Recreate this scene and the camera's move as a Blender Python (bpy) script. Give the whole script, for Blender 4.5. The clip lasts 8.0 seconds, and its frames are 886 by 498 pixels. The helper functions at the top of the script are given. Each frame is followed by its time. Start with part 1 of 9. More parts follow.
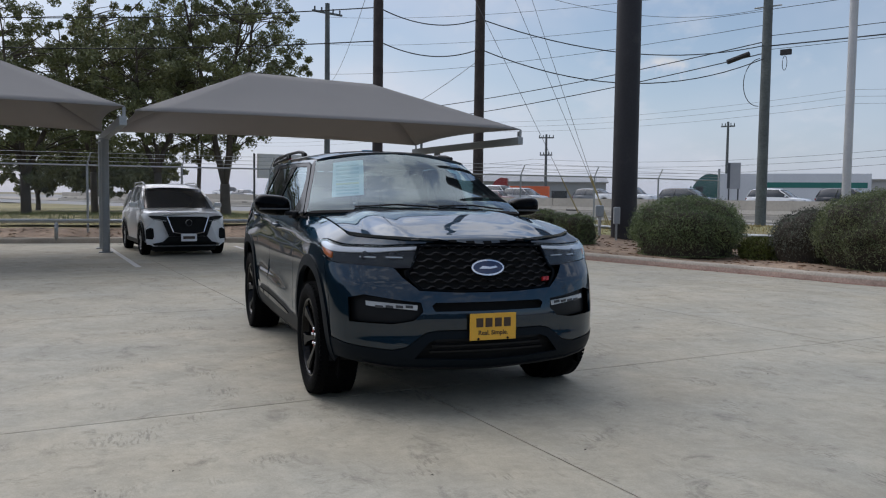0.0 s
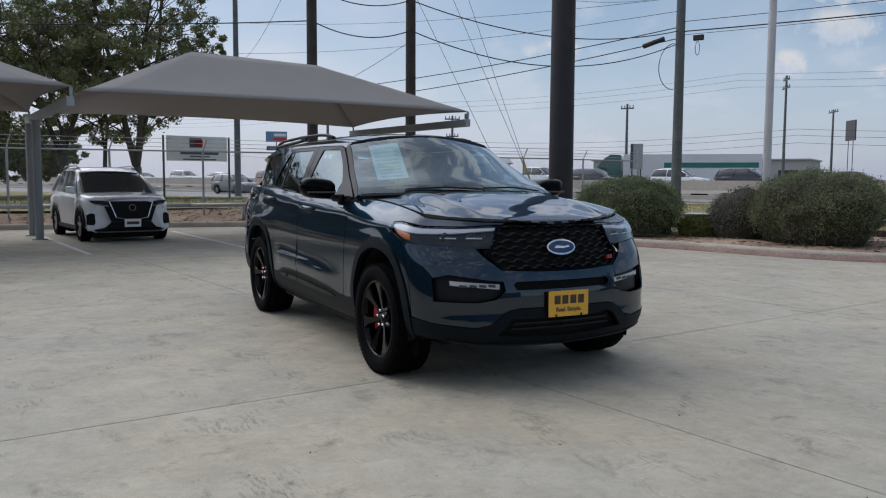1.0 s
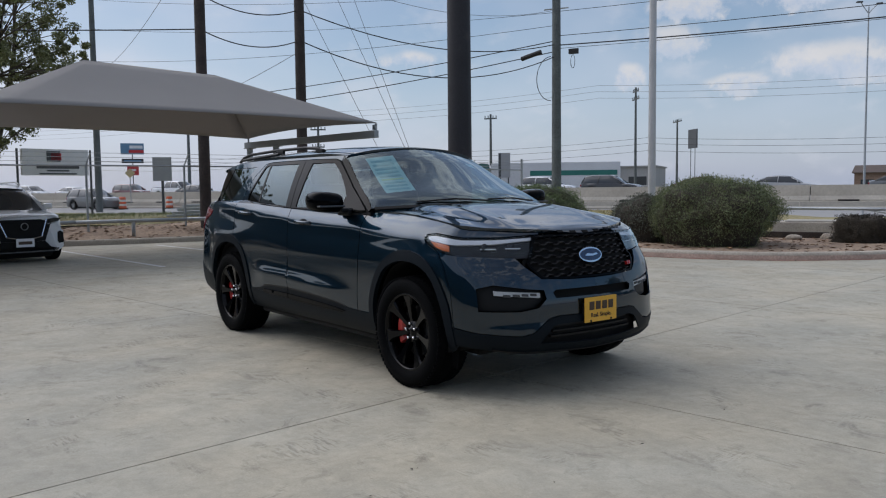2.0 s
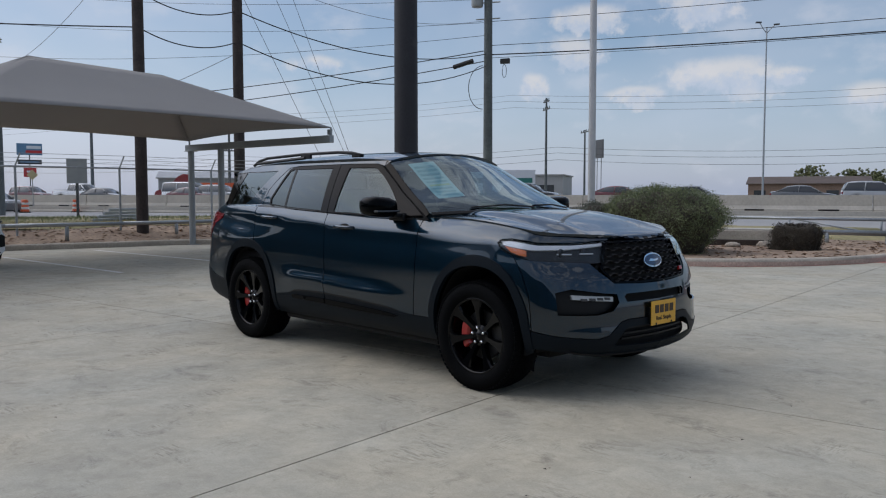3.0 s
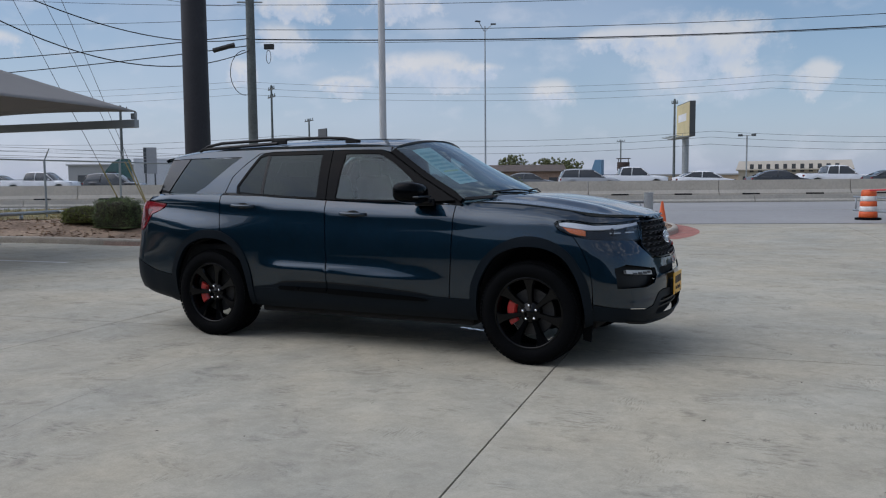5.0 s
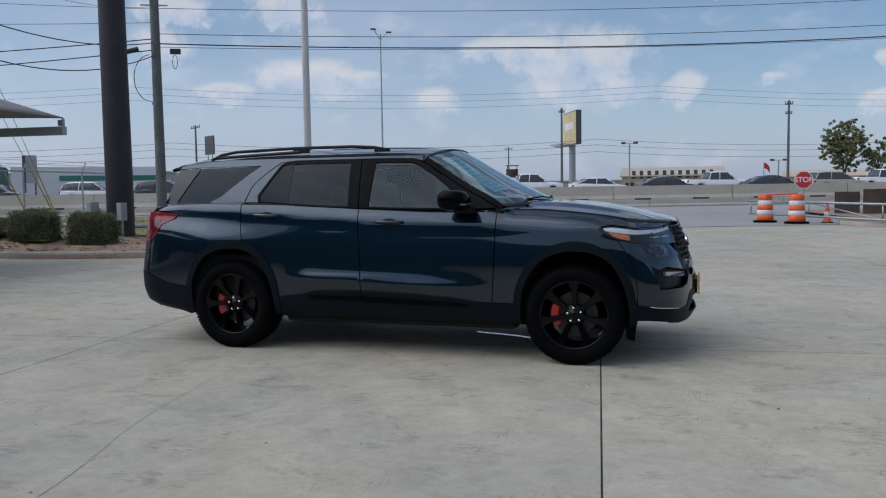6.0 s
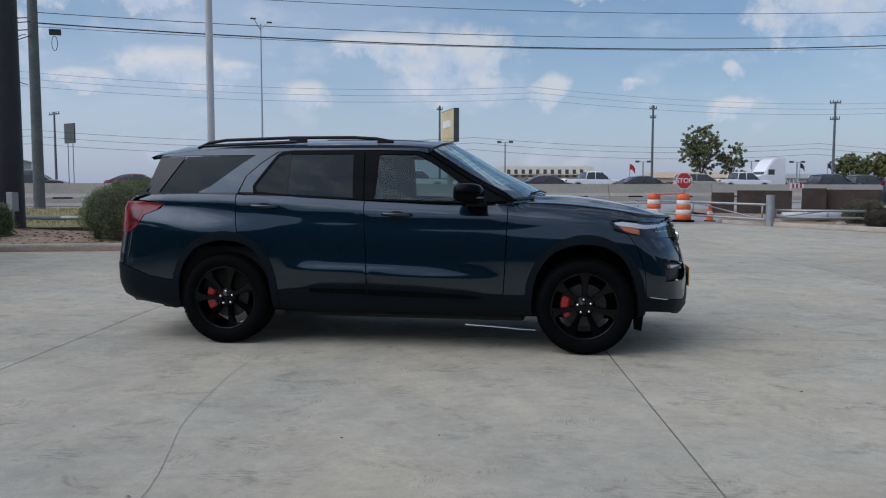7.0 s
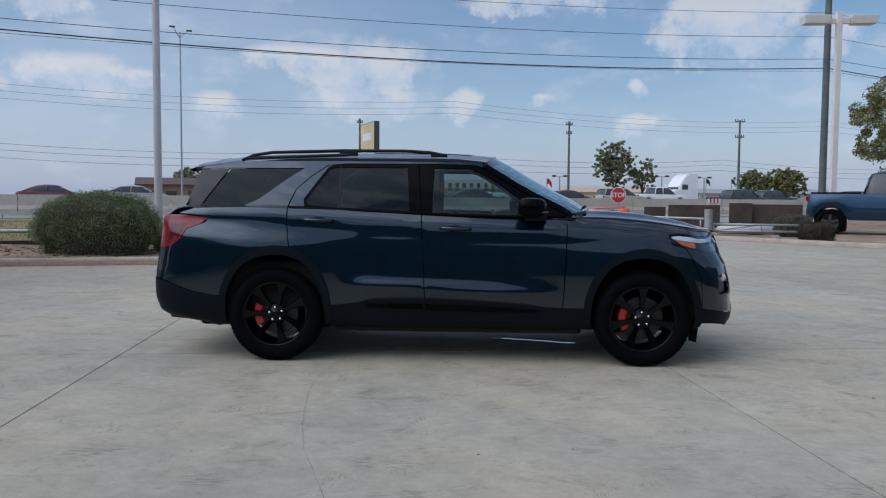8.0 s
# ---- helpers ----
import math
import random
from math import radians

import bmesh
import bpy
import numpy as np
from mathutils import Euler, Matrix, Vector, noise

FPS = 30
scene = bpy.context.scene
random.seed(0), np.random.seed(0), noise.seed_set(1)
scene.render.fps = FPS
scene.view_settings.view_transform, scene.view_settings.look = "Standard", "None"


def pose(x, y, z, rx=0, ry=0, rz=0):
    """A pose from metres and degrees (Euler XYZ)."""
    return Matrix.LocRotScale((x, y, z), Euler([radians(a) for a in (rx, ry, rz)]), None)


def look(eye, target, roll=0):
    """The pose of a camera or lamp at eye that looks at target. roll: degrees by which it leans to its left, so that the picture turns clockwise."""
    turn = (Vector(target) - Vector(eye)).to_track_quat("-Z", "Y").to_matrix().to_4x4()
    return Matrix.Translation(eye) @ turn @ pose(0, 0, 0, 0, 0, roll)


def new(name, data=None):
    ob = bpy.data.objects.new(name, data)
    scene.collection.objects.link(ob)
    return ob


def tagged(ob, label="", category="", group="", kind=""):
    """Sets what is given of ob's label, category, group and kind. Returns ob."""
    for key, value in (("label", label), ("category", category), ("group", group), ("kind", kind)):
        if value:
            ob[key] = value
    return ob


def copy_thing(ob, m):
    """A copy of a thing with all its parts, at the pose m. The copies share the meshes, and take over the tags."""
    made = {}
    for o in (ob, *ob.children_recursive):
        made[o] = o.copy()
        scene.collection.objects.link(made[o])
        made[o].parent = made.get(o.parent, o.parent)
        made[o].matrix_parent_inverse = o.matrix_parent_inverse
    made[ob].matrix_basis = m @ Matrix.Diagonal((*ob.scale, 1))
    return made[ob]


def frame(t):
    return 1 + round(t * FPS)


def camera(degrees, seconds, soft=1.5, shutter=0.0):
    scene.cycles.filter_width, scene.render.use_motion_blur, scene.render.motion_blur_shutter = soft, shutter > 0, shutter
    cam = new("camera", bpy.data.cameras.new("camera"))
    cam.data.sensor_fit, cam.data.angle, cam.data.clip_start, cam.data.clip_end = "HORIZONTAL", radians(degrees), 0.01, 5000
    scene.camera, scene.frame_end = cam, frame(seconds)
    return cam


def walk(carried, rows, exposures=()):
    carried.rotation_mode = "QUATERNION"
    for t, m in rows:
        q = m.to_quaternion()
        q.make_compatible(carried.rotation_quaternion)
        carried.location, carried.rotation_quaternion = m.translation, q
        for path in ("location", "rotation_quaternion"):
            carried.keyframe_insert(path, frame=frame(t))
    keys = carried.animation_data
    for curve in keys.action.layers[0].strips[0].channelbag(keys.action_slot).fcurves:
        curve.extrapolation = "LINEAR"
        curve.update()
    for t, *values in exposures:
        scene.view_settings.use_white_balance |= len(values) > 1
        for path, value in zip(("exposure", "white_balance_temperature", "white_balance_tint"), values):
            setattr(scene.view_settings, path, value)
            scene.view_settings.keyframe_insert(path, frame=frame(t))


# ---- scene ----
cam = camera(57.1, 8.0, 1.15)
PATH = [
    (0, (7.008, -2.12, 1.364), (5.152, -1.387, 1.236), 0.7),
    (0.5, (6.848, -2.693, 1.37), (5.05, -1.83, 1.225), -1.0),
    (1, (6.658, -3.21, 1.361), (4.908, -2.257, 1.19), 0.3),
    (1.5, (6.379, -3.711, 1.385), (4.722, -2.604, 1.212), -0.2),
    (2.8, (5.511, -4.924, 1.367), (4.065, -3.548, 1.243), -0.2),
    (3, (5.361, -5.091, 1.38), (3.947, -3.682, 1.247), 0.0),
    (3.5, (4.883, -5.455, 1.369), (3.604, -3.924, 1.23), 0.1),
    (4, (4.451, -5.89, 1.362), (3.313, -4.253, 1.204), -0.2),
    (4.5, (3.958, -6.236, 1.349), (2.903, -4.542, 1.211), 0.4),
    (5, (3.478, -6.605, 1.363), (2.629, -4.801, 1.2), -0.5),
    (5.2, (3.277, -6.74, 1.371), (2.463, -4.922, 1.203), -0.0),
    (6.3, (2.089, -7.275, 1.382), (1.587, -5.343, 1.249), -0.8),
    (6.5, (1.901, -7.325, 1.356), (1.45, -5.381, 1.233), -0.2),
    (7, (1.301, -7.44, 1.364), (1.016, -5.466, 1.204), 0.1),
    (7.5, (0.72, -7.545, 1.363), (0.543, -5.558, 1.214), -0.1),
    (8, (0.115, -7.54, 1.368), (0.041, -5.546, 1.241), 0.4),
]
EXPOSURES = [(0, -0.02, 6650, 10), (1.5, -0.02, 6650, 10), (3, -0.09, 6520, 10), (4.5, -0.09, 6430, 10), (6.5, -0.09, 6300, 10), (8, -0.06, 6230, 10)]
walk(cam, [(t, look(eye, target, roll)) for t, eye, target, roll in PATH], EXPOSURES)

# ---- light: hazy bright sky with broken cumulus, veiled sun ----
SUN_ELEV, SUN_AZ = radians(49), radians(208)      # azimuth in the plan, counter-clockwise from +x
world = bpy.data.worlds.new("sky")
scene.world = world
world.use_nodes = True
wn, wl = world.node_tree.nodes, world.node_tree.links
wn.clear()
w_out = wn.new("ShaderNodeOutputWorld")
w_bg = wn.new("ShaderNodeBackground")
w_sky = wn.new("ShaderNodeTexSky")
w_sky.sky_type = "NISHITA"
w_sky.sun_disc = False
w_sky.sun_elevation = SUN_ELEV
w_sky.sun_rotation = radians(90) - SUN_AZ
w_sky.altitude, w_sky.air_density, w_sky.dust_density, w_sky.ozone_density = 200, 1.0, 1.6, 1.0
w_co = wn.new("ShaderNodeTexCoord")
w_sep = wn.new("ShaderNodeSeparateXYZ")
wl.new(w_co.outputs["Generated"], w_sep.inputs[0])


def w_math(op, a, b=None, clamp=False):
    n = wn.new("ShaderNodeMath")
    n.operation, n.use_clamp = op, clamp
    for i, v in enumerate((a, b)):
        if v is None:
            continue
        if isinstance(v, (int, float)):
            n.inputs[i].default_value = v
        else:
            wl.new(v, n.inputs[i])
    return n.outputs[0]


def w_noise(vec, scale, detail, rough, dist=0.0):
    n = wn.new("ShaderNodeTexNoise")
    n.inputs["Scale"].default_value, n.inputs["Detail"].default_value = scale, detail
    n.inputs["Roughness"].default_value, n.inputs["Distortion"].default_value = rough, dist
    wl.new(vec, n.inputs["Vector"])
    return n.outputs["Fac"]


def w_ramp(fac, stops):
    n = wn.new("ShaderNodeValToRGB")
    n.color_ramp.interpolation = "EASE"
    while len(n.color_ramp.elements) < len(stops):
        n.color_ramp.elements.new(0.5)
    for e, (p, c) in zip(n.color_ramp.elements, stops):
        e.position, e.color = p, (*c, 1)
    wl.new(fac, n.inputs[0])
    return n.outputs[0]


def w_mix(fac, a, b):
    n = wn.new("ShaderNodeMix")
    n.data_type = "RGBA"
    for sock, v in ((n.inputs[0], fac), (n.inputs[6], a), (n.inputs[7], b)):
        if isinstance(v, (int, float)):
            sock.default_value = v
        elif isinstance(v, tuple):
            sock.default_value = (*v, 1)
        else:
            wl.new(v, sock)
    return n.outputs[2]


up = w_math("MAXIMUM", w_sep.outputs[2], 0.0)
w_vec = wn.new("ShaderNodeCombineXYZ")
wl.new(w_sep.outputs[0], w_vec.inputs[0])
wl.new(w_sep.outputs[1], w_vec.inputs[1])
wl.new(w_math("MULTIPLY", up, 1.9), w_vec.inputs[2])
veil_mask = w_ramp(w_noise(w_vec.outputs[0], 2.2, 4, 0.55, 0.3), [(0.36, (0, 0, 0)), (0.66, (1, 1, 1))])
low = w_ramp(up, [(0.0, (1, 1, 1)), (0.22, (0.0, 0.0, 0.0))])
w_hsv = wn.new("ShaderNodeHueSaturation")
w_hsv.inputs["Saturation"].default_value = 1.34
wl.new(w_sky.outputs[0], w_hsv.inputs["Color"])
VEIL_COL = (7.2, 7.35, 8.2)
west = w_math("MULTIPLY_ADD", w_sep.outputs[0], -0.20)
wn[-1].inputs[2].default_value = 0.50          # the haze is thicker to the west, thinner to the north
west = w_math("ADD", west, w_math("MULTIPLY", w_math("MAXIMUM", w_sep.outputs[1], 0.0), -0.26))
west = w_math("ADD", west, w_ramp(up, [(0.35, (0, 0, 0)), (0.85, (0.12, 0.12, 0.12))]), True)   # thin high cloud round the veiled sun
sky1 = w_mix(w_math("MULTIPLY", w_math("ADD", w_math("MULTIPLY", veil_mask, 0.6), 0.4), west), w_hsv.outputs[0], VEIL_COL)
sky2 = w_mix(w_math("MULTIPLY", low, 0.50), sky1, (4.1, 5.1, 7.65))

# heaps of cumulus over the horizon: bearing and height of each in radians, half width and half height
CUMULUS = [(1.708, 0.148, 0.085, 0.046), (1.583, 0.114, 0.026, 0.022), (1.489, 0.117, 0.024, 0.010), (2.031, 0.134, 0.10, 0.026), (1.875, 0.106, 0.042, 0.020), (1.490, 0.236, 0.10, 0.022),
           (1.271, 0.202, 0.10, 0.052), (1.385, 0.090, 0.032, 0.013), (1.381, 0.131, 0.014, 0.012), (1.165, 0.176, 0.055, 0.030), (2.178, 0.206, 0.040, 0.020), (2.060, 0.214, 0.055, 0.024),
           (1.958, 0.132, 0.036, 0.012), (1.780, 0.165, 0.065, 0.018), (2.259, 0.132, 0.026, 0.016), (2.130, 0.117, 0.040, 0.013), (2.196, 0.166, 0.044, 0.026), (2.506, 0.153, 0.045, 0.015), (1.05, 0.150, 0.05, 0.025), (1.66, 0.112, 0.035, 0.022)]
bear = w_math("ARCTAN2", w_sep.outputs[1], w_sep.outputs[0])
height = w_math("ARCSINE", w_sep.outputs[2])
ruffle, billow = w_noise(w_co.outputs["Generated"], 24.0, 9, 0.66), w_noise(w_co.outputs["Generated"], 9.0, 4, 0.55)
w_dir = wn.new("ShaderNodeCombineXYZ")
wl.new(w_math("ADD", bear, w_math("MULTIPLY", w_math("SUBTRACT", billow, 0.5), 0.10)), w_dir.inputs[0])
wl.new(w_math("ADD", height, w_math("MULTIPLY", w_math("SUBTRACT", ruffle, 0.5), 0.045)), w_dir.inputs[1])
heap, lift = None, None
for c_az, c_el, c_w, c_h in CUMULUS:
    n1 = wn.new("ShaderNodeVectorMath")
    n1.operation = "SUBTRACT"
    n1.inputs[1].default_value = (c_az, c_el, 0)
    wl.new(w_dir.outputs[0], n1.inputs[0])
    n2 = wn.new("ShaderNodeVectorMath")
    n2.operation = "MULTIPLY"
    n2.inputs[1].default_value = (1 / c_w, 1 / c_h, 0)
    wl.new(n1.outputs[0], n2.inputs[0])
    n3 = wn.new("ShaderNodeVectorMath")
    n3.operation = "LENGTH"
    wl.new(n2.outputs[0], n3.inputs[0])
    solid = w_math("SUBTRACT", 1.25, n3.outputs["Value"], True)
    heap = solid if heap is None else w_math("MAXIMUM", heap, solid)
    n4 = wn.new("ShaderNodeSeparateXYZ")
    wl.new(n2.outputs[0], n4.inputs[0])
    part_up = w_math("MULTIPLY", n4.outputs[1], solid)
    lift = part_up if lift is None else w_math("ADD", lift, part_up)
dense = w_math("ADD", heap, w_math("MULTIPLY", w_math("SUBTRACT", ruffle, 0.5), 2.3))
heap_mask = w_math("MULTIPLY", w_ramp(dense, [(0.20, (0, 0, 0)), (0.80, (1, 1, 1))]), w_ramp(heap, [(0.0, (0, 0, 0)), (0.16, (1, 1, 1))]))
tone = w_math("ADD", w_math("MULTIPLY", w_math("SUBTRACT", ruffle, 0.5), 1.6), w_math("MULTIPLY", lift, 0.75))
heap_col = w_mix(w_ramp(w_math("ADD", tone, 0.5), [(0.15, (0, 0, 0)), (0.85, (1, 1, 1))]), (5.3, 5.9, 7.2), (7.5, 7.2, 7.1))
wisp = w_ramp(w_noise(w_vec.outputs[0], 12.0, 9, 0.56), [(0.50, (0, 0, 0)), (0.70, (1, 1, 1))])
sky3 = w_mix(w_math("MULTIPLY", wisp, 0.30), sky2, (6.6, 6.8, 7.6))
sky3 = w_mix(w_math("MULTIPLY", heap_mask, 0.60), sky3, heap_col)
to_west = w_math("MULTIPLY", w_sep.outputs[0], -1.15, True)
bank = w_ramp(w_math("ADD", w_noise(w_vec.outputs[0], 7.5, 9, 0.60, 0.25), w_math("MULTIPLY", to_west, 0.05)), [(0.51, (0, 0, 0)), (0.61, (1, 1, 1))])
w_dot = wn.new("ShaderNodeVectorMath")
w_dot.operation = "DOT_PRODUCT"
w_dot.inputs[1].default_value = (math.cos(SUN_ELEV) * math.cos(SUN_AZ), math.cos(SUN_ELEV) * math.sin(SUN_AZ), math.sin(SUN_ELEV))
wl.new(w_co.outputs["Generated"], w_dot.inputs[0])
near_sun = w_ramp(w_dot.outputs["Value"], [(0.70, (0, 0, 0)), (0.98, (1, 1, 1))])       # haze glows round the veiled sun
bank_col = (7.85, 8.1, 8.8)
sky3 = w_mix(w_math("MULTIPLY", w_math("MULTIPLY", bank, w_ramp(up, [(0.23, (0, 0, 0)), (0.46, (1, 1, 1))])), 0.85), sky3, bank_col)   # broken cloud overhead
w_glow = wn.new("ShaderNodeVectorMath")
w_glow.operation = "SCALE"
wl.new(sky3, w_glow.inputs[0])
shine = w_math("MULTIPLY", to_west, w_ramp(up, [(0.22, (0, 0, 0)), (0.40, (1, 1, 1)), (0.62, (1, 1, 1)), (0.90, (0, 0, 0))]))
wl.new(w_math("ADD", w_math("ADD", w_math("MULTIPLY", near_sun, 1.35), w_math("MULTIPLY", shine, 0.55)), 1.0), w_glow.inputs["Scale"])
wl.new(w_glow.outputs[0], w_bg.inputs[0])
w_bg.inputs[1].default_value = 0.106
wl.new(w_bg.outputs[0], w_out.inputs[0])

sun = new("sun", bpy.data.lights.new("sun", "SUN"))
sun.data.energy, sun.data.angle, sun.data.color = 0.42, radians(75), (1.0, 0.975, 0.94)
sun_from = Vector((math.cos(SUN_ELEV) * math.cos(SUN_AZ), math.cos(SUN_ELEV) * math.sin(SUN_AZ), math.sin(SUN_ELEV)))
sun.matrix_world = look(sun_from * 60, (0, 0, 0))


# ---- materials ----
def material(name, base, rough=0.6, metal=0.0, var=0.12, scale=6.0, fine=60.0, fine_var=0.08, bump=0.0, bump_scale=80.0,
             coat=0.0, trans=0.0, alpha=1.0, tint=None, stains=0.0, stain_scale=0.6, stain_col=(0.1, 0.1, 0.1), emit=0.0, spec=0.5, random_var=0.0, leaf=False):
    """A principled material with colour variation at two scales, optional stains and fine relief."""
    m = bpy.data.materials.new(name)
    m.use_nodes = True
    nt = m.node_tree
    n, l = nt.nodes, nt.links
    p = n["Principled BSDF"]
    p.inputs["Roughness"].default_value = rough
    p.inputs["Metallic"].default_value = metal
    p.inputs["Coat Weight"].default_value = coat
    p.inputs["Coat Roughness"].default_value = 0.03
    p.inputs["Transmission Weight"].default_value = trans
    p.inputs["Alpha"].default_value = alpha
    p.inputs["Specular IOR Level"].default_value = spec
    co = n.new("ShaderNodeTexCoord")

    def noise_tex(sc, det=4, ro=0.55):
        t = n.new("ShaderNodeTexNoise")
        t.inputs["Scale"].default_value, t.inputs["Detail"].default_value, t.inputs["Roughness"].default_value = sc, det, ro
        l.new(co.outputs["Object"], t.inputs["Vector"])
        return t.outputs["Fac"]

    def mixed(fac, a, b, mode="MIX"):
        x = n.new("ShaderNodeMix")
        x.data_type, x.blend_type = "RGBA", mode
        for sock, v in ((x.inputs[0], fac), (x.inputs[6], a), (x.inputs[7], b)):
            if isinstance(v, (int, float)):
                sock.default_value = v
            elif isinstance(v, tuple):
                sock.default_value = (*v, 1)
            else:
                l.new(v, sock)
        return x.outputs[2]

    dark = tuple(c * (1 - var) for c in base)
    light = tuple(min(1, c * (1 + var)) for c in (tint or base))
    col = base
    if var:
        r = n.new("ShaderNodeMapRange")
        r.inputs[1].default_value, r.inputs[2].default_value = 0.3, 0.7
        l.new(noise_tex(scale), r.inputs[0])
        col = mixed(r.outputs[0], dark, light)
    if fine_var:
        r = n.new("ShaderNodeMapRange")
        r.inputs[1].default_value, r.inputs[2].default_value = 0.3, 0.7
        r.inputs[3].default_value, r.inputs[4].default_value = 1 - fine_var, 1 + fine_var
        l.new(noise_tex(fine, 3), r.inputs[0])
        x = n.new("ShaderNodeMix")
        x.data_type, x.blend_type = "RGBA", "MULTIPLY"
        x.inputs[0].default_value = 1
        if isinstance(col, tuple):
            x.inputs[6].default_value = (*col, 1)
        else:
            l.new(col, x.inputs[6])
        l.new(r.outputs[0], x.inputs[7])
        col = x.outputs[2]
    if stains:
        r = n.new("ShaderNodeMapRange")
        r.inputs[1].default_value, r.inputs[2].default_value = 0.60, 0.72
        r.inputs[3].default_value, r.inputs[4].default_value = 0.0, stains
        l.new(noise_tex(stain_scale, 6, 0.6), r.inputs[0])
        col = mixed(r.outputs[0], col, stain_col)
    if random_var:
        info = n.new("ShaderNodeObjectInfo")
        r = n.new("ShaderNodeMapRange")
        r.inputs[3].default_value, r.inputs[4].default_value = 1 - random_var, 1 + random_var
        l.new(info.outputs["Random"], r.inputs[0])
        col = mixed(1.0, col, r.outputs[0], "MULTIPLY")
    if leaf:
        geo = n.new("ShaderNodeNewGeometry")
        r = n.new("ShaderNodeMapRange")
        r.inputs[3].default_value, r.inputs[4].default_value = 0.66, 1.34
        l.new(geo.outputs["Random Per Island"], r.inputs[0])
        col = mixed(1.0, col, r.outputs[0], "MULTIPLY")
    if isinstance(col, tuple):
        p.inputs["Base Color"].default_value = (*col, 1)
    else:
        l.new(col, p.inputs["Base Color"])
    if bump:
        b = n.new("ShaderNodeBump")
        b.inputs["Strength"].default_value, b.inputs["Distance"].default_value = bump, 0.01
        l.new(noise_tex(bump_scale, 5, 0.6), b.inputs["Height"])
        l.new(b.outputs[0], p.inputs["Normal"])
    if emit:
        p.inputs["Emission Color"].default_value = (*base, 1)
        p.inputs["Emission Strength"].default_value = emit
    return m


M = {}
M["paint"] = material("blue_metallic_paint", (0.0048, 0.0192, 0.0345), 0.40, 1.0, 0.04, 3, 900, 0.10, coat=1.0, spec=0.08)
M["paint"].node_tree.nodes["Principled BSDF"].inputs["Specular Tint"].default_value = (0.50, 0.56, 0.62, 1)
M["paint"].node_tree.nodes["Principled BSDF"].inputs["Coat IOR"].default_value = 1.60
M["paint_black"] = material("gloss_black", (0.0016, 0.0022, 0.0030), 0.10, 0.0, 0.05, 3, 300, 0.02, spec=0.06)
M["black_glass"] = material("black_edge_glass", (0.003, 0.0035, 0.004), 0.04, 0.0, 0.0, 3, 300, 0.0, spec=0.4)
M["cladding"] = material("dark_blue_cladding", (0.0034, 0.0070, 0.0110), 0.48, 0.0, 0.06, 4, 400, 0.06, spec=0.12)
M["plastic"] = material("black_plastic", (0.0035, 0.0040, 0.0048), 0.5, 0.0, 0.1, 5, 300, 0.08, spec=0.3)
M["shut"] = material("shut_black", (0.003, 0.003, 0.003), 0.9, 0, 0, 1, 1, 0)
M["rubber"] = material("tyre_rubber", (0.0024, 0.0028, 0.0034), 0.75, 0.0, 0.2, 8, 150, 0.12, bump=0.15, bump_scale=200, spec=0.06)
M["rim"] = material("gloss_black_alloy", (0.0018, 0.0020, 0.0025), 0.08, 0.0, 0.05, 5, 100, 0.04, spec=0.20)
M["steel"] = material("brake_steel", (0.045, 0.045, 0.046), 0.45, 0.8, 0.15, 6, 120, 0.1)
M["caliper"] = material("red_caliper", (0.42, 0.012, 0.010), 0.35, 0.0, 0.08, 6, 100, 0.05, coat=0.5)
M["chrome"] = material("chrome", (0.80, 0.80, 0.82), 0.12, 1.0, 0.03, 6, 100, 0.02)
M["bar"] = material("dark_grille_bar", (0.010, 0.010, 0.0105), 0.40, 0.0, 0.05, 6, 100, 0.04)
M["satin"] = material("dark_satin_metal", (0.10, 0.105, 0.11), 0.32, 0.8, 0.05, 6, 100, 0.04)
M["lamp_white"] = material("lamp_white", (0.58, 0.60, 0.62), 0.25, 0.0, 0.03, 20, 90, 0.05, coat=0.5)
M["lamp_dark"] = material("lamp_dark", (0.004, 0.005, 0.006), 0.3, 0.0, 0.1, 20, 90, 0.05)
M["amber"] = material("amber_reflector", (0.62, 0.16, 0.045), 0.25, 0.0, 0.08, 30, 200, 0.1, coat=0.6)
M["tail"] = material("red_lamp_plastic", (0.19, 0.008, 0.015), 0.14, 0.0, 0.08, 12, 90, 0.08, coat=0.3, spec=0.3)
M["tail_dark"] = material("smoked_red_plastic", (0.085, 0.005, 0.008), 0.14, 0.0, 0.08, 12, 90, 0.08, coat=0.3, spec=0.3)
M["badge_blue"] = material("badge_blue", (0.006, 0.020, 0.075), 0.2, 0.1, 0.05, 30, 200, 0.04, coat=0.8)
M["lamp_frost"] = material("frosted_lamp", (0.46, 0.47, 0.47), 0.3, 0.0, 0.06, 30, 120, 0.08, coat=0.4)
M["yellow"] = material("yellow_plate", (0.78, 0.42, 0.04), 0.4, 0.0, 0.05, 12, 90, 0.03)
M["ink"] = material("dark_ink", (0.06, 0.035, 0.02), 0.6, 0, 0.05, 10, 90, 0.03)
M["paper"] = material("sticker_paper", (0.62, 0.80, 0.80), 0.55, 0, 0.04, 8, 90, 0.03)
M["paper_bar"] = material("sticker_print", (0.36, 0.58, 0.60), 0.6, 0, 0.05, 8, 90, 0.03)
M["paper_yellow"] = material("sticker_yellow", (0.70, 0.76, 0.42), 0.6, 0, 0.05, 8, 90, 0.03)
M["seat"] = material("dark_leather", (0.018, 0.018, 0.019), 0.5, 0, 0.1, 12, 160, 0.12, bump=0.1)
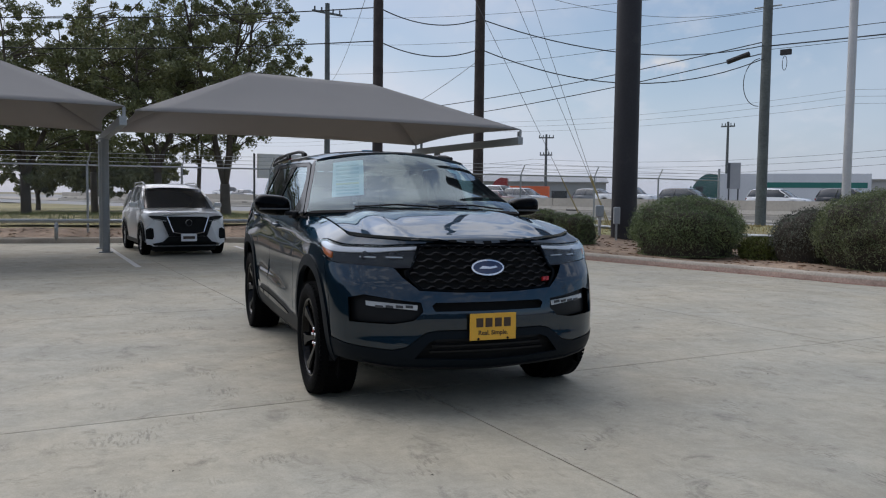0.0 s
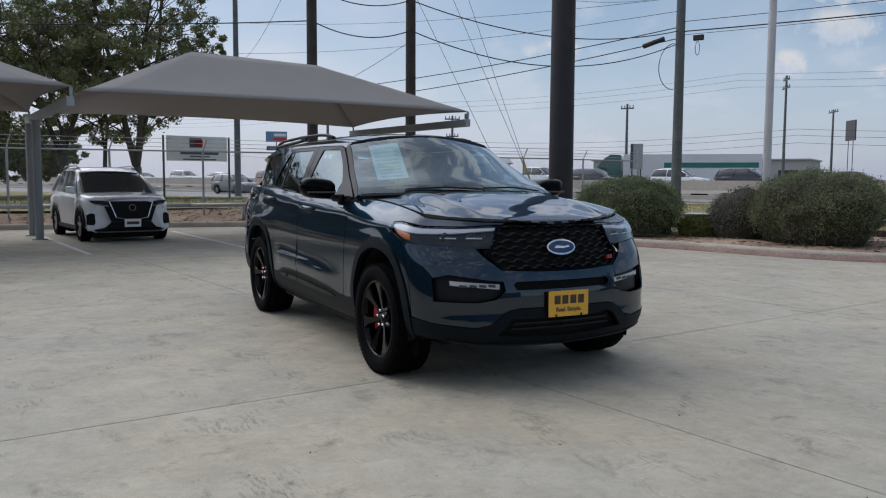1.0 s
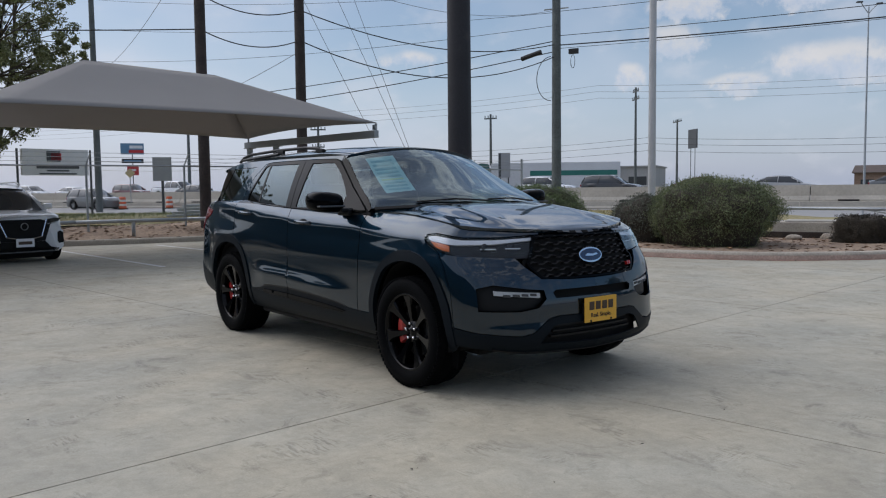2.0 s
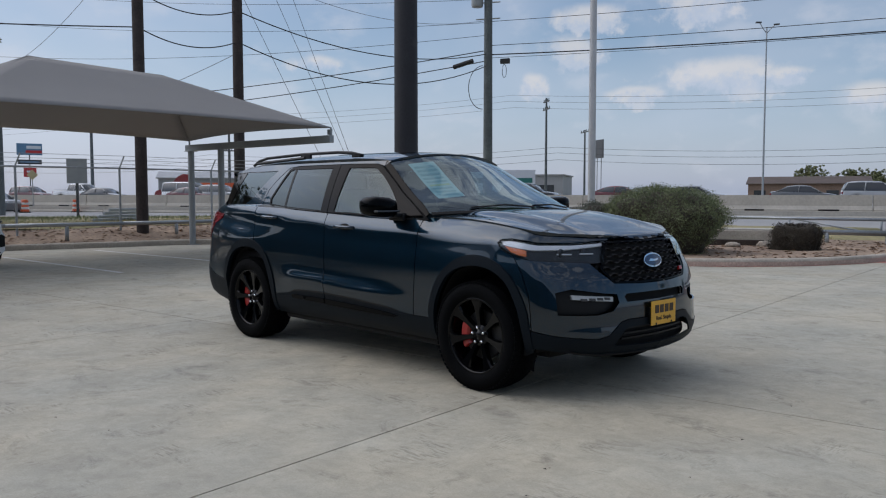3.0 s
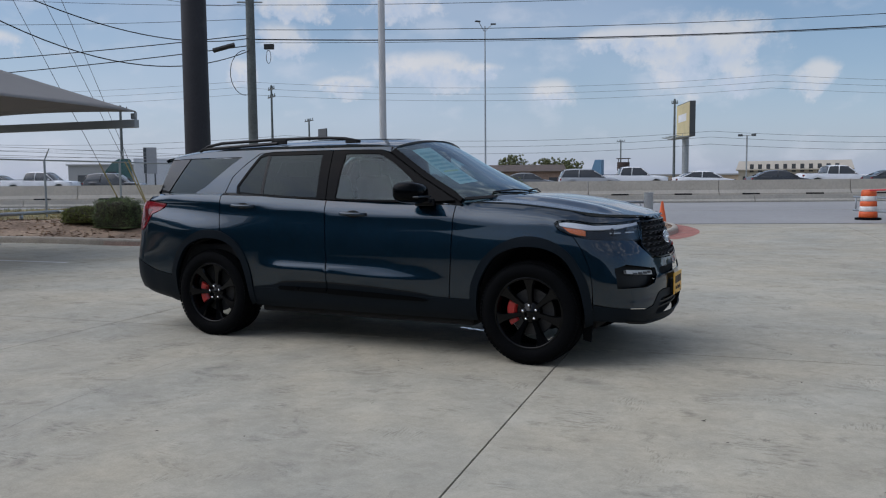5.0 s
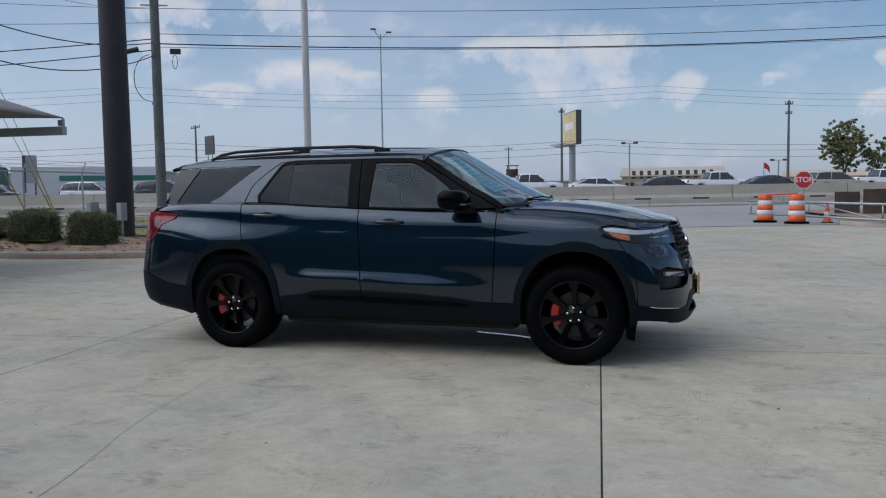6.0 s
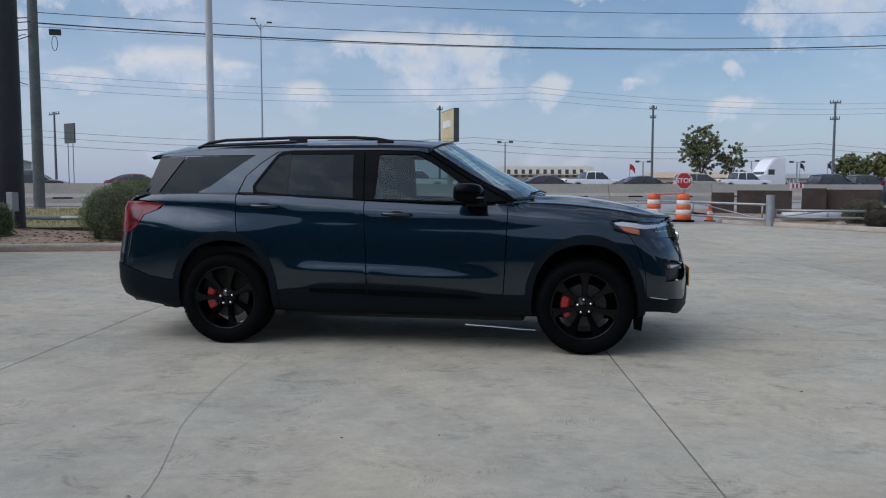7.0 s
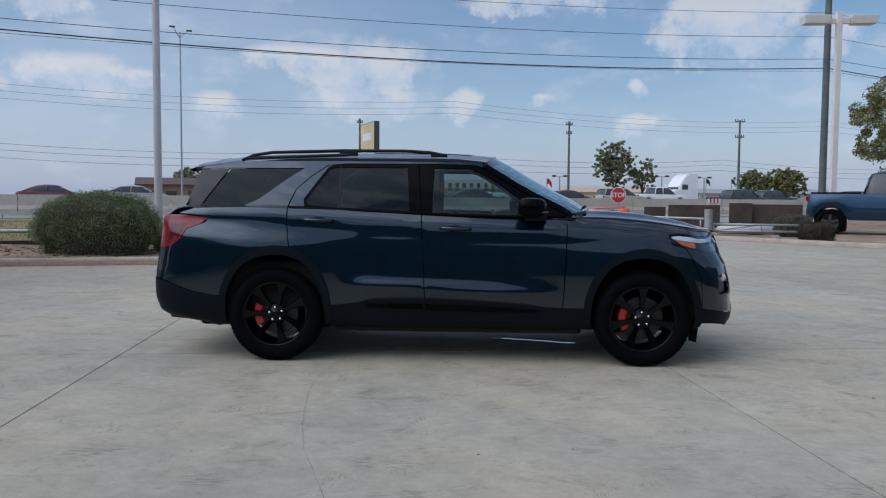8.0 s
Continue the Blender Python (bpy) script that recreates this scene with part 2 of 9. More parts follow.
M["seat_grey"] = material("grey_trim", (0.055, 0.055, 0.055), 0.6, 0, 0.1, 12, 160, 0.12)


def glass(name, tint, clear, rough=0.0, face=0.08):
    """A thin pane: mirror-like gloss over a tinted see-through sheet."""
    m = bpy.data.materials.new(name)
    m.use_nodes = True
    n, l = m.node_tree.nodes, m.node_tree.links
    n.clear()
    out = n.new("ShaderNodeOutputMaterial")
    tr = n.new("ShaderNodeBsdfTransparent")
    tr.inputs[0].default_value = (*[c * clear for c in tint], 1)
    gl = n.new("ShaderNodeBsdfGlossy")
    gl.inputs["Roughness"].default_value = rough
    gl.inputs[0].default_value = (0.80, 0.94, 1, 1)
    lw = n.new("ShaderNodeLayerWeight")
    lw.inputs[0].default_value = 0.5
    pw = n.new("ShaderNodeMath")
    pw.operation = "POWER"
    pw.inputs[1].default_value = 4.0
    l.new(lw.outputs["Facing"], pw.inputs[0])
    fr = n.new("ShaderNodeMapRange")
    fr.inputs[3].default_value = face                 # gloss straight on, rising to a mirror at a grazing angle
    l.new(pw.outputs[0], fr.inputs[0])
    mx = n.new("ShaderNodeMixShader")
    l.new(fr.outputs[0], mx.inputs[0])
    l.new(tr.outputs[0], mx.inputs[1])
    l.new(gl.outputs[0], mx.inputs[2])
    l.new(mx.outputs[0], out.inputs[0])
    return m


M["lens"] = glass("lamp_lens", (0.95, 0.97, 1.0), 0.92, 0.0, 0.018)
M["glass_clear"] = glass("clear_glass", (0.74, 0.95, 0.94), 0.54, 0.0, 0.036)
M["glass_screen"] = glass("windscreen_glass", (0.60, 0.90, 0.95), 0.55, 0.0, 0.075)
M["glass_tint"] = glass("privacy_glass", (0.60, 0.66, 0.68), 0.06, 0.0, 0.022)
M["glass_dark"] = glass("dark_glass", (0.5, 0.55, 0.6), 0.025, 0.0, 0.018)

# the place


def concrete_material():
    """Broom-finished slab: broad tone drift, blotches, small dark scuffs, fine grain."""
    m = material("lot_concrete", (0.42, 0.388, 0.338), 0.8, 0, 0.0, 1, 1, 0.0)
    n, l = m.node_tree.nodes, m.node_tree.links
    p = n["Principled BSDF"]
    co = n.new("ShaderNodeTexCoord")

    def tex(sc, det, ro, lo, hi, a, b, stretch=None, dist=0.0):
        t = n.new("ShaderNodeTexNoise")
        t.inputs["Scale"].default_value, t.inputs["Detail"].default_value = sc, det
        t.inputs["Roughness"].default_value, t.inputs["Distortion"].default_value = ro, dist
        if stretch:
            mp = n.new("ShaderNodeMapping")
            mp.inputs["Scale"].default_value = stretch
            mp.inputs["Rotation"].default_value = (0, 0, radians(35))
            l.new(co.outputs["Object"], mp.inputs[0])
            l.new(mp.outputs[0], t.inputs["Vector"])
        else:
            l.new(co.outputs["Object"], t.inputs["Vector"])
        r = n.new("ShaderNodeMapRange")
        r.inputs[1].default_value, r.inputs[2].default_value, r.inputs[3].default_value, r.inputs[4].default_value = lo, hi, a, b
        l.new(t.outputs["Fac"], r.inputs[0])
        return r.outputs[0]

    def mul(a, b):
        x = n.new("ShaderNodeMath")
        x.operation = "MULTIPLY"
        l.new(a, x.inputs[0])
        l.new(b, x.inputs[1])
        return x.outputs[0]
    tone = mul(tex(0.22, 3, 0.5, 0.35, 0.65, 0.91, 1.08), tex(1.1, 7, 0.62, 0.32, 0.68, 0.86, 1.09))
    tone = mul(tone, tex(2.4, 10, 0.76, 0.555, 0.69, 1.0, 0.60, (1.0, 1.4, 1.0), 0.7))       # grey scuffed patches

    def scuff(patch, lo, hi, sc, stretch, dark):
        """Clusters of short strokes: a stretched fine noise that shows only inside broad patches."""
        a, b2 = tex(patch, 4, 0.6, lo, hi, 0.0, 1.0), tex(sc, 4, 0.6, 0.50, 0.58, 0.0, dark, stretch, 0.2)
        x2 = n.new("ShaderNodeMath")
        x2.operation = "SUBTRACT"
        x2.inputs[0].default_value = 1.0
        l.new(mul(a, b2), x2.inputs[1])
        return x2.outputs[0]
    tone = mul(tone, scuff(1.7, 0.58, 0.64, 9.0, (1.0, 5.5, 1.0), 0.30))
    tone = mul(tone, scuff(2.3, 0.60, 0.66, 13.0, (6.0, 1.0, 1.0), 0.26))
    tone = mul(tone, tex(7.0, 6, 0.65, 0.66, 0.76, 1.0, 0.72, None, 0.8))
    tone = mul(tone, tex(4.2, 9, 0.74, 0.36, 0.62, 0.88, 1.07, None, 0.5))
    tone = mul(tone, tex(16, 8, 0.72, 0.34, 0.66, 0.92, 1.07, None, 0.4))                     # mottling
    tone = mul(tone, tex(48, 3, 0.6, 0.68, 0.76, 1.0, 0.80))                                  # dark specks
    tone = mul(tone, tex(90, 4, 0.7, 0.3, 0.7, 0.91, 1.08))
    info = n.new("ShaderNodeObjectInfo")
    r = n.new("ShaderNodeMapRange")
    r.inputs[3].default_value, r.inputs[4].default_value = 0.965, 1.03
    l.new(info.outputs["Random"], r.inputs[0])
    tone = mul(tone, r.outputs[0])
    warm = n.new("ShaderNodeMix")
    warm.data_type = "RGBA"
    warm.inputs[6].default_value, warm.inputs[7].default_value = (0.414, 0.395, 0.322, 1), (0.442, 0.396, 0.296, 1)
    l.new(tex(0.5, 4, 0.6, 0.35, 0.65, 0.0, 1.0), warm.inputs[0])
    x = n.new("ShaderNodeMix")
    x.data_type, x.blend_type = "RGBA", "MULTIPLY"
    x.inputs[0].default_value = 1
    l.new(warm.outputs[2], x.inputs[6])
    l.new(tone, x.inputs[7])
    l.new(x.outputs[2], p.inputs["Base Color"])
    b = n.new("ShaderNodeBump")
    b.inputs["Strength"].default_value, b.inputs["Distance"].default_value = 0.15, 0.008
    t = n.new("ShaderNodeTexNoise")
    t.inputs["Scale"].default_value, t.inputs["Detail"].default_value = 70, 5
    l.new(co.outputs["Object"], t.inputs["Vector"])
    l.new(t.outputs["Fac"], b.inputs["Height"])
    l.new(b.outputs[0], p.inputs["Normal"])
    return m


M["concrete"] = concrete_material()
M["joint"] = material("joint_filler", (0.07, 0.065, 0.06), 0.9, 0, 0.2, 3, 40, 0.2)
M["kerb"] = material("kerb_concrete", (0.42, 0.37, 0.305), 0.85, 0, 0.18, 1.6, 30, 0.15, bump=0.3, bump_scale=60, stains=0.4, stain_scale=2.5, stain_col=(0.2, 0.18, 0.15))
M["kerb_worn"] = material("worn_red_kerb_paint", (0.42, 0.315, 0.255), 0.85, 0, 0.15, 2, 30, 0.2, bump=0.2, stains=0.85, stain_scale=1.1, stain_col=(0.42, 0.20, 0.165))
M["guard_yellow"] = material("faded_yellow_plastic", (0.36, 0.29, 0.13), 0.6, 0, 0.15, 3, 30, 0.1)
M["kerb_red"] = material("faded_red_paint", (0.36, 0.145, 0.110), 0.85, 0, 0.25, 2, 30, 0.2, bump=0.2, stains=0.6, stain_scale=1.6, stain_col=(0.40, 0.36, 0.31))
M["dirt"] = material("brown_dirt", (0.245, 0.165, 0.110), 0.95, 0, 0.30, 0.9, 14, 0.35, bump=0.6, bump_scale=25, tint=(0.31, 0.225, 0.155))
M["drygrass"] = material("dry_grass_ground", (0.30, 0.225, 0.11), 0.95, 0, 0.25, 0.35, 9, 0.35, bump=0.6, bump_scale=30, tint=(0.22, 0.22, 0.09))
M["grass"] = material("green_grass_ground", (0.21, 0.20, 0.075), 0.95, 0, 0.25, 0.12, 6, 0.3, bump=0.6, bump_scale=30, tint=(0.31, 0.255, 0.125))
M["field"] = material("far_ground", (0.25, 0.22, 0.14), 0.95, 0, 0.25, 0.03, 1, 0.2)
M["road"] = material("road_surface", (0.30, 0.295, 0.285), 0.85, 0, 0.10, 0.12, 4, 0.08, stains=0.3, stain_scale=0.2, stain_col=(0.2, 0.2, 0.2))
M["barrier"] = material("barrier_concrete", (0.43, 0.40, 0.345), 0.85, 0, 0.10, 0.5, 6, 0.08, stains=0.35, stain_scale=0.4, stain_col=(0.30, 0.27, 0.23))
M["line"] = material("worn_white_paint", (0.70, 0.69, 0.66), 0.8, 0, 0.08, 2, 30, 0.1, stains=0.35, stain_scale=3, stain_col=(0.45, 0.42, 0.38))
M["streak_gloss"] = material("glossy_white_streak", (0.86, 0.87, 0.88), 0.12, 0, 0.03, 8, 60, 0.03, coat=1.0)
M["galv"] = material("galvanised_steel", (0.36, 0.38, 0.39), 0.45, 0.7, 0.1, 3, 30, 0.1)
M["canopy_steel"] = material("grey_painted_steel", (0.30, 0.32, 0.33), 0.5, 0.1, 0.06, 2, 30, 0.05)
M["canopy"] = material("grey_shade_cloth", (0.315, 0.308, 0.298), 0.85, 0, 0.05, 0.6, 120, 0.08, bump=0.1, bump_scale=300)
_n, _l = M["canopy"].node_tree.nodes, M["canopy"].node_tree.links       # the cloth lets some daylight through
_tr = _n.new("ShaderNodeBsdfTranslucent")
_tr.inputs[0].default_value = (0.42, 0.37, 0.33, 1)
_mx = _n.new("ShaderNodeMixShader")
_mx.inputs[0].default_value = 0.34
_l.new(_n["Principled BSDF"].outputs[0], _mx.inputs[1])
_l.new(_tr.outputs[0], _mx.inputs[2])
_l.new(_mx.outputs[0], _n["Material Output"].inputs[0])
M["pole_brown"] = material("weathered_brown_pole", (0.045, 0.034, 0.030), 0.8, 0, 0.3, 2.5, 20, 0.25, bump=0.4, bump_scale=30)
M["pole_steel"] = material("dark_brown_steel", (0.020, 0.019, 0.023), 0.6, 0.1, 0.2, 1.5, 20, 0.15, stains=0.25, stain_scale=1.5, stain_col=(0.08, 0.07, 0.06))
M["pole_grey"] = material("grey_wood_pole", (0.115, 0.130, 0.130), 0.85, 0, 0.2, 1.5, 14, 0.2, bump=0.3, bump_scale=25)
M["pole_white"] = material("pale_steel_pole", (0.52, 0.52, 0.52), 0.5, 0.2, 0.06, 1.5, 20, 0.05)
M["pole_cream"] = material("cream_painted_steel", (0.70, 0.67, 0.61), 0.5, 0.0, 0.06, 1.5, 20, 0.05)
M["wire"] = material("black_cable", (0.02, 0.02, 0.022), 0.7, 0, 0.1, 5, 20, 0.1)
M["wire_thin"] = material("grey_wire", (0.16, 0.16, 0.17), 0.6, 0.3, 0.1, 5, 20, 0.1)
M["bark"] = material("grey_bark", (0.085, 0.070, 0.055), 0.95, 0, 0.35, 3, 25, 0.3, bump=0.8, bump_scale=25)
M["leaf"] = material("oak_leaves", (0.150, 0.172, 0.078), 0.6, 0, 0.25, 0.6, 8, 0.2, leaf=True, tint=(0.175, 0.185, 0.075))
M["leaf_yellow"] = material("yellowing_leaves", (0.21, 0.185, 0.06), 0.6, 0, 0.3, 0.8, 8, 0.2, leaf=True, tint=(0.15, 0.16, 0.055))
M["bush"] = material("bush_leaves", (0.098, 0.145, 0.056), 0.6, 0, 0.25, 2.2, 12, 0.2, leaf=True, tint=(0.145, 0.185, 0.070))
M["bush_olive"] = material("olive_green_leaves", (0.104, 0.136, 0.057), 0.6, 0, 0.25, 2.2, 12, 0.2, leaf=True, tint=(0.150, 0.172, 0.073))
M["bush_dry"] = material("olive_leaves", (0.105, 0.105, 0.055), 0.7, 0, 0.25, 1.5, 12, 0.2, leaf=True)
M["bush_grey"] = material("sage_leaves", (0.115, 0.125, 0.090), 0.7, 0, 0.2, 1.5, 12, 0.2, leaf=True)
M["bush_lime"] = material("yellow_green_leaves", (0.145, 0.165, 0.035), 0.6, 0, 0.25, 1.5, 12, 0.2, leaf=True)
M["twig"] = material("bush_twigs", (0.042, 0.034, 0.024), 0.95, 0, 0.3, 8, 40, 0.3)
M["orange"] = material("orange_plastic", (0.74, 0.125, 0.030), 0.5, 0, 0.12, 3, 30, 0.1)
M["white_band"] = material("white_reflective_band", (0.72, 0.70, 0.66), 0.5, 0, 0.06, 8, 30, 0.05)
M["sign_red"] = material("sign_red", (0.50, 0.030, 0.035), 0.45, 0, 0.08, 3, 30, 0.05)
M["sign_white"] = material("sign_white", (0.74, 0.74, 0.74), 0.5, 0, 0.06, 1, 20, 0.04)
M["sign_dark"] = material("sign_dark", (0.06, 0.065, 0.07), 0.5, 0, 0.1, 1, 20, 0.05)
M["sign_yellow"] = material("sign_cream", (0.60, 0.50, 0.26), 0.5, 0, 0.12, 0.5, 20, 0.05)
M["rust"] = material("rusty_dark_steel", (0.060, 0.042, 0.034), 0.85, 0.1, 0.3, 1.6, 14, 0.25)
M["brick"] = material("far_brick_wall", (0.24, 0.165, 0.125), 0.9, 0, 0.12, 0.4, 3, 0.15)
M["tan"] = material("tan_stucco", (0.50, 0.40, 0.30), 0.9, 0, 0.06, 0.2, 3, 0.05)
M["tan_wall"] = material("tan_painted_wall", (0.46, 0.41, 0.33), 0.8, 0, 0.06, 0.2, 3, 0.05)
M["metal_wall"] = material("grey_metal_cladding", (0.34, 0.345, 0.35), 0.6, 0.1, 0.06, 0.2, 3, 0.05)
M["roof_dark"] = material("dark_roofing", (0.10, 0.075, 0.062), 0.85, 0, 0.15, 0.5, 4, 0.1)
M["dark_glass_wall"] = material("dark_window", (0.04, 0.045, 0.05), 0.15, 0, 0.05, 1, 10, 0.03, coat=0.3)
M["teal"] = material("green_stripe", (0.02, 0.16, 0.13), 0.5, 0, 0.05, 1, 10, 0.03)
M["trailer_white"] = material("trailer_white", (0.62, 0.63, 0.64), 0.5, 0, 0.05, 0.4, 10, 0.04)
M["timber"] = material("dark_timber", (0.045, 0.034, 0.026), 0.9, 0, 0.3, 4, 30, 0.3, bump=0.5)
M["blue_obj"] = material("pale_blue_sheet", (0.12, 0.24, 0.36), 0.6, 0, 0.06, 0.5, 5, 0.04)
M["leaf_litter"] = material("leaf_litter", (0.22, 0.13, 0.075), 0.95, 0, 0.35, 4, 40, 0.3, leaf=True)
M["stone"] = material("rough_stone", (0.30, 0.26, 0.21), 0.9, 0, 0.3, 2.5, 20, 0.25, bump=0.6, bump_scale=20)
CAR_PAINTS = {}


def car_paint(name, col):
    if name not in CAR_PAINTS:
        CAR_PAINTS[name] = material(name, col, 0.30, 0.0, 0.03, 2, 60, 0.03, coat=1.0)
    return CAR_PAINTS[name]


# ---- mesh helpers ----
def mesh_ob(name, verts, faces, mat, parent=None, label="", normals=None, smooth=False, kind=""):
    """One mesh object from plain lists; under parent if given."""
    me = bpy.data.meshes.new(name)
    me.from_pydata([tuple(v) for v in verts], [], faces)
    me.materials.append(mat)
    if smooth or normals is not None:
        me.shade_smooth()
    if normals is not None:
        me.normals_split_custom_set_from_vertices([tuple(n) for n in normals])
    ob = new(name, me)
    if parent is not None:
        ob.parent = parent
    if label or kind:
        tagged(ob, label=label, kind=kind)
    return ob


def part(name, bm, mat, parent=None, label="", smooth=False, angle=None):
    """Links a bmesh as one mesh object under a thing or under a part."""
    bmesh.ops.recalc_face_normals(bm, faces=bm.faces)
    me = bpy.data.meshes.new(name)
    bm.to_mesh(me)
    bm.free()
    me.materials.append(mat)
    if angle is not None:
        me.shade_smooth()
        me.set_sharp_from_angle(angle=radians(angle))
    elif smooth:
        me.shade_smooth()
    ob = new(name, me)
    if parent is not None:
        ob.parent = parent
    if label:
        tagged(ob, label=label)
    return ob


def thing(name, label, category, group="", kind="", at=None):
    ob = new(name)
    ob.empty_display_size = 0.1
    if at is not None:
        ob.matrix_world = at
    return tagged(ob, label, category, group, kind)


def add_box(bm, c, size, m=None, bevel=0.0):
    """A box, optionally with bevelled edges and turned by m."""
    r = bmesh.ops.create_cube(bm, size=1.0)
    vs = r["verts"]
    for v in vs:
        v.co = Vector((v.co.x * size[0], v.co.y * size[1], v.co.z * size[2]))
    if bevel:
        es = list({e for v in vs for e in v.link_edges})
        b = bmesh.ops.bevel(bm, geom=es, offset=bevel, segments=2, affect="EDGES", profile=0.6)
        vs = list({v for f in b["faces"] for v in f.verts} | {v for v in vs if v.is_valid})
    t = Matrix.Translation(c) @ (m.to_4x4() if m is not None else Matrix.Identity(4))
    for v in vs:
        v.co = t @ v.co
    return bm


def box(c, size, m=None, bevel=0.0):
    return add_box(bmesh.new(), c, size, m, bevel)


def add_tube(bm, pts, r, seg=8, cap=True, taper=None):
    """A round tube along points; taper: the radius at the far end."""
    pts = [Vector(p) for p in pts]
    rings = []
    for i, p in enumerate(pts):
        d = (pts[min(i + 1, len(pts) - 1)] - pts[max(i - 1, 0)]).normalized()
        a = d.orthogonal().normalized() if abs(d.z) > 0.95 else d.cross(Vector((0, 0, 1))).normalized()
        b = d.cross(a)
        k = i / max(1, len(pts) - 1)
        rr = r if taper is None else r + (taper - r) * k
        rings.append([bm.verts.new(p + rr * (math.cos(2 * math.pi * j / seg) * a + math.sin(2 * math.pi * j / seg) * b)) for j in range(seg)])
    for r0, r1 in zip(rings, rings[1:]):
        for j in range(seg):
            bm.faces.new((r0[j], r0[(j + 1) % seg], r1[(j + 1) % seg], r1[j]))
    if cap:
        bm.faces.new(rings[0])
        bm.faces.new(rings[-1])
    return bm


def tube(pts, r, seg=8, taper=None):
    return add_tube(bmesh.new(), pts, r, seg, True, taper)


def add_lathe(bm, prof, seg=32, axis="Z", m=None):
    """A turned shape: prof is (radius, height) pairs."""
    t = m if m is not None else Matrix.Identity(4)
    rings = []
    for r, h in prof:
        ring = []
        for j in range(seg):
            a = 2 * math.pi * j / seg
            v = Vector((r * math.cos(a), r * math.sin(a), h)) if axis == "Z" else Vector((r * math.cos(a), h, r * math.sin(a)))
            ring.append(bm.verts.new(t @ v))
        rings.append(ring)
    for r0, r1 in zip(rings, rings[1:]):
        for j in range(seg):
            bm.faces.new((r0[j], r0[(j + 1) % seg], r1[(j + 1) % seg], r1[j]))
    return rings


def pchip(xs, ys):
    """A smooth interpolation through a table that does not overshoot."""
    xs, ys = np.array(xs, float), np.array(ys, float)
    h, d = np.diff(xs), np.diff(ys) / np.diff(xs)
    m = np.zeros(len(xs))
    m[0], m[-1] = d[0], d[-1]
    for i in range(1, len(xs) - 1):
        if d[i - 1] * d[i] > 0:
            w1, w2 = 2 * h[i] + h[i - 1], h[i] + 2 * h[i - 1]
            m[i] = (w1 + w2) / (w1 / d[i - 1] + w2 / d[i])

    def f(x):
        i = int(min(max(np.searchsorted(xs, x) - 1, 0), len(xs) - 2))
        if x <= xs[0]:
            return float(ys[0])
        if x >= xs[-1]:
            return float(ys[-1])
        t = (x - xs[i]) / h[i]
        return float(ys[i] * (1 + 2 * t) * (1 - t) ** 2 + h[i] * m[i] * t * (1 - t) ** 2 + ys[i + 1] * t * t * (3 - 2 * t) + h[i] * m[i + 1] * t * t * (t - 1))
    return f


def smoothstep(a, b, x):
    t = min(max((x - a) / (b - a), 0), 1)
    return t * t * (3 - 2 * t)


def curve_pts(pts, n=6):
    """Points of a smooth open curve through pts."""
    p = [Vector((a[0], a[1], 0)) for a in pts]
    out = []
    for i in range(len(p) - 1):
        p0, p1, p2, p3 = p[max(i - 1, 0)], p[i], p[i + 1], p[min(i + 2, len(p) - 1)]
        for k in range(n):
            t = k / n
            q = 0.5 * (2 * p1 + (p2 - p0) * t + (2 * p0 - 5 * p1 + 4 * p2 - p3) * t * t + (3 * p1 - p0 - 3 * p2 + p3) * t ** 3)
            out.append((q.x, q.y))
    out.append((p[-1].x, p[-1].y))
    return out


def inside(poly, x, y):
    c, j = False, len(poly) - 1
    for i in range(len(poly)):
        (xi, yi), (xj, yj) = poly[i], poly[j]
        if (yi > y) != (yj > y) and x < (xj - xi) * (y - yi) / (yj - yi) + xi:
            c = not c
        j = i
    return c


def clip_cell(poly, cell):
    """A polygon cut down to a convex cell (counter-clockwise)."""
    out = list(poly)
    for i in range(len(cell)):
        a, b = cell[i], cell[(i + 1) % len(cell)]
        src, out = out, []
        if not src:
            break

        def side(p):
            return (b[0] - a[0]) * (p[1] - a[1]) - (b[1] - a[1]) * (p[0] - a[0])
        for j in range(len(src)):
            p, q = src[j], src[(j + 1) % len(src)]
            sp, sq = side(p), side(q)
            if sp >= 0:
                out.append(p)
            if (sp >= 0) != (sq >= 0):
                t = sp / (sp - sq)
                out.append((p[0] + t * (q[0] - p[0]), p[1] + t * (q[1] - p[1])))
    return out


from mathutils.geometry import delaunay_2d_cdt

# ---- the place: ground, lot, kerbs, road, barriers ----
RD, RN = Vector((0.917, 0.399, 0)), Vector((-0.399, 0.917, 0))     # along the road, and away from the lot


def road_pt(l, s, z=0.0):
    p = RD * l + RN * s
    return Vector((p.x, p.y, z))


KERB = [(-18.0, -30), (-17.4, -12), (-16.95, -4), (-16.6, 0), (-15.85, 3.8), (-15.65, 5.5), (-14.9, 6.5), (-13.8, 6.85), (-12.3, 6.9), (-10.6, 7.0), (-8.6, 7.55),
        (-6.2, 8.25), (-4.6, 8.75), (-3.2, 9.1), (-2.1, 9.6), (-1.2, 10.5), (-0.5, 11.7), (-0.1, 13.2), (0.0, 14.8), (-0.2, 16.4), (-0.7, 18.0), (-1.3, 19.2)]
KERB_E = [(6.9, 22.2), (7.6, 20.9), (8.4, 19.7), (9.3, 18.5), (10.3, 17.3), (11.5, 16.0), (13.2, 14.6), (16, 13), (24, 10.5), (32, 9)]
kerb_s, kerb_e = curve_pts(KERB, 4), curve_pts(KERB_E, 4)


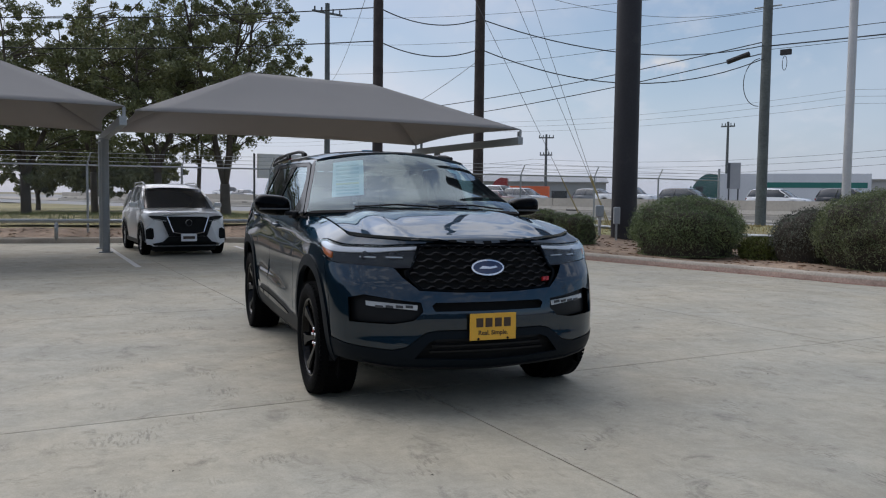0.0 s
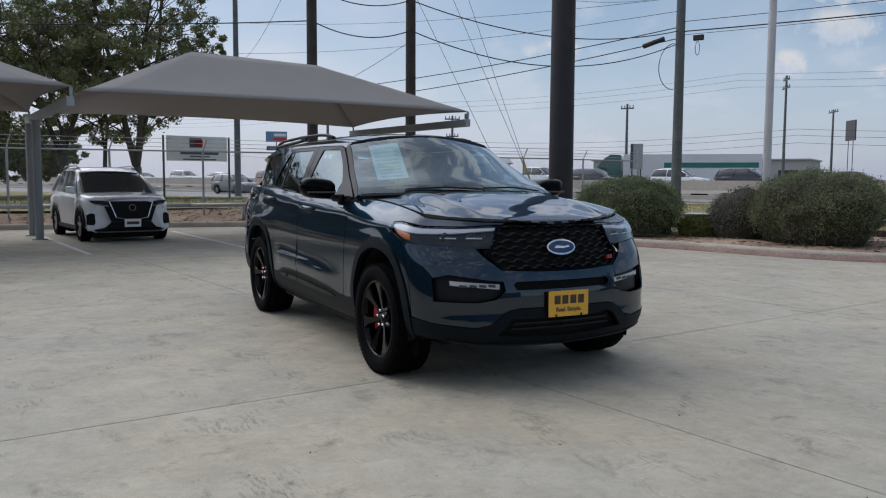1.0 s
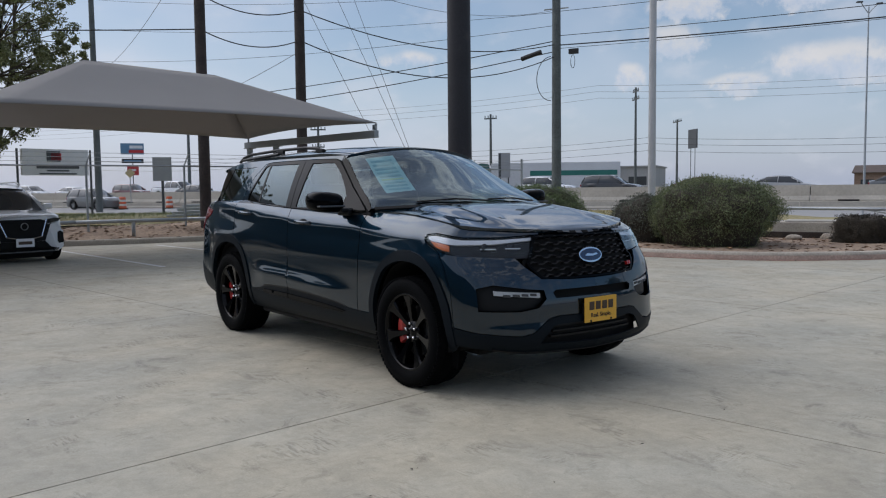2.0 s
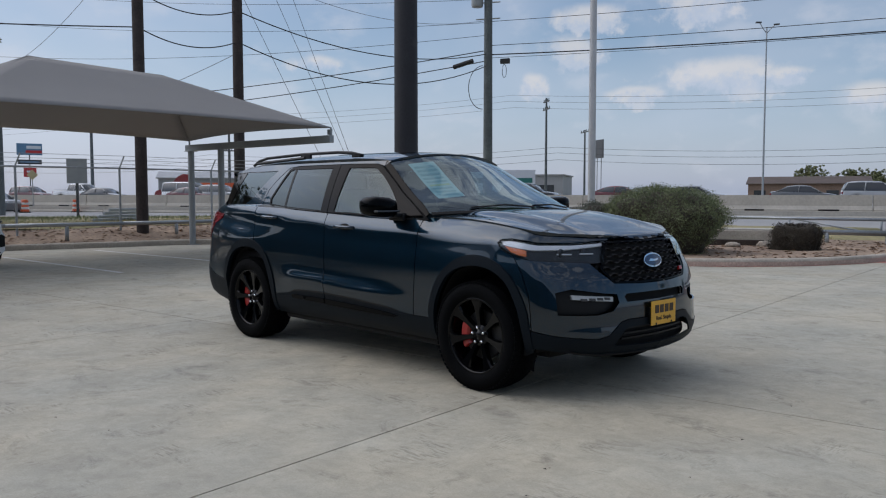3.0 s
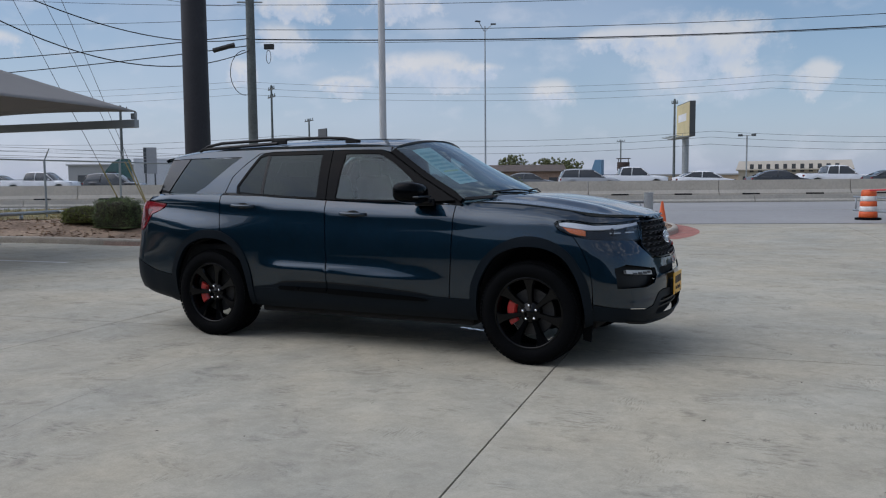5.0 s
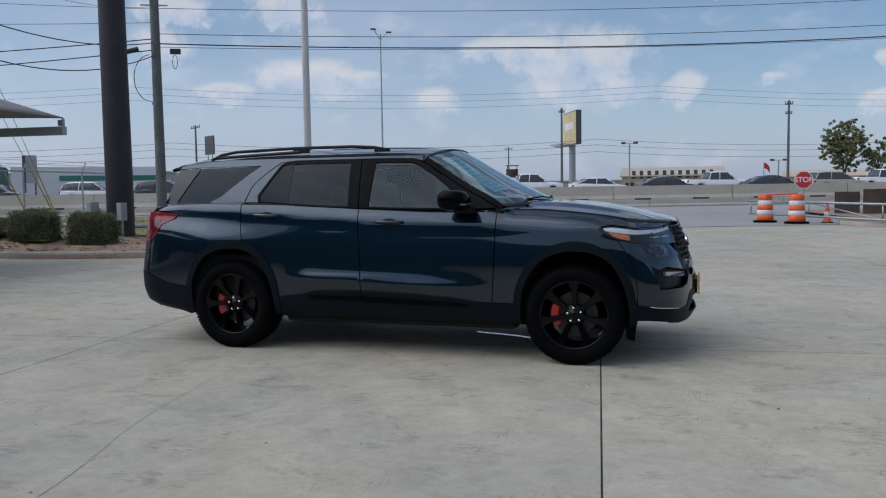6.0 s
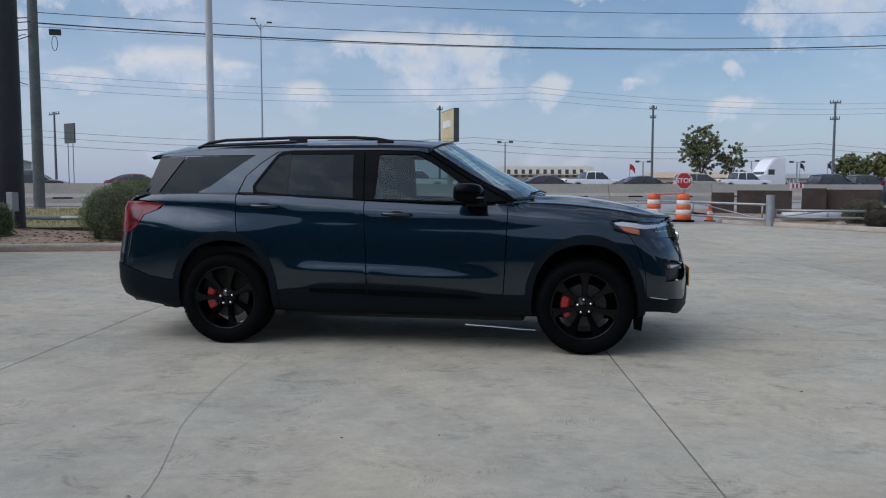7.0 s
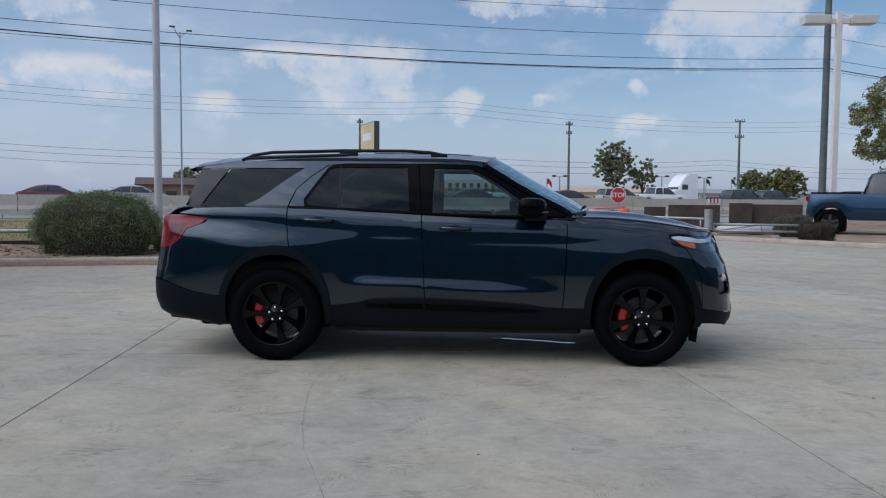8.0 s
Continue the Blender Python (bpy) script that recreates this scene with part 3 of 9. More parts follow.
def offset_line(pts, d):
    """A polyline moved sideways by d, to its left."""
    out = []
    for i, p in enumerate(pts):
        a, b = pts[max(i - 1, 0)], pts[min(i + 1, len(pts) - 1)]
        t = Vector((b[0] - a[0], b[1] - a[1])).normalized()
        out.append((p[0] - t.y * d, p[1] + t.x * d))
    return out


def ground_sheet(name, outline, height, mat, step, label, kind="structure", category="ground", holes=()):
    """A sheet of ground over a plan outline, with its height from a function."""
    lp = []
    loops = []
    for o in (outline, *holes):
        dens = []
        for i in range(len(o)):
            a, b = o[i], o[(i + 1) % len(o)]
            n = max(1, int(math.hypot(b[0] - a[0], b[1] - a[1]) / step))
            dens += [(a[0] + (b[0] - a[0]) * k / n, a[1] + (b[1] - a[1]) * k / n) for k in range(n)]
        loops.append(dens)
    pts, edges = [], []
    for d in loops:
        o = len(pts)
        pts += [Vector(p) for p in d]
        edges += [(o + i, o + (i + 1) % len(d)) for i in range(len(d))]
    b = np.array([(p.x, p.y) for p in pts])
    rng = random.Random(5)
    for x in np.arange(b[:, 0].min(), b[:, 0].max(), step):
        for y in np.arange(b[:, 1].min(), b[:, 1].max(), step):
            px, py = x + rng.uniform(-.25, .25) * step, y + rng.uniform(-.25, .25) * step
            if inside(loops[0], px, py) and np.hypot(b[:, 0] - px, b[:, 1] - py).min() > 0.4 * step:
                pts.append(Vector((px, py)))
    cv, _, cf, _, _, _ = delaunay_2d_cdt(pts, edges, [], 0, 1e-6)
    F = []
    for f in cf:
        cx, cy = sum(cv[i].x for i in f) / 3, sum(cv[i].y for i in f) / 3
        if inside(loops[0], cx, cy) and not any(inside(h, cx, cy) for h in loops[1:]):
            a, c, d = (cv[i] for i in f)
            F.append(list(f) if (c - a).cross(d - a) > 0 else list(f)[::-1])
    ob = mesh_ob(name, [(v.x, v.y, height(v.x, v.y)) for v in cv], F, mat, smooth=True)
    return tagged(ob, label, category, kind=kind)


_kn = np.array(kerb_s)


def kerb_dist(x, y):
    return float(np.hypot(_kn[:, 0] - x, _kn[:, 1] - y).min())


def verge_z(x, y):
    d = kerb_dist(x, y)
    wf = smoothstep(-9.0, -14.5, x)
    n = noise.noise(Vector((x * 0.7, y * 0.7, 0.3))) * 0.05 + noise.noise(Vector((x * 2.3, y * 2.3, 1.3))) * 0.02
    return 0.115 + wf * 0.30 * smoothstep(0.3, 2.0, d) - 0.36 * wf * smoothstep(9, 34, d) - 0.09 * smoothstep(6, 16, d) * (1 - wf) + n * smoothstep(0.1, 0.8, d) + 0.02


# the wide ground under everything
bm = bmesh.new()
R = 2600
ring = [bm.verts.new((R * math.cos(a), R * math.sin(a), -0.10)) for a in np.linspace(0, 2 * math.pi, 48, endpoint=False)]
bm.faces.new(ring)
tagged(part("ground", bm, M["field"]), "dry open ground reaching to the horizon", "ground", kind="structure")

# the concrete lot: base with dark joints, slabs on it
LOT = list(kerb_s) + [(6.9, 22.2)] + list(kerb_e)[1:] + [(32, -30)]
bm = bmesh.new()
lot_base = [bm.verts.new((x, y, -0.012)) for x, y in LOT]
f = bm.faces.new(lot_base)
bmesh.ops.triangulate(bm, faces=[f])
pavement = tagged(part("pavement", bm, M["joint"]), "pale grey concrete parking lot with sawn joints and faint stains", "pavement", kind="structure")
SLAB_A, SLAB_P, SLAB_O = radians(6.4), 4.555, Vector((1.622, -0.192))
su, sv = Vector((math.cos(SLAB_A), math.sin(SLAB_A))), Vector((-math.sin(SLAB_A), math.cos(SLAB_A)))
for i in range(-6, 8):
    for j in range(-7, 6):
        g = 0.0055
        c = [SLAB_O + su * (SLAB_P * (i + a) + (g if a == 0 else -g)) + sv * (SLAB_P * (j + b) + (g if b == 0 else -g)) for a, b in ((0, 0), (1, 0), (1, 1), (0, 1))]
        cell = clip_cell(LOT, [tuple(p) for p in c])
        if len(cell) < 3:
            continue
        area = 0.5 * sum(cell[k][0] * cell[(k + 1) % len(cell)][1] - cell[(k + 1) % len(cell)][0] * cell[k][1] for k in range(len(cell)))
        if abs(area) < 0.05:
            continue
        bm = bmesh.new()
        vs = [bm.verts.new((x, y, 0.0)) for x, y in cell]
        try:
            f = bm.faces.new(vs)
        except ValueError:
            bm.free()
            continue
        r = bmesh.ops.extrude_face_region(bm, geom=[f])
        for v in [e for e in r["geom"] if isinstance(e, bmesh.types.BMVert)]:
            v.co.z = -0.05
        bmesh.ops.triangulate(bm, faces=[x for x in bm.faces if len(x.verts) > 4])
        part("slab", bm, M["concrete"], pavement)


def ribbon(name, pts, w, z, mat, parent=None, label="", jitter=0.0, seed=1):
    """A thin flat strip along plan points."""
    rng = random.Random(seed)
    a, b = offset_line(pts, w / 2), offset_line(pts, -w / 2)
    V = []
    for p, q in zip(a, b):
        j = rng.uniform(-jitter, jitter)
        V += [(p[0] + j, p[1] + j, z), (q[0] + j, q[1] + j, z)]
    F = [(2 * i, 2 * i + 1, 2 * i + 3, 2 * i + 2) for i in range(len(pts) - 1)]
    return mesh_ob(name, V, F, mat, parent, label)


for a, b in (((-14.9, -5.15), (-8.95, -4.65)), ((-14.7, -2.42), (-8.94, -1.84)), ((-14.9, 0.64), (-8.85, 1.02)), ((-15.2, 3.04), (-8.7, 3.58)), ((-15.0, -7.9), (-8.95, -7.4))):
    pts = [(a[0] + (b[0] - a[0]) * k / 12, a[1] + (b[1] - a[1]) * k / 12) for k in range(13)]
    ribbon("parking_line", pts, 0.105, 0.004, M["line"], pavement, "worn white parking line")
ribbon("lot_seam", [(-8.55 - 0.1 * k * 0.9, -9 + k * 0.9) for k in range(16)], 0.035, 0.003, M["kerb"], pavement)
M["crack"] = material("crack_grey", (0.28, 0.265, 0.235), 0.9, 0, 0.3, 8, 60, 0.3)
crack = curve_pts([(-0.42, -4.6), (-0.55, -3.95), (-0.80, -3.2), (-0.96, -2.4), (-1.05, -1.6), (-0.98, -0.8), (-0.85, -0.2)], 10)
ribbon("hairline_crack", crack, 0.0045, 0.002, M["crack"], pavement, jitter=0.003, seed=4)
# thin glossy white strip on the concrete under the SUV
ribbon("white_streak", curve_pts([(0.40, 0.33), (0.55, 0.28), (0.72, 0.235), (0.9, 0.16), (1.08, 0.11)], 5), 0.045, 0.004, M["streak_gloss"], pavement, "thin glossy white streak", jitter=0.01, seed=9)


# small debris: dry leaves and bits on the slabs
def debris(name, spots, mat, label, size, seed):
    rng = random.Random(seed)
    V, F = [], []
    for x, y, z in spots:
        a, s = rng.uniform(0, 6.28), size * rng.uniform(0.6, 1.4)
        o = len(V)
        for k, (u, v, h) in enumerate(((-1, 0, 0), (0, -0.45, 0.25), (1, 0, 0.1), (0, 0.45, 0.35))):
            V.append((x + s * (u * math.cos(a) - v * math.sin(a)), y + s * (u * math.sin(a) + v * math.cos(a)), z + 0.004 + h * s))
        F += [(o, o + 1, o + 2), (o, o + 2, o + 3)]
    return tagged(mesh_ob(name, V, F, mat), label, "debris", kind="stuff")


rng = random.Random(11)
spots = [(2.883, -1.90, 0), (2.89, -1.87, 0), (0.665, -3.17, 0), (-1.38, -3.32, 0), (3.05, -2.25, 0)] + [(rng.uniform(-9, 7), rng.uniform(-5, 8), 0) for _ in range(90)]
debris("lot_debris", spots, M["timber"], "small dark leaves and bits on the concrete", 0.011, 2)


# kerbs
def kerb_strip(name, line, side, label, mat):
    """A kerb with a rounded top edge along a line; side: on which side of it the kerb lies."""
    prof = [(0.0, -0.03), (0.012, 0.09), (0.022, 0.125), (0.045, 0.142), (0.15, 0.148), (0.165, 0.135), (0.165, 0.02)]
    rows = []
    for o, z in prof:
        rows.append([(x, y, z) for x, y in offset_line(line, o * side)])
    n = len(line)
    V = [p for r in rows for p in r]
    F = [(r * n + i, r * n + i + 1, (r + 1) * n + i + 1, (r + 1) * n + i) if side < 0 else (r * n + i, (r + 1) * n + i, (r + 1) * n + i + 1, r * n + i + 1) for r in range(len(prof) - 1) for i in range(n - 1)]
    return tagged(mesh_ob(name, V, F, mat, smooth=True), label, "kerb", kind="structure")


kerb_strip("kerb_west", kerb_s, 1, "worn concrete kerb round the planted verge", M["kerb"])
kerb_strip("kerb_east", kerb_e, 1, "worn concrete kerb beside the driveway", M["kerb"])
red = [p for p in kerb_s if p[0] > -11.5]
ribbon("fire_lane_paint", offset_line(red, -0.035), 0.06, 0.004, M["kerb_red"], pavement, "faded red fire lane paint")
ribbon("fire_lane_paint", offset_line(kerb_e, -0.05), 0.08, 0.004, M["kerb_red"], pavement, "faded red fire lane paint")
V = []
for (x0, y0), (x1, y1) in zip(offset_line(red, -0.003), offset_line(red, 0.009)):
    V += [(x0, y0, 0.0), (x1, y1, 0.088)]
mesh_ob("kerb_paint", V, [(2 * i, 2 * i + 2, 2 * i + 3, 2 * i + 1) for i in range(len(red) - 1)], M["kerb_worn"], pavement, "faded red paint on the kerb face")
endp = [p for p in kerb_s if p[1] > 12.8 and p[0] > -1.5]
ribbon("fire_lane_patch", offset_line(endp, -0.30), 0.5, 0.005, M["kerb_red"], pavement, "faded red paint at the driveway corner")
debris("kerb_leaves", [(x + random.uniform(-.1, .1), y - 0.08 + random.uniform(-.06, .06), 0) for x, y in kerb_s[8:60] for _ in range(3)], M["leaf_litter"], "dry leaves caught along the kerb", 0.022, 3)

# verge: dirt bed by the kerb, dry grass beyond the low timber edge, green beyond the fence
k_in = offset_line(kerb_s, 0.155)
T0, T1 = (-17.95, 8.2), (-3.2, 14.6)
bed = k_in + [(-1.6, 19.6), (-3.0, 19.0), (-4.2, 16.6), T1, (-8.0, 12.5), (-13.0, 10.35), T0, (-18.1, 0), (-18.8, -12), (-19.3, -30)]
ground_sheet("dirt_bed", bed, verge_z, M["dirt"], 0.55, "bare brown dirt bed with leaf litter along the kerb")
re = [tuple(road_pt(l, 29.4).xy) for l in np.linspace(7, -90, 20)]
grass = [(-1.6, 19.6)] + re + [(-110, -60), (-20, -60), (-19.3, -30), (-18.8, -12), (-18.1, 0), T0, (-13.0, 10.35), (-8.0, 12.5), T1, (-4.2, 16.6), (-3.0, 19.0)]
ground_sheet("verge_grass", grass, lambda x, y: verge_z(x, y) - 0.01, M["grass"], 2.6, "patchy green and straw-coloured grass behind the fence")
near = [T0, (-13.0, 10.35), (-8.0, 12.5), T1, (-4.2, 16.6), (-3.0, 19.0), (-6.0, 21.5), (-16.0, 21.0), (-24.0, 16.5), (-23.5, 4.0), (-21, -10), (-19.2, -12), (-18.4, 0)]
ground_sheet("dry_grass", near, lambda x, y: verge_z(x, y) + 0.015, M["drygrass"], 0.9, "dry straw-coloured grass strip")
ke_in = offset_line(kerb_e, 0.155)
ground_sheet("east_verge", ke_in + [(80, 5)] + [tuple(road_pt(l, 29.4).xy) for l in np.linspace(95, 20, 14)] + [(8.0, 25.5), (6.9, 23.0)],
             lambda x, y: 0.10 + 0.03 * noise.noise(Vector((x, y, 2))), M["dirt"], 1.6, "bare dirt verge beside the driveway")

# frontage road, apron, low wall, highway deck
bm = bmesh.new()


def road_quad(bm, l0, l1, s0, s1, z0, z1):
    bm.faces.new([bm.verts.new(road_pt(l, s, z)) for l, s, z in ((l0, s0, z0), (l1, s0, z0), (l1, s1, z1), (l0, s1, z1))])


for k in range(16):
    road_quad(bm, -240 + 30 * k, -210 + 30 * k, 29.2, 42.2, 0.012, 0.02)
tagged(part("road", bm, M["road"]), "pale grey frontage road", "road", kind="structure")
bm = bmesh.new()
bm.faces.new([bm.verts.new((x, y, 0.004)) for x, y in ((-1.25, 19.35), (6.9, 22.15), (8.0, 25.5), tuple(road_pt(21, 29.3).xy), tuple(road_pt(4, 29.3).xy), (-3.0, 22.5))])
tagged(part("driveway", bm, M["road"]), "pale concrete driveway apron to the road", "driveway", kind="structure")
ribbon("driveway_sill", [(-1.2 + 8.1 * k / 8, 19.33 + 2.85 * k / 8) for k in range(9)], 0.12, 0.008, M["joint"], pavement, "dark drain slot across the driveway")
bm = bmesh.new()
for k in range(16):
    road_quad(bm, -240 + 30 * k, -210 + 30 * k, 42.4, 50.2, 0.10, 0.34)
tagged(part("median", bm, M["kerb"]), "bare median between frontage road and highway", "median", kind="structure")
bm = bmesh.new()
for k in range(16):
    road_quad(bm, -240 + 30 * k, -210 + 30 * k, 50.2, 54.0, 0.34, 0.60)
    road_quad(bm, -240 + 30 * k, -210 + 30 * k, 54.0, 84, 0.60, 0.60)
tagged(part("highway", bm, M["road"]), "grey concrete highway deck", "road", kind="structure")


def barrier_mesh(bm, l0, l1, s, z, prof):
    rows = []
    for l in (l0, l1):
        rows.append([bm.verts.new(road_pt(l, s + o, z + h)) for o, h in prof])
    n = len(prof)
    for i in range(n - 1):
        bm.faces.new((rows[0][i], rows[0][i + 1], rows[1][i + 1], rows[1][i]))
    bm.faces.new(rows[0])
    bm.faces.new(rows[1])
    return bm


LOWP = [(-0.22, 0), (-0.22, 0.08), (-0.12, 0.20), (-0.10, 0.44), (0.10, 0.44), (0.12, 0.20), (0.22, 0.08), (0.22, 0)]
JER = [(-0.30, 0), (-0.30, 0.09), (-0.13, 0.34), (-0.09, 1.02), (0.09, 1.02), (0.13, 0.34), (0.30, 0.09), (0.30, 0)]
for k in range(-14, 14):
    b = part("low_barrier", barrier_mesh(bmesh.new(), 9 * k + 0.02, 9 * k + 8.98, 42.6, 0.02, LOWP), M["barrier"])
    tagged(b, "low weathered concrete barrier beside the road", "barrier", "low road barriers")
for k in range(-16, 16):
    b = part("highway_barrier", barrier_mesh(bmesh.new(), 9.1 * k + 0.03, 9.1 * k + 9.07, 50.4, 0.34, JER), M["barrier"])
    tagged(b, "tall pale concrete highway barrier section", "barrier", "highway barriers")
    for o in (2.2, 6.6):
        part("drain_slot", box(road_pt(9.1 * k + o, 50.08, 0.40), (1.2, 0.08, 0.10), Matrix.Rotation(math.atan2(RD.y, RD.x), 3, "Z")), M["shut"], b)

# leaf litter and tufts on the verges
rng = random.Random(21)
spots = []
for _ in range(5200):
    x, y = rng.uniform(-18.6, -12.5), rng.uniform(-12, 9)
    if inside(bed, x, y):
        spots.append((x, y, verge_z(x, y)))
for _ in range(2600):
    x, y = rng.uniform(-13, 0), rng.uniform(7, 18)
    if inside(bed, x, y):
        spots.append((x, y, verge_z(x, y)))
debris("leaf_litter", spots, M["leaf_litter"], "brown leaf litter on the dirt bed", 0.055, 6)


def tufts(name, area, n, mat, label, h, seed):
    """Many thin upright blades over a plan area."""
    rng = np.random.default_rng(seed)
    a = np.array(area)
    V, F = [], []
    cnt = 0
    while cnt < n:
        x, y = rng.uniform(a[:, 0].min(), a[:, 0].max()), rng.uniform(a[:, 1].min(), a[:, 1].max())
        if not inside(area, x, y):
            continue
        cnt += 1
        z, hh, t = verge_z(x, y), h * rng.uniform(0.4, 1.2), rng.uniform(0, 6.28)
        dx, dy = math.cos(t) * 0.012, math.sin(t) * 0.012
        lx, ly = rng.normal(0, 0.35, 2) * hh
        o = len(V)
        V += [(x - dx, y - dy, z), (x + dx, y + dy, z), (x + lx, y + ly, z + hh)]
        F.append((o, o + 1, o + 2))
    return tagged(mesh_ob(name, V, F, mat), label, "grass", kind="stuff")


M["straw"] = material("straw_blades", (0.34, 0.265, 0.12), 0.9, 0, 0.2, 0.5, 9, 0.2, leaf=True)
M["green_blade"] = material("green_blades", (0.12, 0.15, 0.045), 0.9, 0, 0.25, 0.5, 9, 0.2, leaf=True)
tufts("grass_dry", near, 16000, M["straw"], "dry straw-coloured grass blades", 0.11, 3)
tufts("grass_green", [(-23, 16), (-24, 3), (-21, -14), (-50, -14), (-50, 5)], 14000, M["green_blade"], "short green grass blades", 0.13, 4)


# plain unseen walls added behind the camera's line: they close the lot, darken reflections
M["reflection_wall"] = material("dark_grey_backdrop", (0.030, 0.031, 0.033), 0.55, 0, 0.15, 0.3, 4, 0.1)
for nm, c, sz in (("wall_south", (-5.7, -9.8, 1.2), (74.4, 0.3, 2.4)), ("wall_east", (31.6, -2.7, 2.5), (0.3, 20.5, 5.0))):
    tagged(part(nm, box(c, sz), M["reflection_wall"]), "unseen plain dark grey wall added to darken reflections", "wall", kind="structure")

# ---- fixed things round the lot ----
def canopy():
    """A hip-shaped cloth shade on a cantilever steel frame."""
    th = thing("shade_canopy", "grey fabric shade canopy on a grey steel frame over parking bays", "canopy", "shade canopies")
    c1, c2, c3, c4 = Vector((-8.89, -1.87, 2.86)), Vector((-9.80, 6.40, 2.92)), Vector((-15.63, 5.92, 2.86)), Vector((-14.72, -2.40, 2.86))
    r1, r2 = Vector((-12.02, 0.62, 4.13)), Vector((-12.66, 3.72, 4.13))

    def panel(a, b, c, d, sag, pull):
        n, m = 18, 10
        V, F = [], []
        for i in range(m + 1):
            for j in range(n + 1):
                v, u = i / m, j / n
                lo, hi = a.lerp(b, u), d.lerp(c, u)
                p = lo.lerp(hi, v)
                p.z -= sag * math.sin(math.pi * u) * math.sin(math.pi * v)
                inward = ((hi - lo) * 1.0)
                p += inward * pull * (1 - v) ** 2 * 4 * u * (1 - u)
                V.append(p)
        for i in range(m):
            for j in range(n):
                o = i * (n + 1) + j
                F.append((o, o + 1, o + n + 2, o + n + 1))
        ob = mesh_ob("cloth_panel", V, F, M["canopy"], th, smooth=True)
        md = ob.modifiers.new("thickness", "SOLIDIFY")
        md.thickness = 0.012
        return ob
    panel(c1, c2, r2, r1, 0.05, 0.035)
    panel(c3, c4, r1, r2, 0.05, 0.05)
    panel(c2, c3, r2, r2 + Vector((0, 0, 0.001)), 0.05, 0.06)
    panel(c4, c1, r1, r1 + Vector((0, 0, 0.001)), 0.05, 0.06)
    for a, b in ((c1, r1), (c2, r2), (c3, r2), (c4, r1), (r1, r2)):
        part("seam", tube([a + Vector((0, 0, -0.01)), a.lerp(b, 0.5) + Vector((0, 0, -0.03)), b + Vector((0, 0, -0.01))], 0.016, 6), M["canopy"], th)
    part("beam", box((-12.72, 6.13, 2.66), (5.95, 0.13, 0.17), Matrix.Rotation(radians(4.7), 3, "Z"), bevel=0.012), M["canopy_steel"], th)
    for p in ((-15.49, 5.90), (-14.05, 5.99)):
        part("column", tube([(p[0], p[1], 0), (p[0], p[1], 2.58)], 0.085, 16), M["canopy_steel"], th, angle=40)
        part("cap_plate", box((p[0], p[1], 2.575), (0.26, 0.26, 0.02)), M["canopy_steel"], th)
        part("base_plate", box((p[0], p[1], 0.012), (0.30, 0.30, 0.02)), M["canopy_steel"], th)
    part("tip_strut", tube([(-9.80, 6.38, 2.58), (-9.80, 6.39, 2.90)], 0.03, 8), M["canopy_steel"], th)
    part("tip_bracket", box((-9.86, 6.39, 2.82), (0.12, 0.05, 0.12), bevel=0.01), M["canopy_steel"], th)
    part("rear_strut", tube([(-15.60, 5.92, 2.70), (-15.61, 5.92, 2.87)], 0.025, 8), M["canopy_steel"], th)
    return th


cano = canopy()
copy_thing(cano, pose(0.95, -8.45, 0))
copy_thing(cano, pose(1.90, -16.9, 0))


def pole(name, x, y, r0, r1, h, mat, label, category="pole", z0=-0.05, lean=(0, 0), seg=20):
    th = thing(name, label, category)
    n = 8
    part("shaft", tube([(x + lean[0] * k / n, y + lean[1] * k / n, z0 + (h - z0) * k / n) for k in range(n + 1)], r0, seg, r1), mat, th, angle=40)
    return th


pole("utility_pole", -17.0, 5.17, 0.165, 0.14, 13.5, M["pole_brown"], "dark brown weathered wooden utility pole", z0=0.0)
pole("utility_pole", -18.45, 9.18, 0.18, 0.15, 13.5, M["pole_brown"], "dark brown weathered wooden utility pole by the fence", z0=0.2)
big = pole("sign_pole", -12.0, 10.72, 0.345, 0.305, 16, M["pole_steel"], "thick dark brown steel sign pole with boxes", z0=0.0, seg=32)
part("meter_box", box((-11.52, 10.17, 0.92), (0.28, 0.16, 0.45), Matrix.Rotation(radians(-28), 3, "Z"), bevel=0.02), M["canopy_steel"], big, "grey electrical box")
part("meter_box", box((-12.45, 10.22, 1.02), (0.30, 0.22, 0.32), Matrix.Rotation(radians(-28), 3, "Z"), bevel=0.02), M["galv"], big, "grey electrical box")
part("conduit", tube([(-11.50, 10.15, 0.70), (-11.50, 10.15, 0.05)], 0.03, 8), M["galv"], big)
part("conduit", tube([(-12.40, 10.20, 0.86), (-12.40, 10.20, 0.05)], 0.045, 8), M["pole_white"], big)
u_p = pole("utility_pole", -18.87, 21.85, 0.215, 0.165, 12.5, M["pole_grey"], "tall grey-green wooden utility pole with transformer", z0=0.0)
part("collar", tube([(-18.87, 21.85, 0.0), (-18.87, 21.85, 0.12)], 0.30, 16), M["timber"], u_p)
bm = bmesh.new()
add_lathe(bm, [(0.0, 9.55), (0.24, 9.57), (0.26, 9.65), (0.26, 10.5), (0.18, 10.62), (0, 10.62)], 20, "Z", Matrix.Translation((-19.25, 21.55, 0)))
part("transformer", bm, M["canopy_steel"], u_p, "grey can transformer", angle=40)
part("bracket", box((-18.95, 21.75, 10.2), (0.3, 0.12, 0.1)), M["galv"], u_p)
for z in (9.05, 9.75):
    part("insulator_arm", tube([(-19.35, 21.6, z), (-18.4, 22.1, z)], 0.03, 6), M["galv"], u_p)
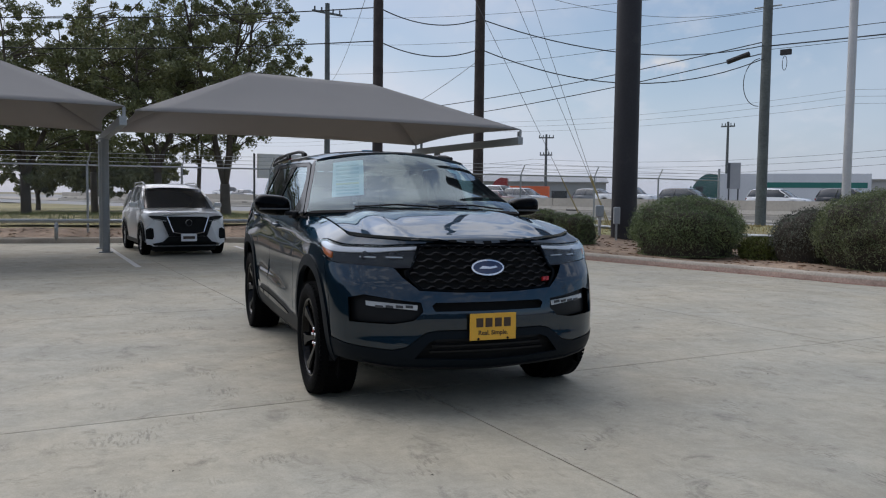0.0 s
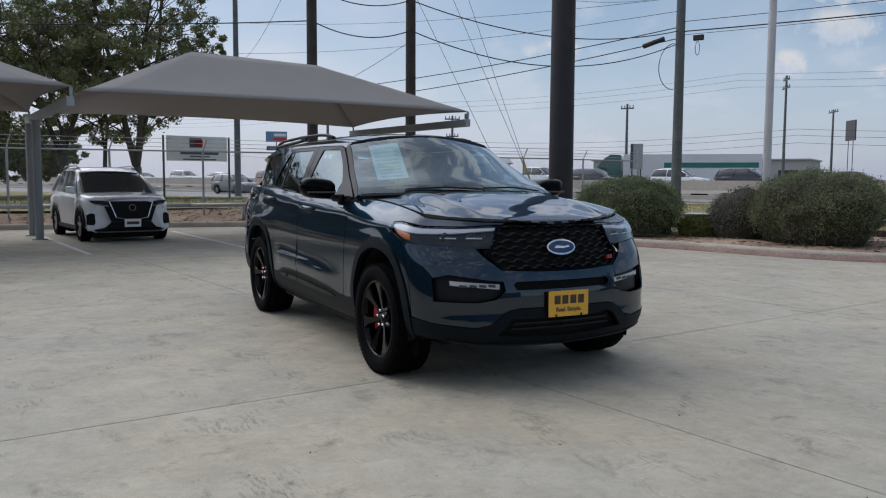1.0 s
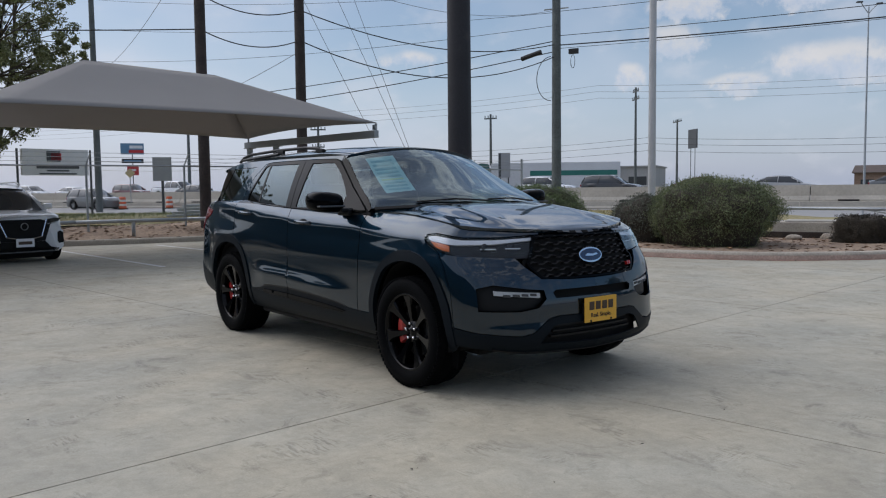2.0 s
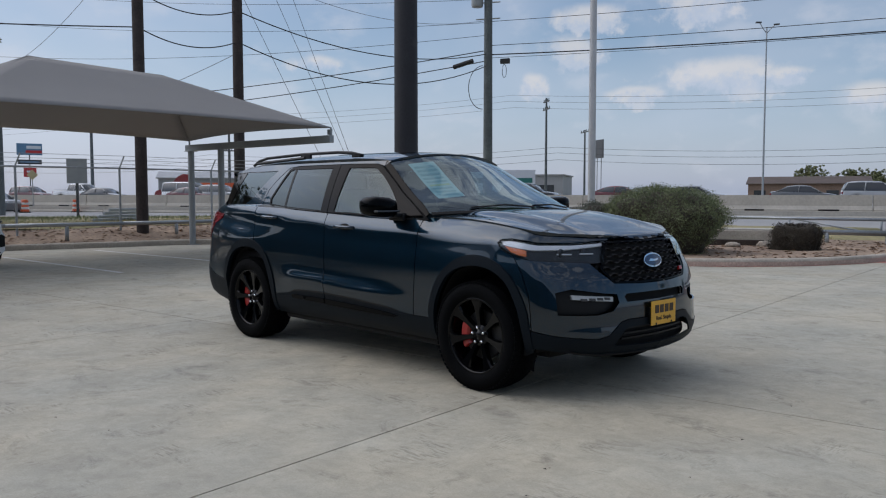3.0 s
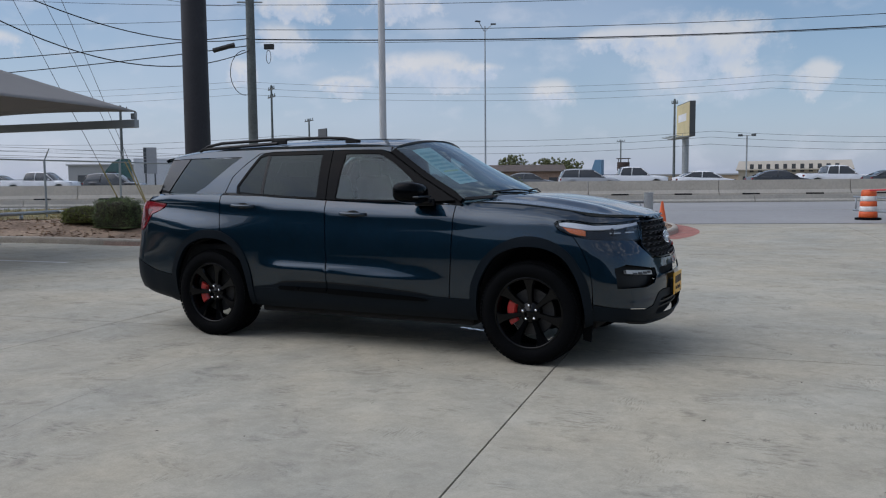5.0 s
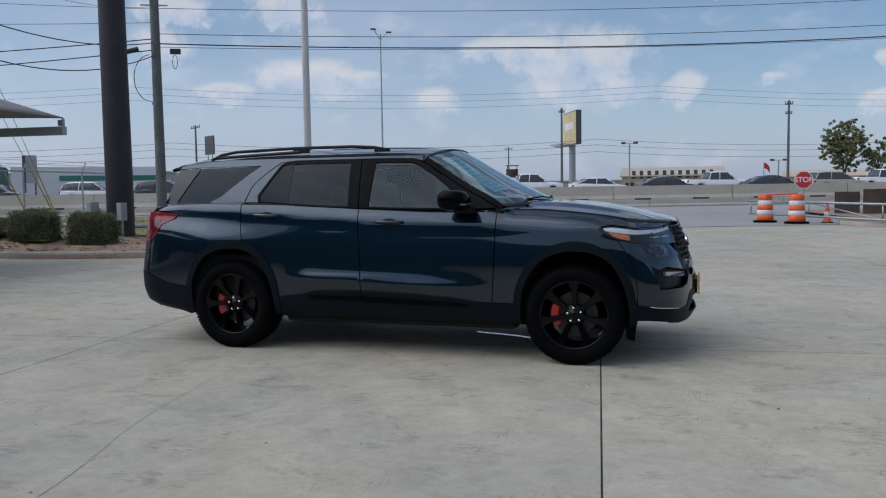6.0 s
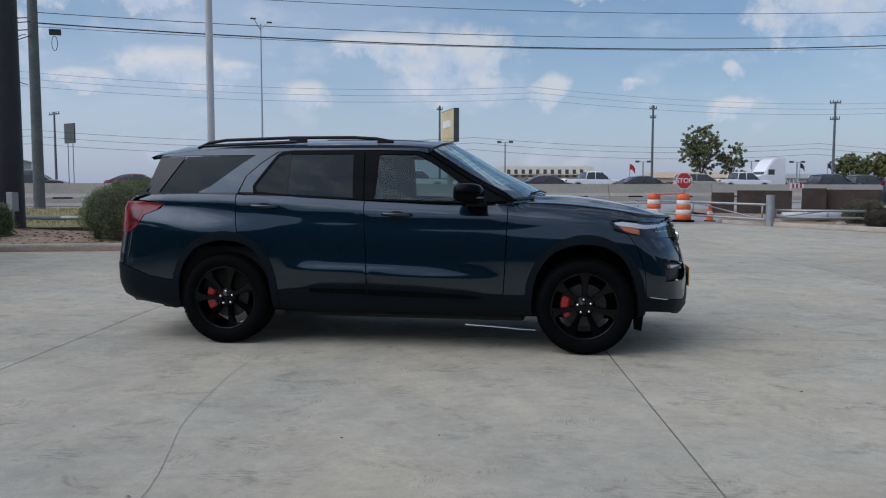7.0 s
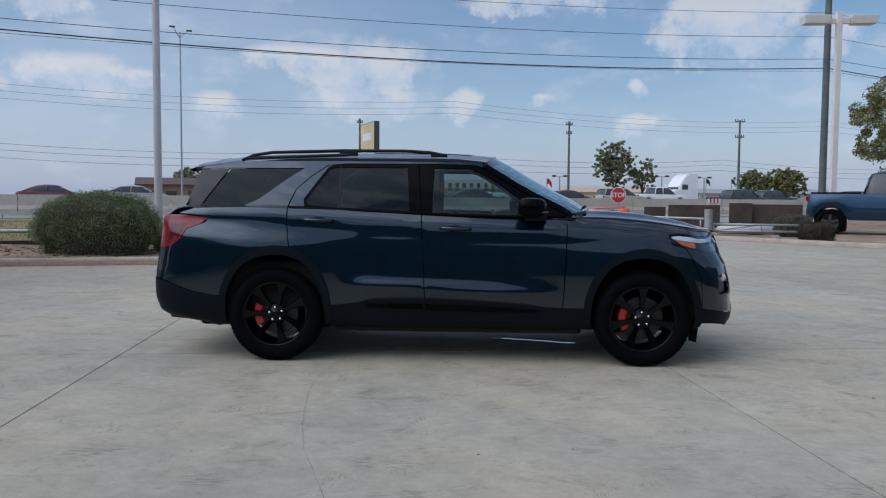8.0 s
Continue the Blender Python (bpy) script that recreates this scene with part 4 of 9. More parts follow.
part("splice_box", box((-18.15, 22.15, 7.18), (0.42, 0.14, 0.22), Matrix.Rotation(radians(23), 3, "Z"), bevel=0.02), M["wire"], u_p, "black cable splice box")
part("splice_case", tube([(-20.35, 21.2, 7.05), (-19.5, 21.55, 7.28)], 0.10, 10), M["wire"], u_p, "black cable splice case")
loop = [(-19.1 - 0.62 * math.sin(a), 21.75 - 0.25 * math.sin(a), 6.1 + 0.95 * math.cos(a)) for a in np.linspace(0, math.pi, 14)]
part("cable_loop", tube(loop, 0.016, 6), M["wire"], u_p)
loop = [(-18.15 + 0.12 * math.sin(a), 22.1, 6.75 + 0.28 * math.cos(a)) for a in np.linspace(0, 2 * math.pi, 16)]
part("cable_loop", tube(loop, 0.012, 6), M["wire"], u_p)
pole("flag_pole", -8.85, 15.36, 0.112, 0.088, 15, M["pole_white"], "pale grey painted steel pole", z0=0.0)
x_p = pole("utility_pole", -53.5, 12.3, 0.24, 0.17, 15.6, M["pole_grey"], "grey wooden utility pole with a cross-arm")
part("cross_arm", box((-53.5, 12.3, 14.9), (0.14, 2.6, 0.14), Matrix.Rotation(radians(20), 3, "Z")), M["pole_grey"], x_p)
for k in (-1.1, -0.5, 0.5, 1.1):
    part("insulator", tube([(-53.5 - 0.34 * k, 12.3 + 0.94 * k, 14.95), (-53.5 - 0.34 * k, 12.3 + 0.94 * k, 15.25)], 0.06, 8), M["sign_dark"], x_p)
RP = road_pt(33.22, 27.6)
pole("utility_pole", RP.x, RP.y, 0.205, 0.165, 14, M["pole_grey"], "grey utility pole beyond the driveway")

# street lights
def street_light(x, y, h, arms, mat, label, r=0.11):
    th = thing("street_lamp", label, "street lamp")
    part("shaft", tube([(x, y, 0), (x, y, h * 0.5), (x, y, h)], r, 12, r * 0.55), mat, th, angle=40)
    for dx, dy, hz in arms:
        part("arm", tube([(x, y, h - 0.6), (x + dx * 0.5, y + dy * 0.5, h - 0.15), (x + dx, y + dy, h + hz)], 0.04, 6), mat, th)
        part("lamp_head", box((x + dx * 1.15, y + dy * 1.15, h + hz), (0.55, 0.30, 0.13), Matrix.Rotation(math.atan2(dy, dx), 3, "Z"), bevel=0.03), M["sign_dark"] if h > 9 else M["pole_white"], th)
    return th


street_light(-29.3, 73.8, 17.6, ((-0.5, -0.5, 0.45), (0.7, 0.3, 0.2)), M["galv"], "tall thin galvanised highway lamp with two heads")
area = thing("lot_lamp", "cream parking lot lamp with two flat box heads", "lamp", at=pose(15.3, 27.6, 0))
part("shaft", box((0, 0, 4.6), (0.23, 0.23, 9.2), bevel=0.02), M["pole_cream"], area)
for k in (-1, 1):
    part("arm", box((k * 0.27, 0, 8.82), (0.34, 0.12, 0.22), bevel=0.02), M["pole_cream"], area)
    bm = box((k * 0.98, 0, 8.86), (1.10, 0.62, 0.34), bevel=0.03)
    for v in bm.verts:
        if v.co.z < 8.86:
            v.co.y *= 0.82
            v.co.x = k * 0.98 + (v.co.x - k * 0.98) * 0.90
    head = part("lamp_head", bm, M["pole_cream"], area)
    part("lens", box((k * 0.98, 0, 8.685), (0.84, 0.40, 0.02)), M["lamp_frost"], head, "frosted lamp glass")

# wires
def wire(name, a, b, sag, r=0.012, mat="wire", label="black overhead cable between utility poles", n=18):
    a, b = Vector(a), Vector(b)
    pts = []
    for k in range(n + 1):
        t = k / n
        p = a.lerp(b, t)
        p.z -= sag * 4 * t * (1 - t)
        pts.append(p)
    return tagged(part(name, tube(pts, r, 5), M[mat]), label, "cable", "overhead cables")


U = Vector((-18.87, 21.85, 0))
P1, P2, XP = Vector((-17.0, 5.17, 0)), Vector((-18.45, 9.18, 0)), Vector((-53.5, 12.3, 0))
Z = lambda v, z: Vector((v.x, v.y, z))
FE = RP + RD * 60
for zu, zr, r, sag in ((7.50, 8.60, 0.026, 0.55), (7.36, 8.45, 0.010, 0.45), (7.90, 9.10, 0.014, 0.50), (8.93, 10.3, 0.012, 0.5), (9.95, 11.6, 0.010, 0.5)):
    wire("overhead_cable", Z(U, zu), Z(RP, zr), sag, r)
    wire("overhead_cable", Z(RP, zr), Z(FE, zr + 0.3), sag * 2, r)
for zu, zx, r, sag in ((7.70, 7.2, 0.022, 0.5), (7.25, 6.3, 0.022, 0.55), (8.35, 10.4, 0.011, 0.5), (8.9, 12.6, 0.010, 0.5), (9.9, 14.6, 0.010, 0.5)):
    wire("overhead_cable", Z(U, zu), Z(XP, zx), sag, r)
for zu, z2, z1, sag in ((7.55, 7.35, 7.05, 0.75), (7.05, 6.35, 6.05, 1.08)):
    wire("overhead_cable", Z(U, zu), Z(P2, z2), sag, 0.020)
    wire("overhead_cable", Z(P2, z2), Z(P1, z1), 0.35, 0.018)
    wire("overhead_cable", Z(P1, z1), (-36, -22, z1 + 2.2), 0.7, 0.018)
wire("overhead_cable", Z(P2, 8.8), Z(U, 9.0), 0.8, 0.009, "wire_thin", "thin grey overhead wire between poles")
wire("overhead_cable", Z(P1, 8.6), Z(XP, 9.6), 0.8, 0.010, "wire_thin", "thin grey overhead wire between poles")
wire("overhead_cable", Z(P2, 6.0), Z(XP, 6.4), 0.9, 0.010, "wire_thin", "thin grey overhead wire between poles")
for a, b in (((-18.45, 9.18, 12.8), (-15.6, 12.6, 0.35)), ((-18.45, 9.18, 10.6), (-15.9, 12.9, 0.35)), ((-17.0, 5.17, 13.0), (-16.0, 12.0, 0.35))):
    wire("guy_wire", a, b, 0.0, 0.008, "wire_thin", "thin steel guy wire bracing a pole", 2)
    a, b = Vector(a), Vector(b)
    d = (a - b).normalized()
    tagged(part("guy_guard", tube([b, b + d * 1.9], 0.020, 8), M["guard_yellow"]), "faded yellow guy wire guard sleeve", "guard")
# far high lines that cross the sky
for l0, s, z, k in ((-150, 88, 12.6, 0), (-150, 88.8, 13.4, 1), (-150, 89.6, 12.0, 2), (-150, 112, 8.4, 3), (-150, 112.6, 7.6, 4), (-150, 113, 6.6, 5)):
    for seg in range(5):
        wire("far_cable", road_pt(l0 + 62 * seg, s, z), road_pt(l0 + 62 * (seg + 1), s, z), 1.1, 0.022 if k > 2 else 0.016, "wire_thin" if k < 3 else "wire", "distant overhead power line across the highway")

# chain-link fence with barbed-wire arms
FENCE = [(-18.3, -24.0), (-18.1, -12.0), (-17.75, -3.0), (-17.45, 2.0), (-17.3, 4.67), (-17.55, 7.64), (-17.55, 10.35), (-17.6, 13.25), (-17.9, 16.15), (-18.58, 19.47)]
F_TOP = 2.12
posts = []
for a, b in zip(FENCE, FENCE[1:]):
    n = max(1, round(math.hypot(b[0] - a[0], b[1] - a[1]) / 3.0))
    posts += [(a[0] + (b[0] - a[0]) * k / n, a[1] + (b[1] - a[1]) * k / n) for k in range(n)]
posts.append(FENCE[-1])
fence = thing("chain_link_fence", "grey chain-link fence with barbed wire on slanted arms", "fence")
for k, (x, y) in enumerate(posts):
    z0 = verge_z(x, y) - 0.1
    part("post", tube([(x, y, z0), (x, y, F_TOP + 0.02)], 0.032, 8), M["galv"], fence)
    if k < len(posts) - 1:
        part("barb_arm", tube([(x, y, F_TOP), (x + 0.10, y + 0.10, F_TOP + 0.34)], 0.02, 6), M["galv"], fence)
    else:
        part("end_post", tube([(x, y, z0), (x, y, F_TOP + 0.45)], 0.045, 8), M["galv"], fence)
for k, (a, b) in enumerate(zip(posts, posts[1:])):
    part("top_rail", tube([(*a, F_TOP), (*b, F_TOP)], 0.026, 6), M["galv"], fence)
    for o in (0.33, 0.66, 1.0):
        part("barbed_wire", tube([(a[0] + 0.10 * o, a[1] + 0.10 * o, F_TOP + 0.34 * o), (b[0] + 0.10 * o, b[1] + 0.10 * o, F_TOP + 0.34 * o)], 0.006, 4), M["galv"], fence)
    ln = math.hypot(b[0] - a[0], b[1] - a[1])
    ux, uy = (b[0] - a[0]) / ln, (b[1] - a[1]) / ln
    step, V, F = 0.062, [], []
    z0 = 0.5 * (verge_z(*a) + verge_z(*b))
    nz = int((F_TOP - z0) / step)
    for i in range(int(ln / step)):
        for j in range(nz):
            s0, s1 = (i + (j % 2)) * step, (i + ((j + 1) % 2)) * step
            o = len(V)
            w = 0.0028
            for s, z in ((s0, F_TOP - j * step), (s1, F_TOP - (j + 1) * step)):
                V += [(a[0] + ux * (s - w), a[1] + uy * (s - w), z), (a[0] + ux * (s + w), a[1] + uy * (s + w), z)]
            F.append((o, o + 1, o + 3, o + 2))
    me = mesh_ob("mesh_panel", V, F, M["galv"], fence)

# low pipe rail along the verge, then along the road
rail_line = [(-17.75, -22), (-17.2, -10), (-16.95, -2.5), (-16.75, 1.5), (-16.5, 4.4), (-16.55, 7.5), (-17.0, 10.3), (-12.0, 12.75), (-6.5, 15.15), (-1.25, 17.45)]
low_rail = thing("low_rail", "low grey steel pipe rail on short posts", "rail")
RZ = 0.60
for a, b in zip(rail_line, rail_line[1:]):
    za, zb = (RZ if a[0] < -16 else 0.42), (RZ if b[0] < -16 else 0.42)
    part("rail_pipe", tube([(*a, za), (*b, zb)], 0.055, 10), M["galv"], low_rail, smooth=True)
    n = max(1, round(math.hypot(b[0] - a[0], b[1] - a[1]) / 2.9))
    for k in range(n):
        t = (k + 0.5) / n
        x, y = a[0] + (b[0] - a[0]) * t, a[1] + (b[1] - a[1]) * t
        part("rail_post", tube([(x, y, verge_z(x, y) - 0.1), (x, y, za + (zb - za) * t)], 0.05, 10), M["galv"], low_rail, smooth=True)
# timber edging of the bed
for a, b in zip([T0, (-13.0, 10.35), (-8.0, 12.5)], [(-13.0, 10.35), (-8.0, 12.5), T1]):
    c = Vector(((a[0] + b[0]) / 2, (a[1] + b[1]) / 2, 0.16))
    ang = math.atan2(b[1] - a[1], b[0] - a[0])
    tagged(part("edging_timber", box(c, (math.hypot(b[0] - a[0], b[1] - a[1]) - 0.03, 0.14, 0.22), Matrix.Rotation(ang, 3, "Z"), bevel=0.015), M["timber"]), "dark weathered edging timber in the bed", "timber", "edging timbers")


# pipe gate posts and gates by the driveway
def gate_post(x, y, h, label):
    th = thing("gate_post", label, "post")
    part("shaft", tube([(x, y, 0), (x, y, h)], 0.135, 18), M["galv"], th, angle=40)
    part("cap", tube([(x, y, h), (x, y, h + 0.02)], 0.14, 18), M["galv"], th)
    return th


gate_post(-1.22, 17.51, 1.0, "thick grey steel gate post on the island")
gate_post(8.03, 20.24, 1.0, "thick grey steel gate post by the driveway")


def pipe_gate(p, q, zs, label):
    th = thing("pipe_gate", label, "gate")
    p, q = Vector(p), Vector(q)
    for z in zs:
        part("gate_rail", tube([Z(p, z), Z(q, z)], 0.04, 8), M["galv"], th, smooth=True)
    for t in (0.02, 0.5, 0.98):
        c = p.lerp(q, t)
        part("gate_upright", tube([Z(c, zs[0]), Z(c, zs[-1])], 0.028, 8), M["galv"], th, smooth=True)
    part("gate_brace", tube([Z(p.lerp(q, 0.02), zs[0]), Z(p.lerp(q, 0.5), zs[-1])], 0.022, 8), M["galv"], th, smooth=True)
    return th


pipe_gate((-1.36, 17.5, 0), (-6.1, 17.2, 0), (0.36, 0.74), "open grey pipe swing gate")
pipe_gate((7.9, 20.3, 0), (4.4, 27.2, 0), (0.22, 0.70), "open grey pipe gate by the driveway")
pipe_gate((8.15, 20.28, 0), (11.3, 19.75, 0), (0.30, 0.52), "low grey pipe barrier on the verge")

# stop sign
st = thing("stop_sign", "red octagonal stop sign on a thin steel post", "sign")
sx, sy_, sz = 6.67, 29.75, 1.51
part("sign_post", tube([(sx + 0.02, sy_ + 0.04, 0), (sx + 0.02, sy_ + 0.04, sz + 0.3)], 0.03, 8), M["galv"], st)
face_m = Matrix.Translation((sx, sy_, sz)) @ Matrix.Rotation(math.atan2(-(-36.0), -4.5) * 0 + radians(9), 4, "Z")
for nm, rr, y0, y1, mt in (("sign_plate", 0.385, -0.012, 0.0, "sign_white"), ("sign_face", 0.355, -0.017, -0.012, "sign_red")):
    bm = bmesh.new()
    oc = [(rr * math.cos(math.pi / 8 + k * math.pi / 4), rr * math.sin(math.pi / 8 + k * math.pi / 4)) for k in range(8)]
    lo = [bm.verts.new(face_m @ Vector((a, y0, b))) for a, b in oc]
    hi = [bm.verts.new(face_m @ Vector((a, y1, b))) for a, b in oc]
    bm.faces.new(lo)
    bm.faces.new(hi)
    for k in range(8):
        bm.faces.new((lo[k], lo[(k + 1) % 8], hi[(k + 1) % 8], hi[k]))
    part(nm, bm, M[mt], st)


def lettering(text, size, m, mat, parent, depth=0.004, bold=0.0):
    """Raised letters in the built-in font, as a mesh."""
    cu = bpy.data.curves.new("letters", "FONT")
    cu.body, cu.size, cu.align_x, cu.align_y, cu.extrude, cu.offset = text, size, "CENTER", "CENTER", depth, bold
    tmp = bpy.data.objects.new("letters", cu)
    scene.collection.objects.link(tmp)
    me = bpy.data.meshes.new_from_object(tmp.evaluated_get(bpy.context.evaluated_depsgraph_get()))
    bpy.data.objects.remove(tmp)
    me.transform(m)
    me.materials.clear()
    me.materials.append(mat)
    ob = new("letters", me)
    ob.parent = parent
    return ob


lettering("STOP", 0.30, face_m @ Matrix.Translation((0, -0.019, 0)) @ Matrix.Rotation(radians(90), 4, "X"), M["sign_white"], st, bold=0.006)


def barrel(x, y, label):
    th = thing("traffic_barrel", label, "traffic barrel", "traffic barrels")
    m = Matrix.Translation((x, y, 0))
    bm = bmesh.new()
    add_lathe(bm, [(0.0, 0.0), (0.40, 0.0), (0.40, 0.07), (0.33, 0.08), (0.0, 0.08)], 20, "Z", m)
    part("base", bm, M["rubber"], th, angle=40)
    zs = [0.08, 0.28, 0.45, 0.62, 0.79, 0.96]
    for k in range(5):
        r0 = 0.285 - 0.012 * k
        bm = bmesh.new()
        add_lathe(bm, [(r0 - 0.012, zs[k] + 0.002), (r0, zs[k] + 0.012), (r0 - 0.008, zs[k + 1] - 0.012), (r0 - 0.02, zs[k + 1])], 20, "Z", m)
        part("band", bm, M["orange"] if k % 2 == 0 else M["white_band"], th, smooth=True)
    bm = bmesh.new()
    add_lathe(bm, [(0.21, 0.96), (0.19, 1.0), (0.0, 1.01)], 20, "Z", m)
    part("lid", bm, M["orange"], th, angle=40)
    return th


b0 = barrel(5.68, 22.9, "orange and white striped traffic barrel at the driveway")
barrel(4.75, 23.9, "orange and white striped traffic barrel")
for k, (x, y) in enumerate(((-63.2, 16.8), (-60.1, 19.6), (-60.8, 16.1))):
    barrel(x, y, "orange and white traffic barrel along the road")
tagged(part("barrel_bar", tube([(4.75, 23.75, 0.98), (5.68, 22.8, 1.03)], 0.03, 6), M["sign_red"]), "red bar laid across two barrels", "bar")


def cone(x, y):
    th = thing("traffic_cone", "faded orange traffic cone with black base", "traffic cone", "traffic cones")
    m = Matrix.Translation((x, y, 0))
    bm = bmesh.new()
    add_lathe(bm, [(0.150, 0.035), (0.135, 0.06), (0.032, 0.70), (0.0, 0.705)], 20, "Z", m)
    part("cone_body", bm, M["orange"], th, angle=40)
    bm = bmesh.new()
    add_lathe(bm, [(0.105, 0.26), (0.084, 0.385)], 20, "Z", m)
    part("cone_band", bm, M["white_band"] if x > 0 else M["orange"], th, smooth=True)
    part("cone_base", box((x, y, 0.018), (0.36, 0.36, 0.036), bevel=0.012), M["rubber"], th)


cone(-1.27, 20.0)
cone(6.73, 23.6)

# concrete vault, box hedge remnants, stones, rusty plates, pipe
v = thing("utility_vault", "pale concrete utility vault in the dirt", "vault")
vm = Matrix.Rotation(radians(24), 3, "Z")
part("vault_box", box((-3.95, 15.25, 0.27), (1.75, 1.0, 0.42), vm, bevel=0.02), M["kerb"], v)
part("vault_lid", box((-3.95, 15.25, 0.50), (1.2, 0.8, 0.035), vm, bevel=0.01), M["barrier"], v)


def stone(x, y, z, sx, sy, sz, seed, label, mat="stone"):
    bm = bmesh.new()
    bmesh.ops.create_icosphere(bm, subdivisions=3, radius=1)
    for vv in bm.verts:
        n = 1 + 0.22 * noise.noise(vv.co * 1.3 + Vector((seed, 0, 0))) + 0.10 * noise.noise(vv.co * 3.1 + Vector((0, seed, 0)))
        vv.co = Vector((vv.co.x * sx * n + x, vv.co.y * sy * n + y, max(vv.co.z * n, -0.55) * sz + z))
    return tagged(part("stone", bm, M[mat], smooth=True), label, "stone")


stone(9.75, 18.75, 0.14, 0.16, 0.12, 0.10, 3, "small pale stone on the verge")
stone(-3.1, 14.3, 0.17, 0.16, 0.12, 0.10, 5, "small pale stone in the dirt")
stone(-3.6, 13.7, 0.17, 0.20, 0.12, 0.07, 8, "flat pale stone in the dirt")
stone(-4.4, 13.2, 0.17, 0.12, 0.10, 0.07, 9, "small pale stone in the dirt")
stone(10.2, 22.0, 0.14, 0.30, 0.2, 0.12, 12, "pale stone on the verge")
rng = random.Random(33)
for a, b, s, h in (((8.9, 29.6), (11.0, 28.9), 0.05, 1.0), ((11.6, 28.9), (14.2, 27.9), 0.05, 1.05), ((7.9, 30.0), (8.8, 29.7), 0.05, 0.9), ((11.3, 28.6), (12.2, 28.3), 0.05, 1.1)):
    c = Vector(((a[0] + b[0]) / 2, (a[1] + b[1]) / 2, h / 2 + 0.1))
    th = thing("steel_plate", "rusty dark steel road plate standing on edge", "steel plate", "stacked steel plates")
    mm = Matrix.Rotation(math.atan2(b[1] - a[1], b[0] - a[0]), 3, "Z")
    part("plate", box(c, (math.hypot(b[0] - a[0], b[1] - a[1]), s, h), mm, bevel=0.012), M["rust"], th)
    for t in (0.12, 0.88):
        p = Vector(a).lerp(Vector(b), t)
        part("prop", box((p.x, p.y + 0.15, 0.3), (0.10, 0.35, 0.5), mm, bevel=0.01), M["rust"], th)
tagged(part("steel_pipe", tube([(8.7, 21.3, 0.28), (11.8, 22.4, 0.28)], 0.15, 18), M["pole_white"], smooth=True), "long pale galvanised steel pipe lying on the verge", "pipe")
for k in range(4):
    tagged(part("guard_rail_bar", box((-24.4 + 0.12 * k, 7.6 + 0.1 * k, 0.48 + 0.12 * k), (0.10, 2.6 - 0.15 * k, 0.10), Matrix.Rotation(radians(28), 3, "Z"), bevel=0.02), M["galv"]), "stacked galvanised guard rail beam", "guard rail", "stacked guard rail beams")
br = thing("barricade", "red and white striped road barricade", "barricade")
bp = road_pt(36.5, 41.0)
for k in range(7):
    part("stripe", box(bp + RD * (0.16 * k) + Vector((0, 0, 1.25)), (0.155, 0.04, 0.30), Matrix.Rotation(radians(23.5), 3, "Z")), M["sign_red"] if k % 2 else M["sign_white"], br)
for k in (0, 6):
    part("leg", box(bp + RD * (0.16 * k) + RN * 0.05 + Vector((0, 0, 0.62)), (0.05, 0.05, 1.25)), M["sign_white"], br)


# ---- plants ----
def leaf_cloud(name, centres, radii, per, size, mat, parent, seed, flat=0.5, outline=0.25):
    """Many small leaves round given centres, as one mesh."""
    rng = np.random.default_rng(seed)
    V, F = [], []
    n = len(centres) * per
    c = np.repeat(np.array(centres, float), per, axis=0)
    r = np.repeat(np.array(radii, float), per)
    d = rng.normal(size=(n, 3))
    d /= np.linalg.norm(d, axis=1)[:, None]
    rad = r * (1 - outline + outline * rng.random(n)) * rng.random(n) ** 0.28
    p = c + d * rad[:, None] * np.array([1, 1, flat + 0.3])
    a = rng.normal(size=(n, 3))
    a /= np.linalg.norm(a, axis=1)[:, None]
    b = np.cross(a, rng.normal(size=(n, 3)))
    b /= np.linalg.norm(b, axis=1)[:, None]
    s = size * rng.uniform(0.6, 1.4, n)[:, None]
    quad = np.stack([p - a * s, p + b * s * 0.45, p + a * s, p - b * s * 0.45], axis=1).reshape(-1, 3)
    F = np.arange(4 * n).reshape(-1, 4)
    me = bpy.data.meshes.new(name)
    me.from_pydata(quad.tolist(), [], F.tolist())
    me.materials.append(mat)
    ob = new(name, me)
    ob.parent = parent
    return ob


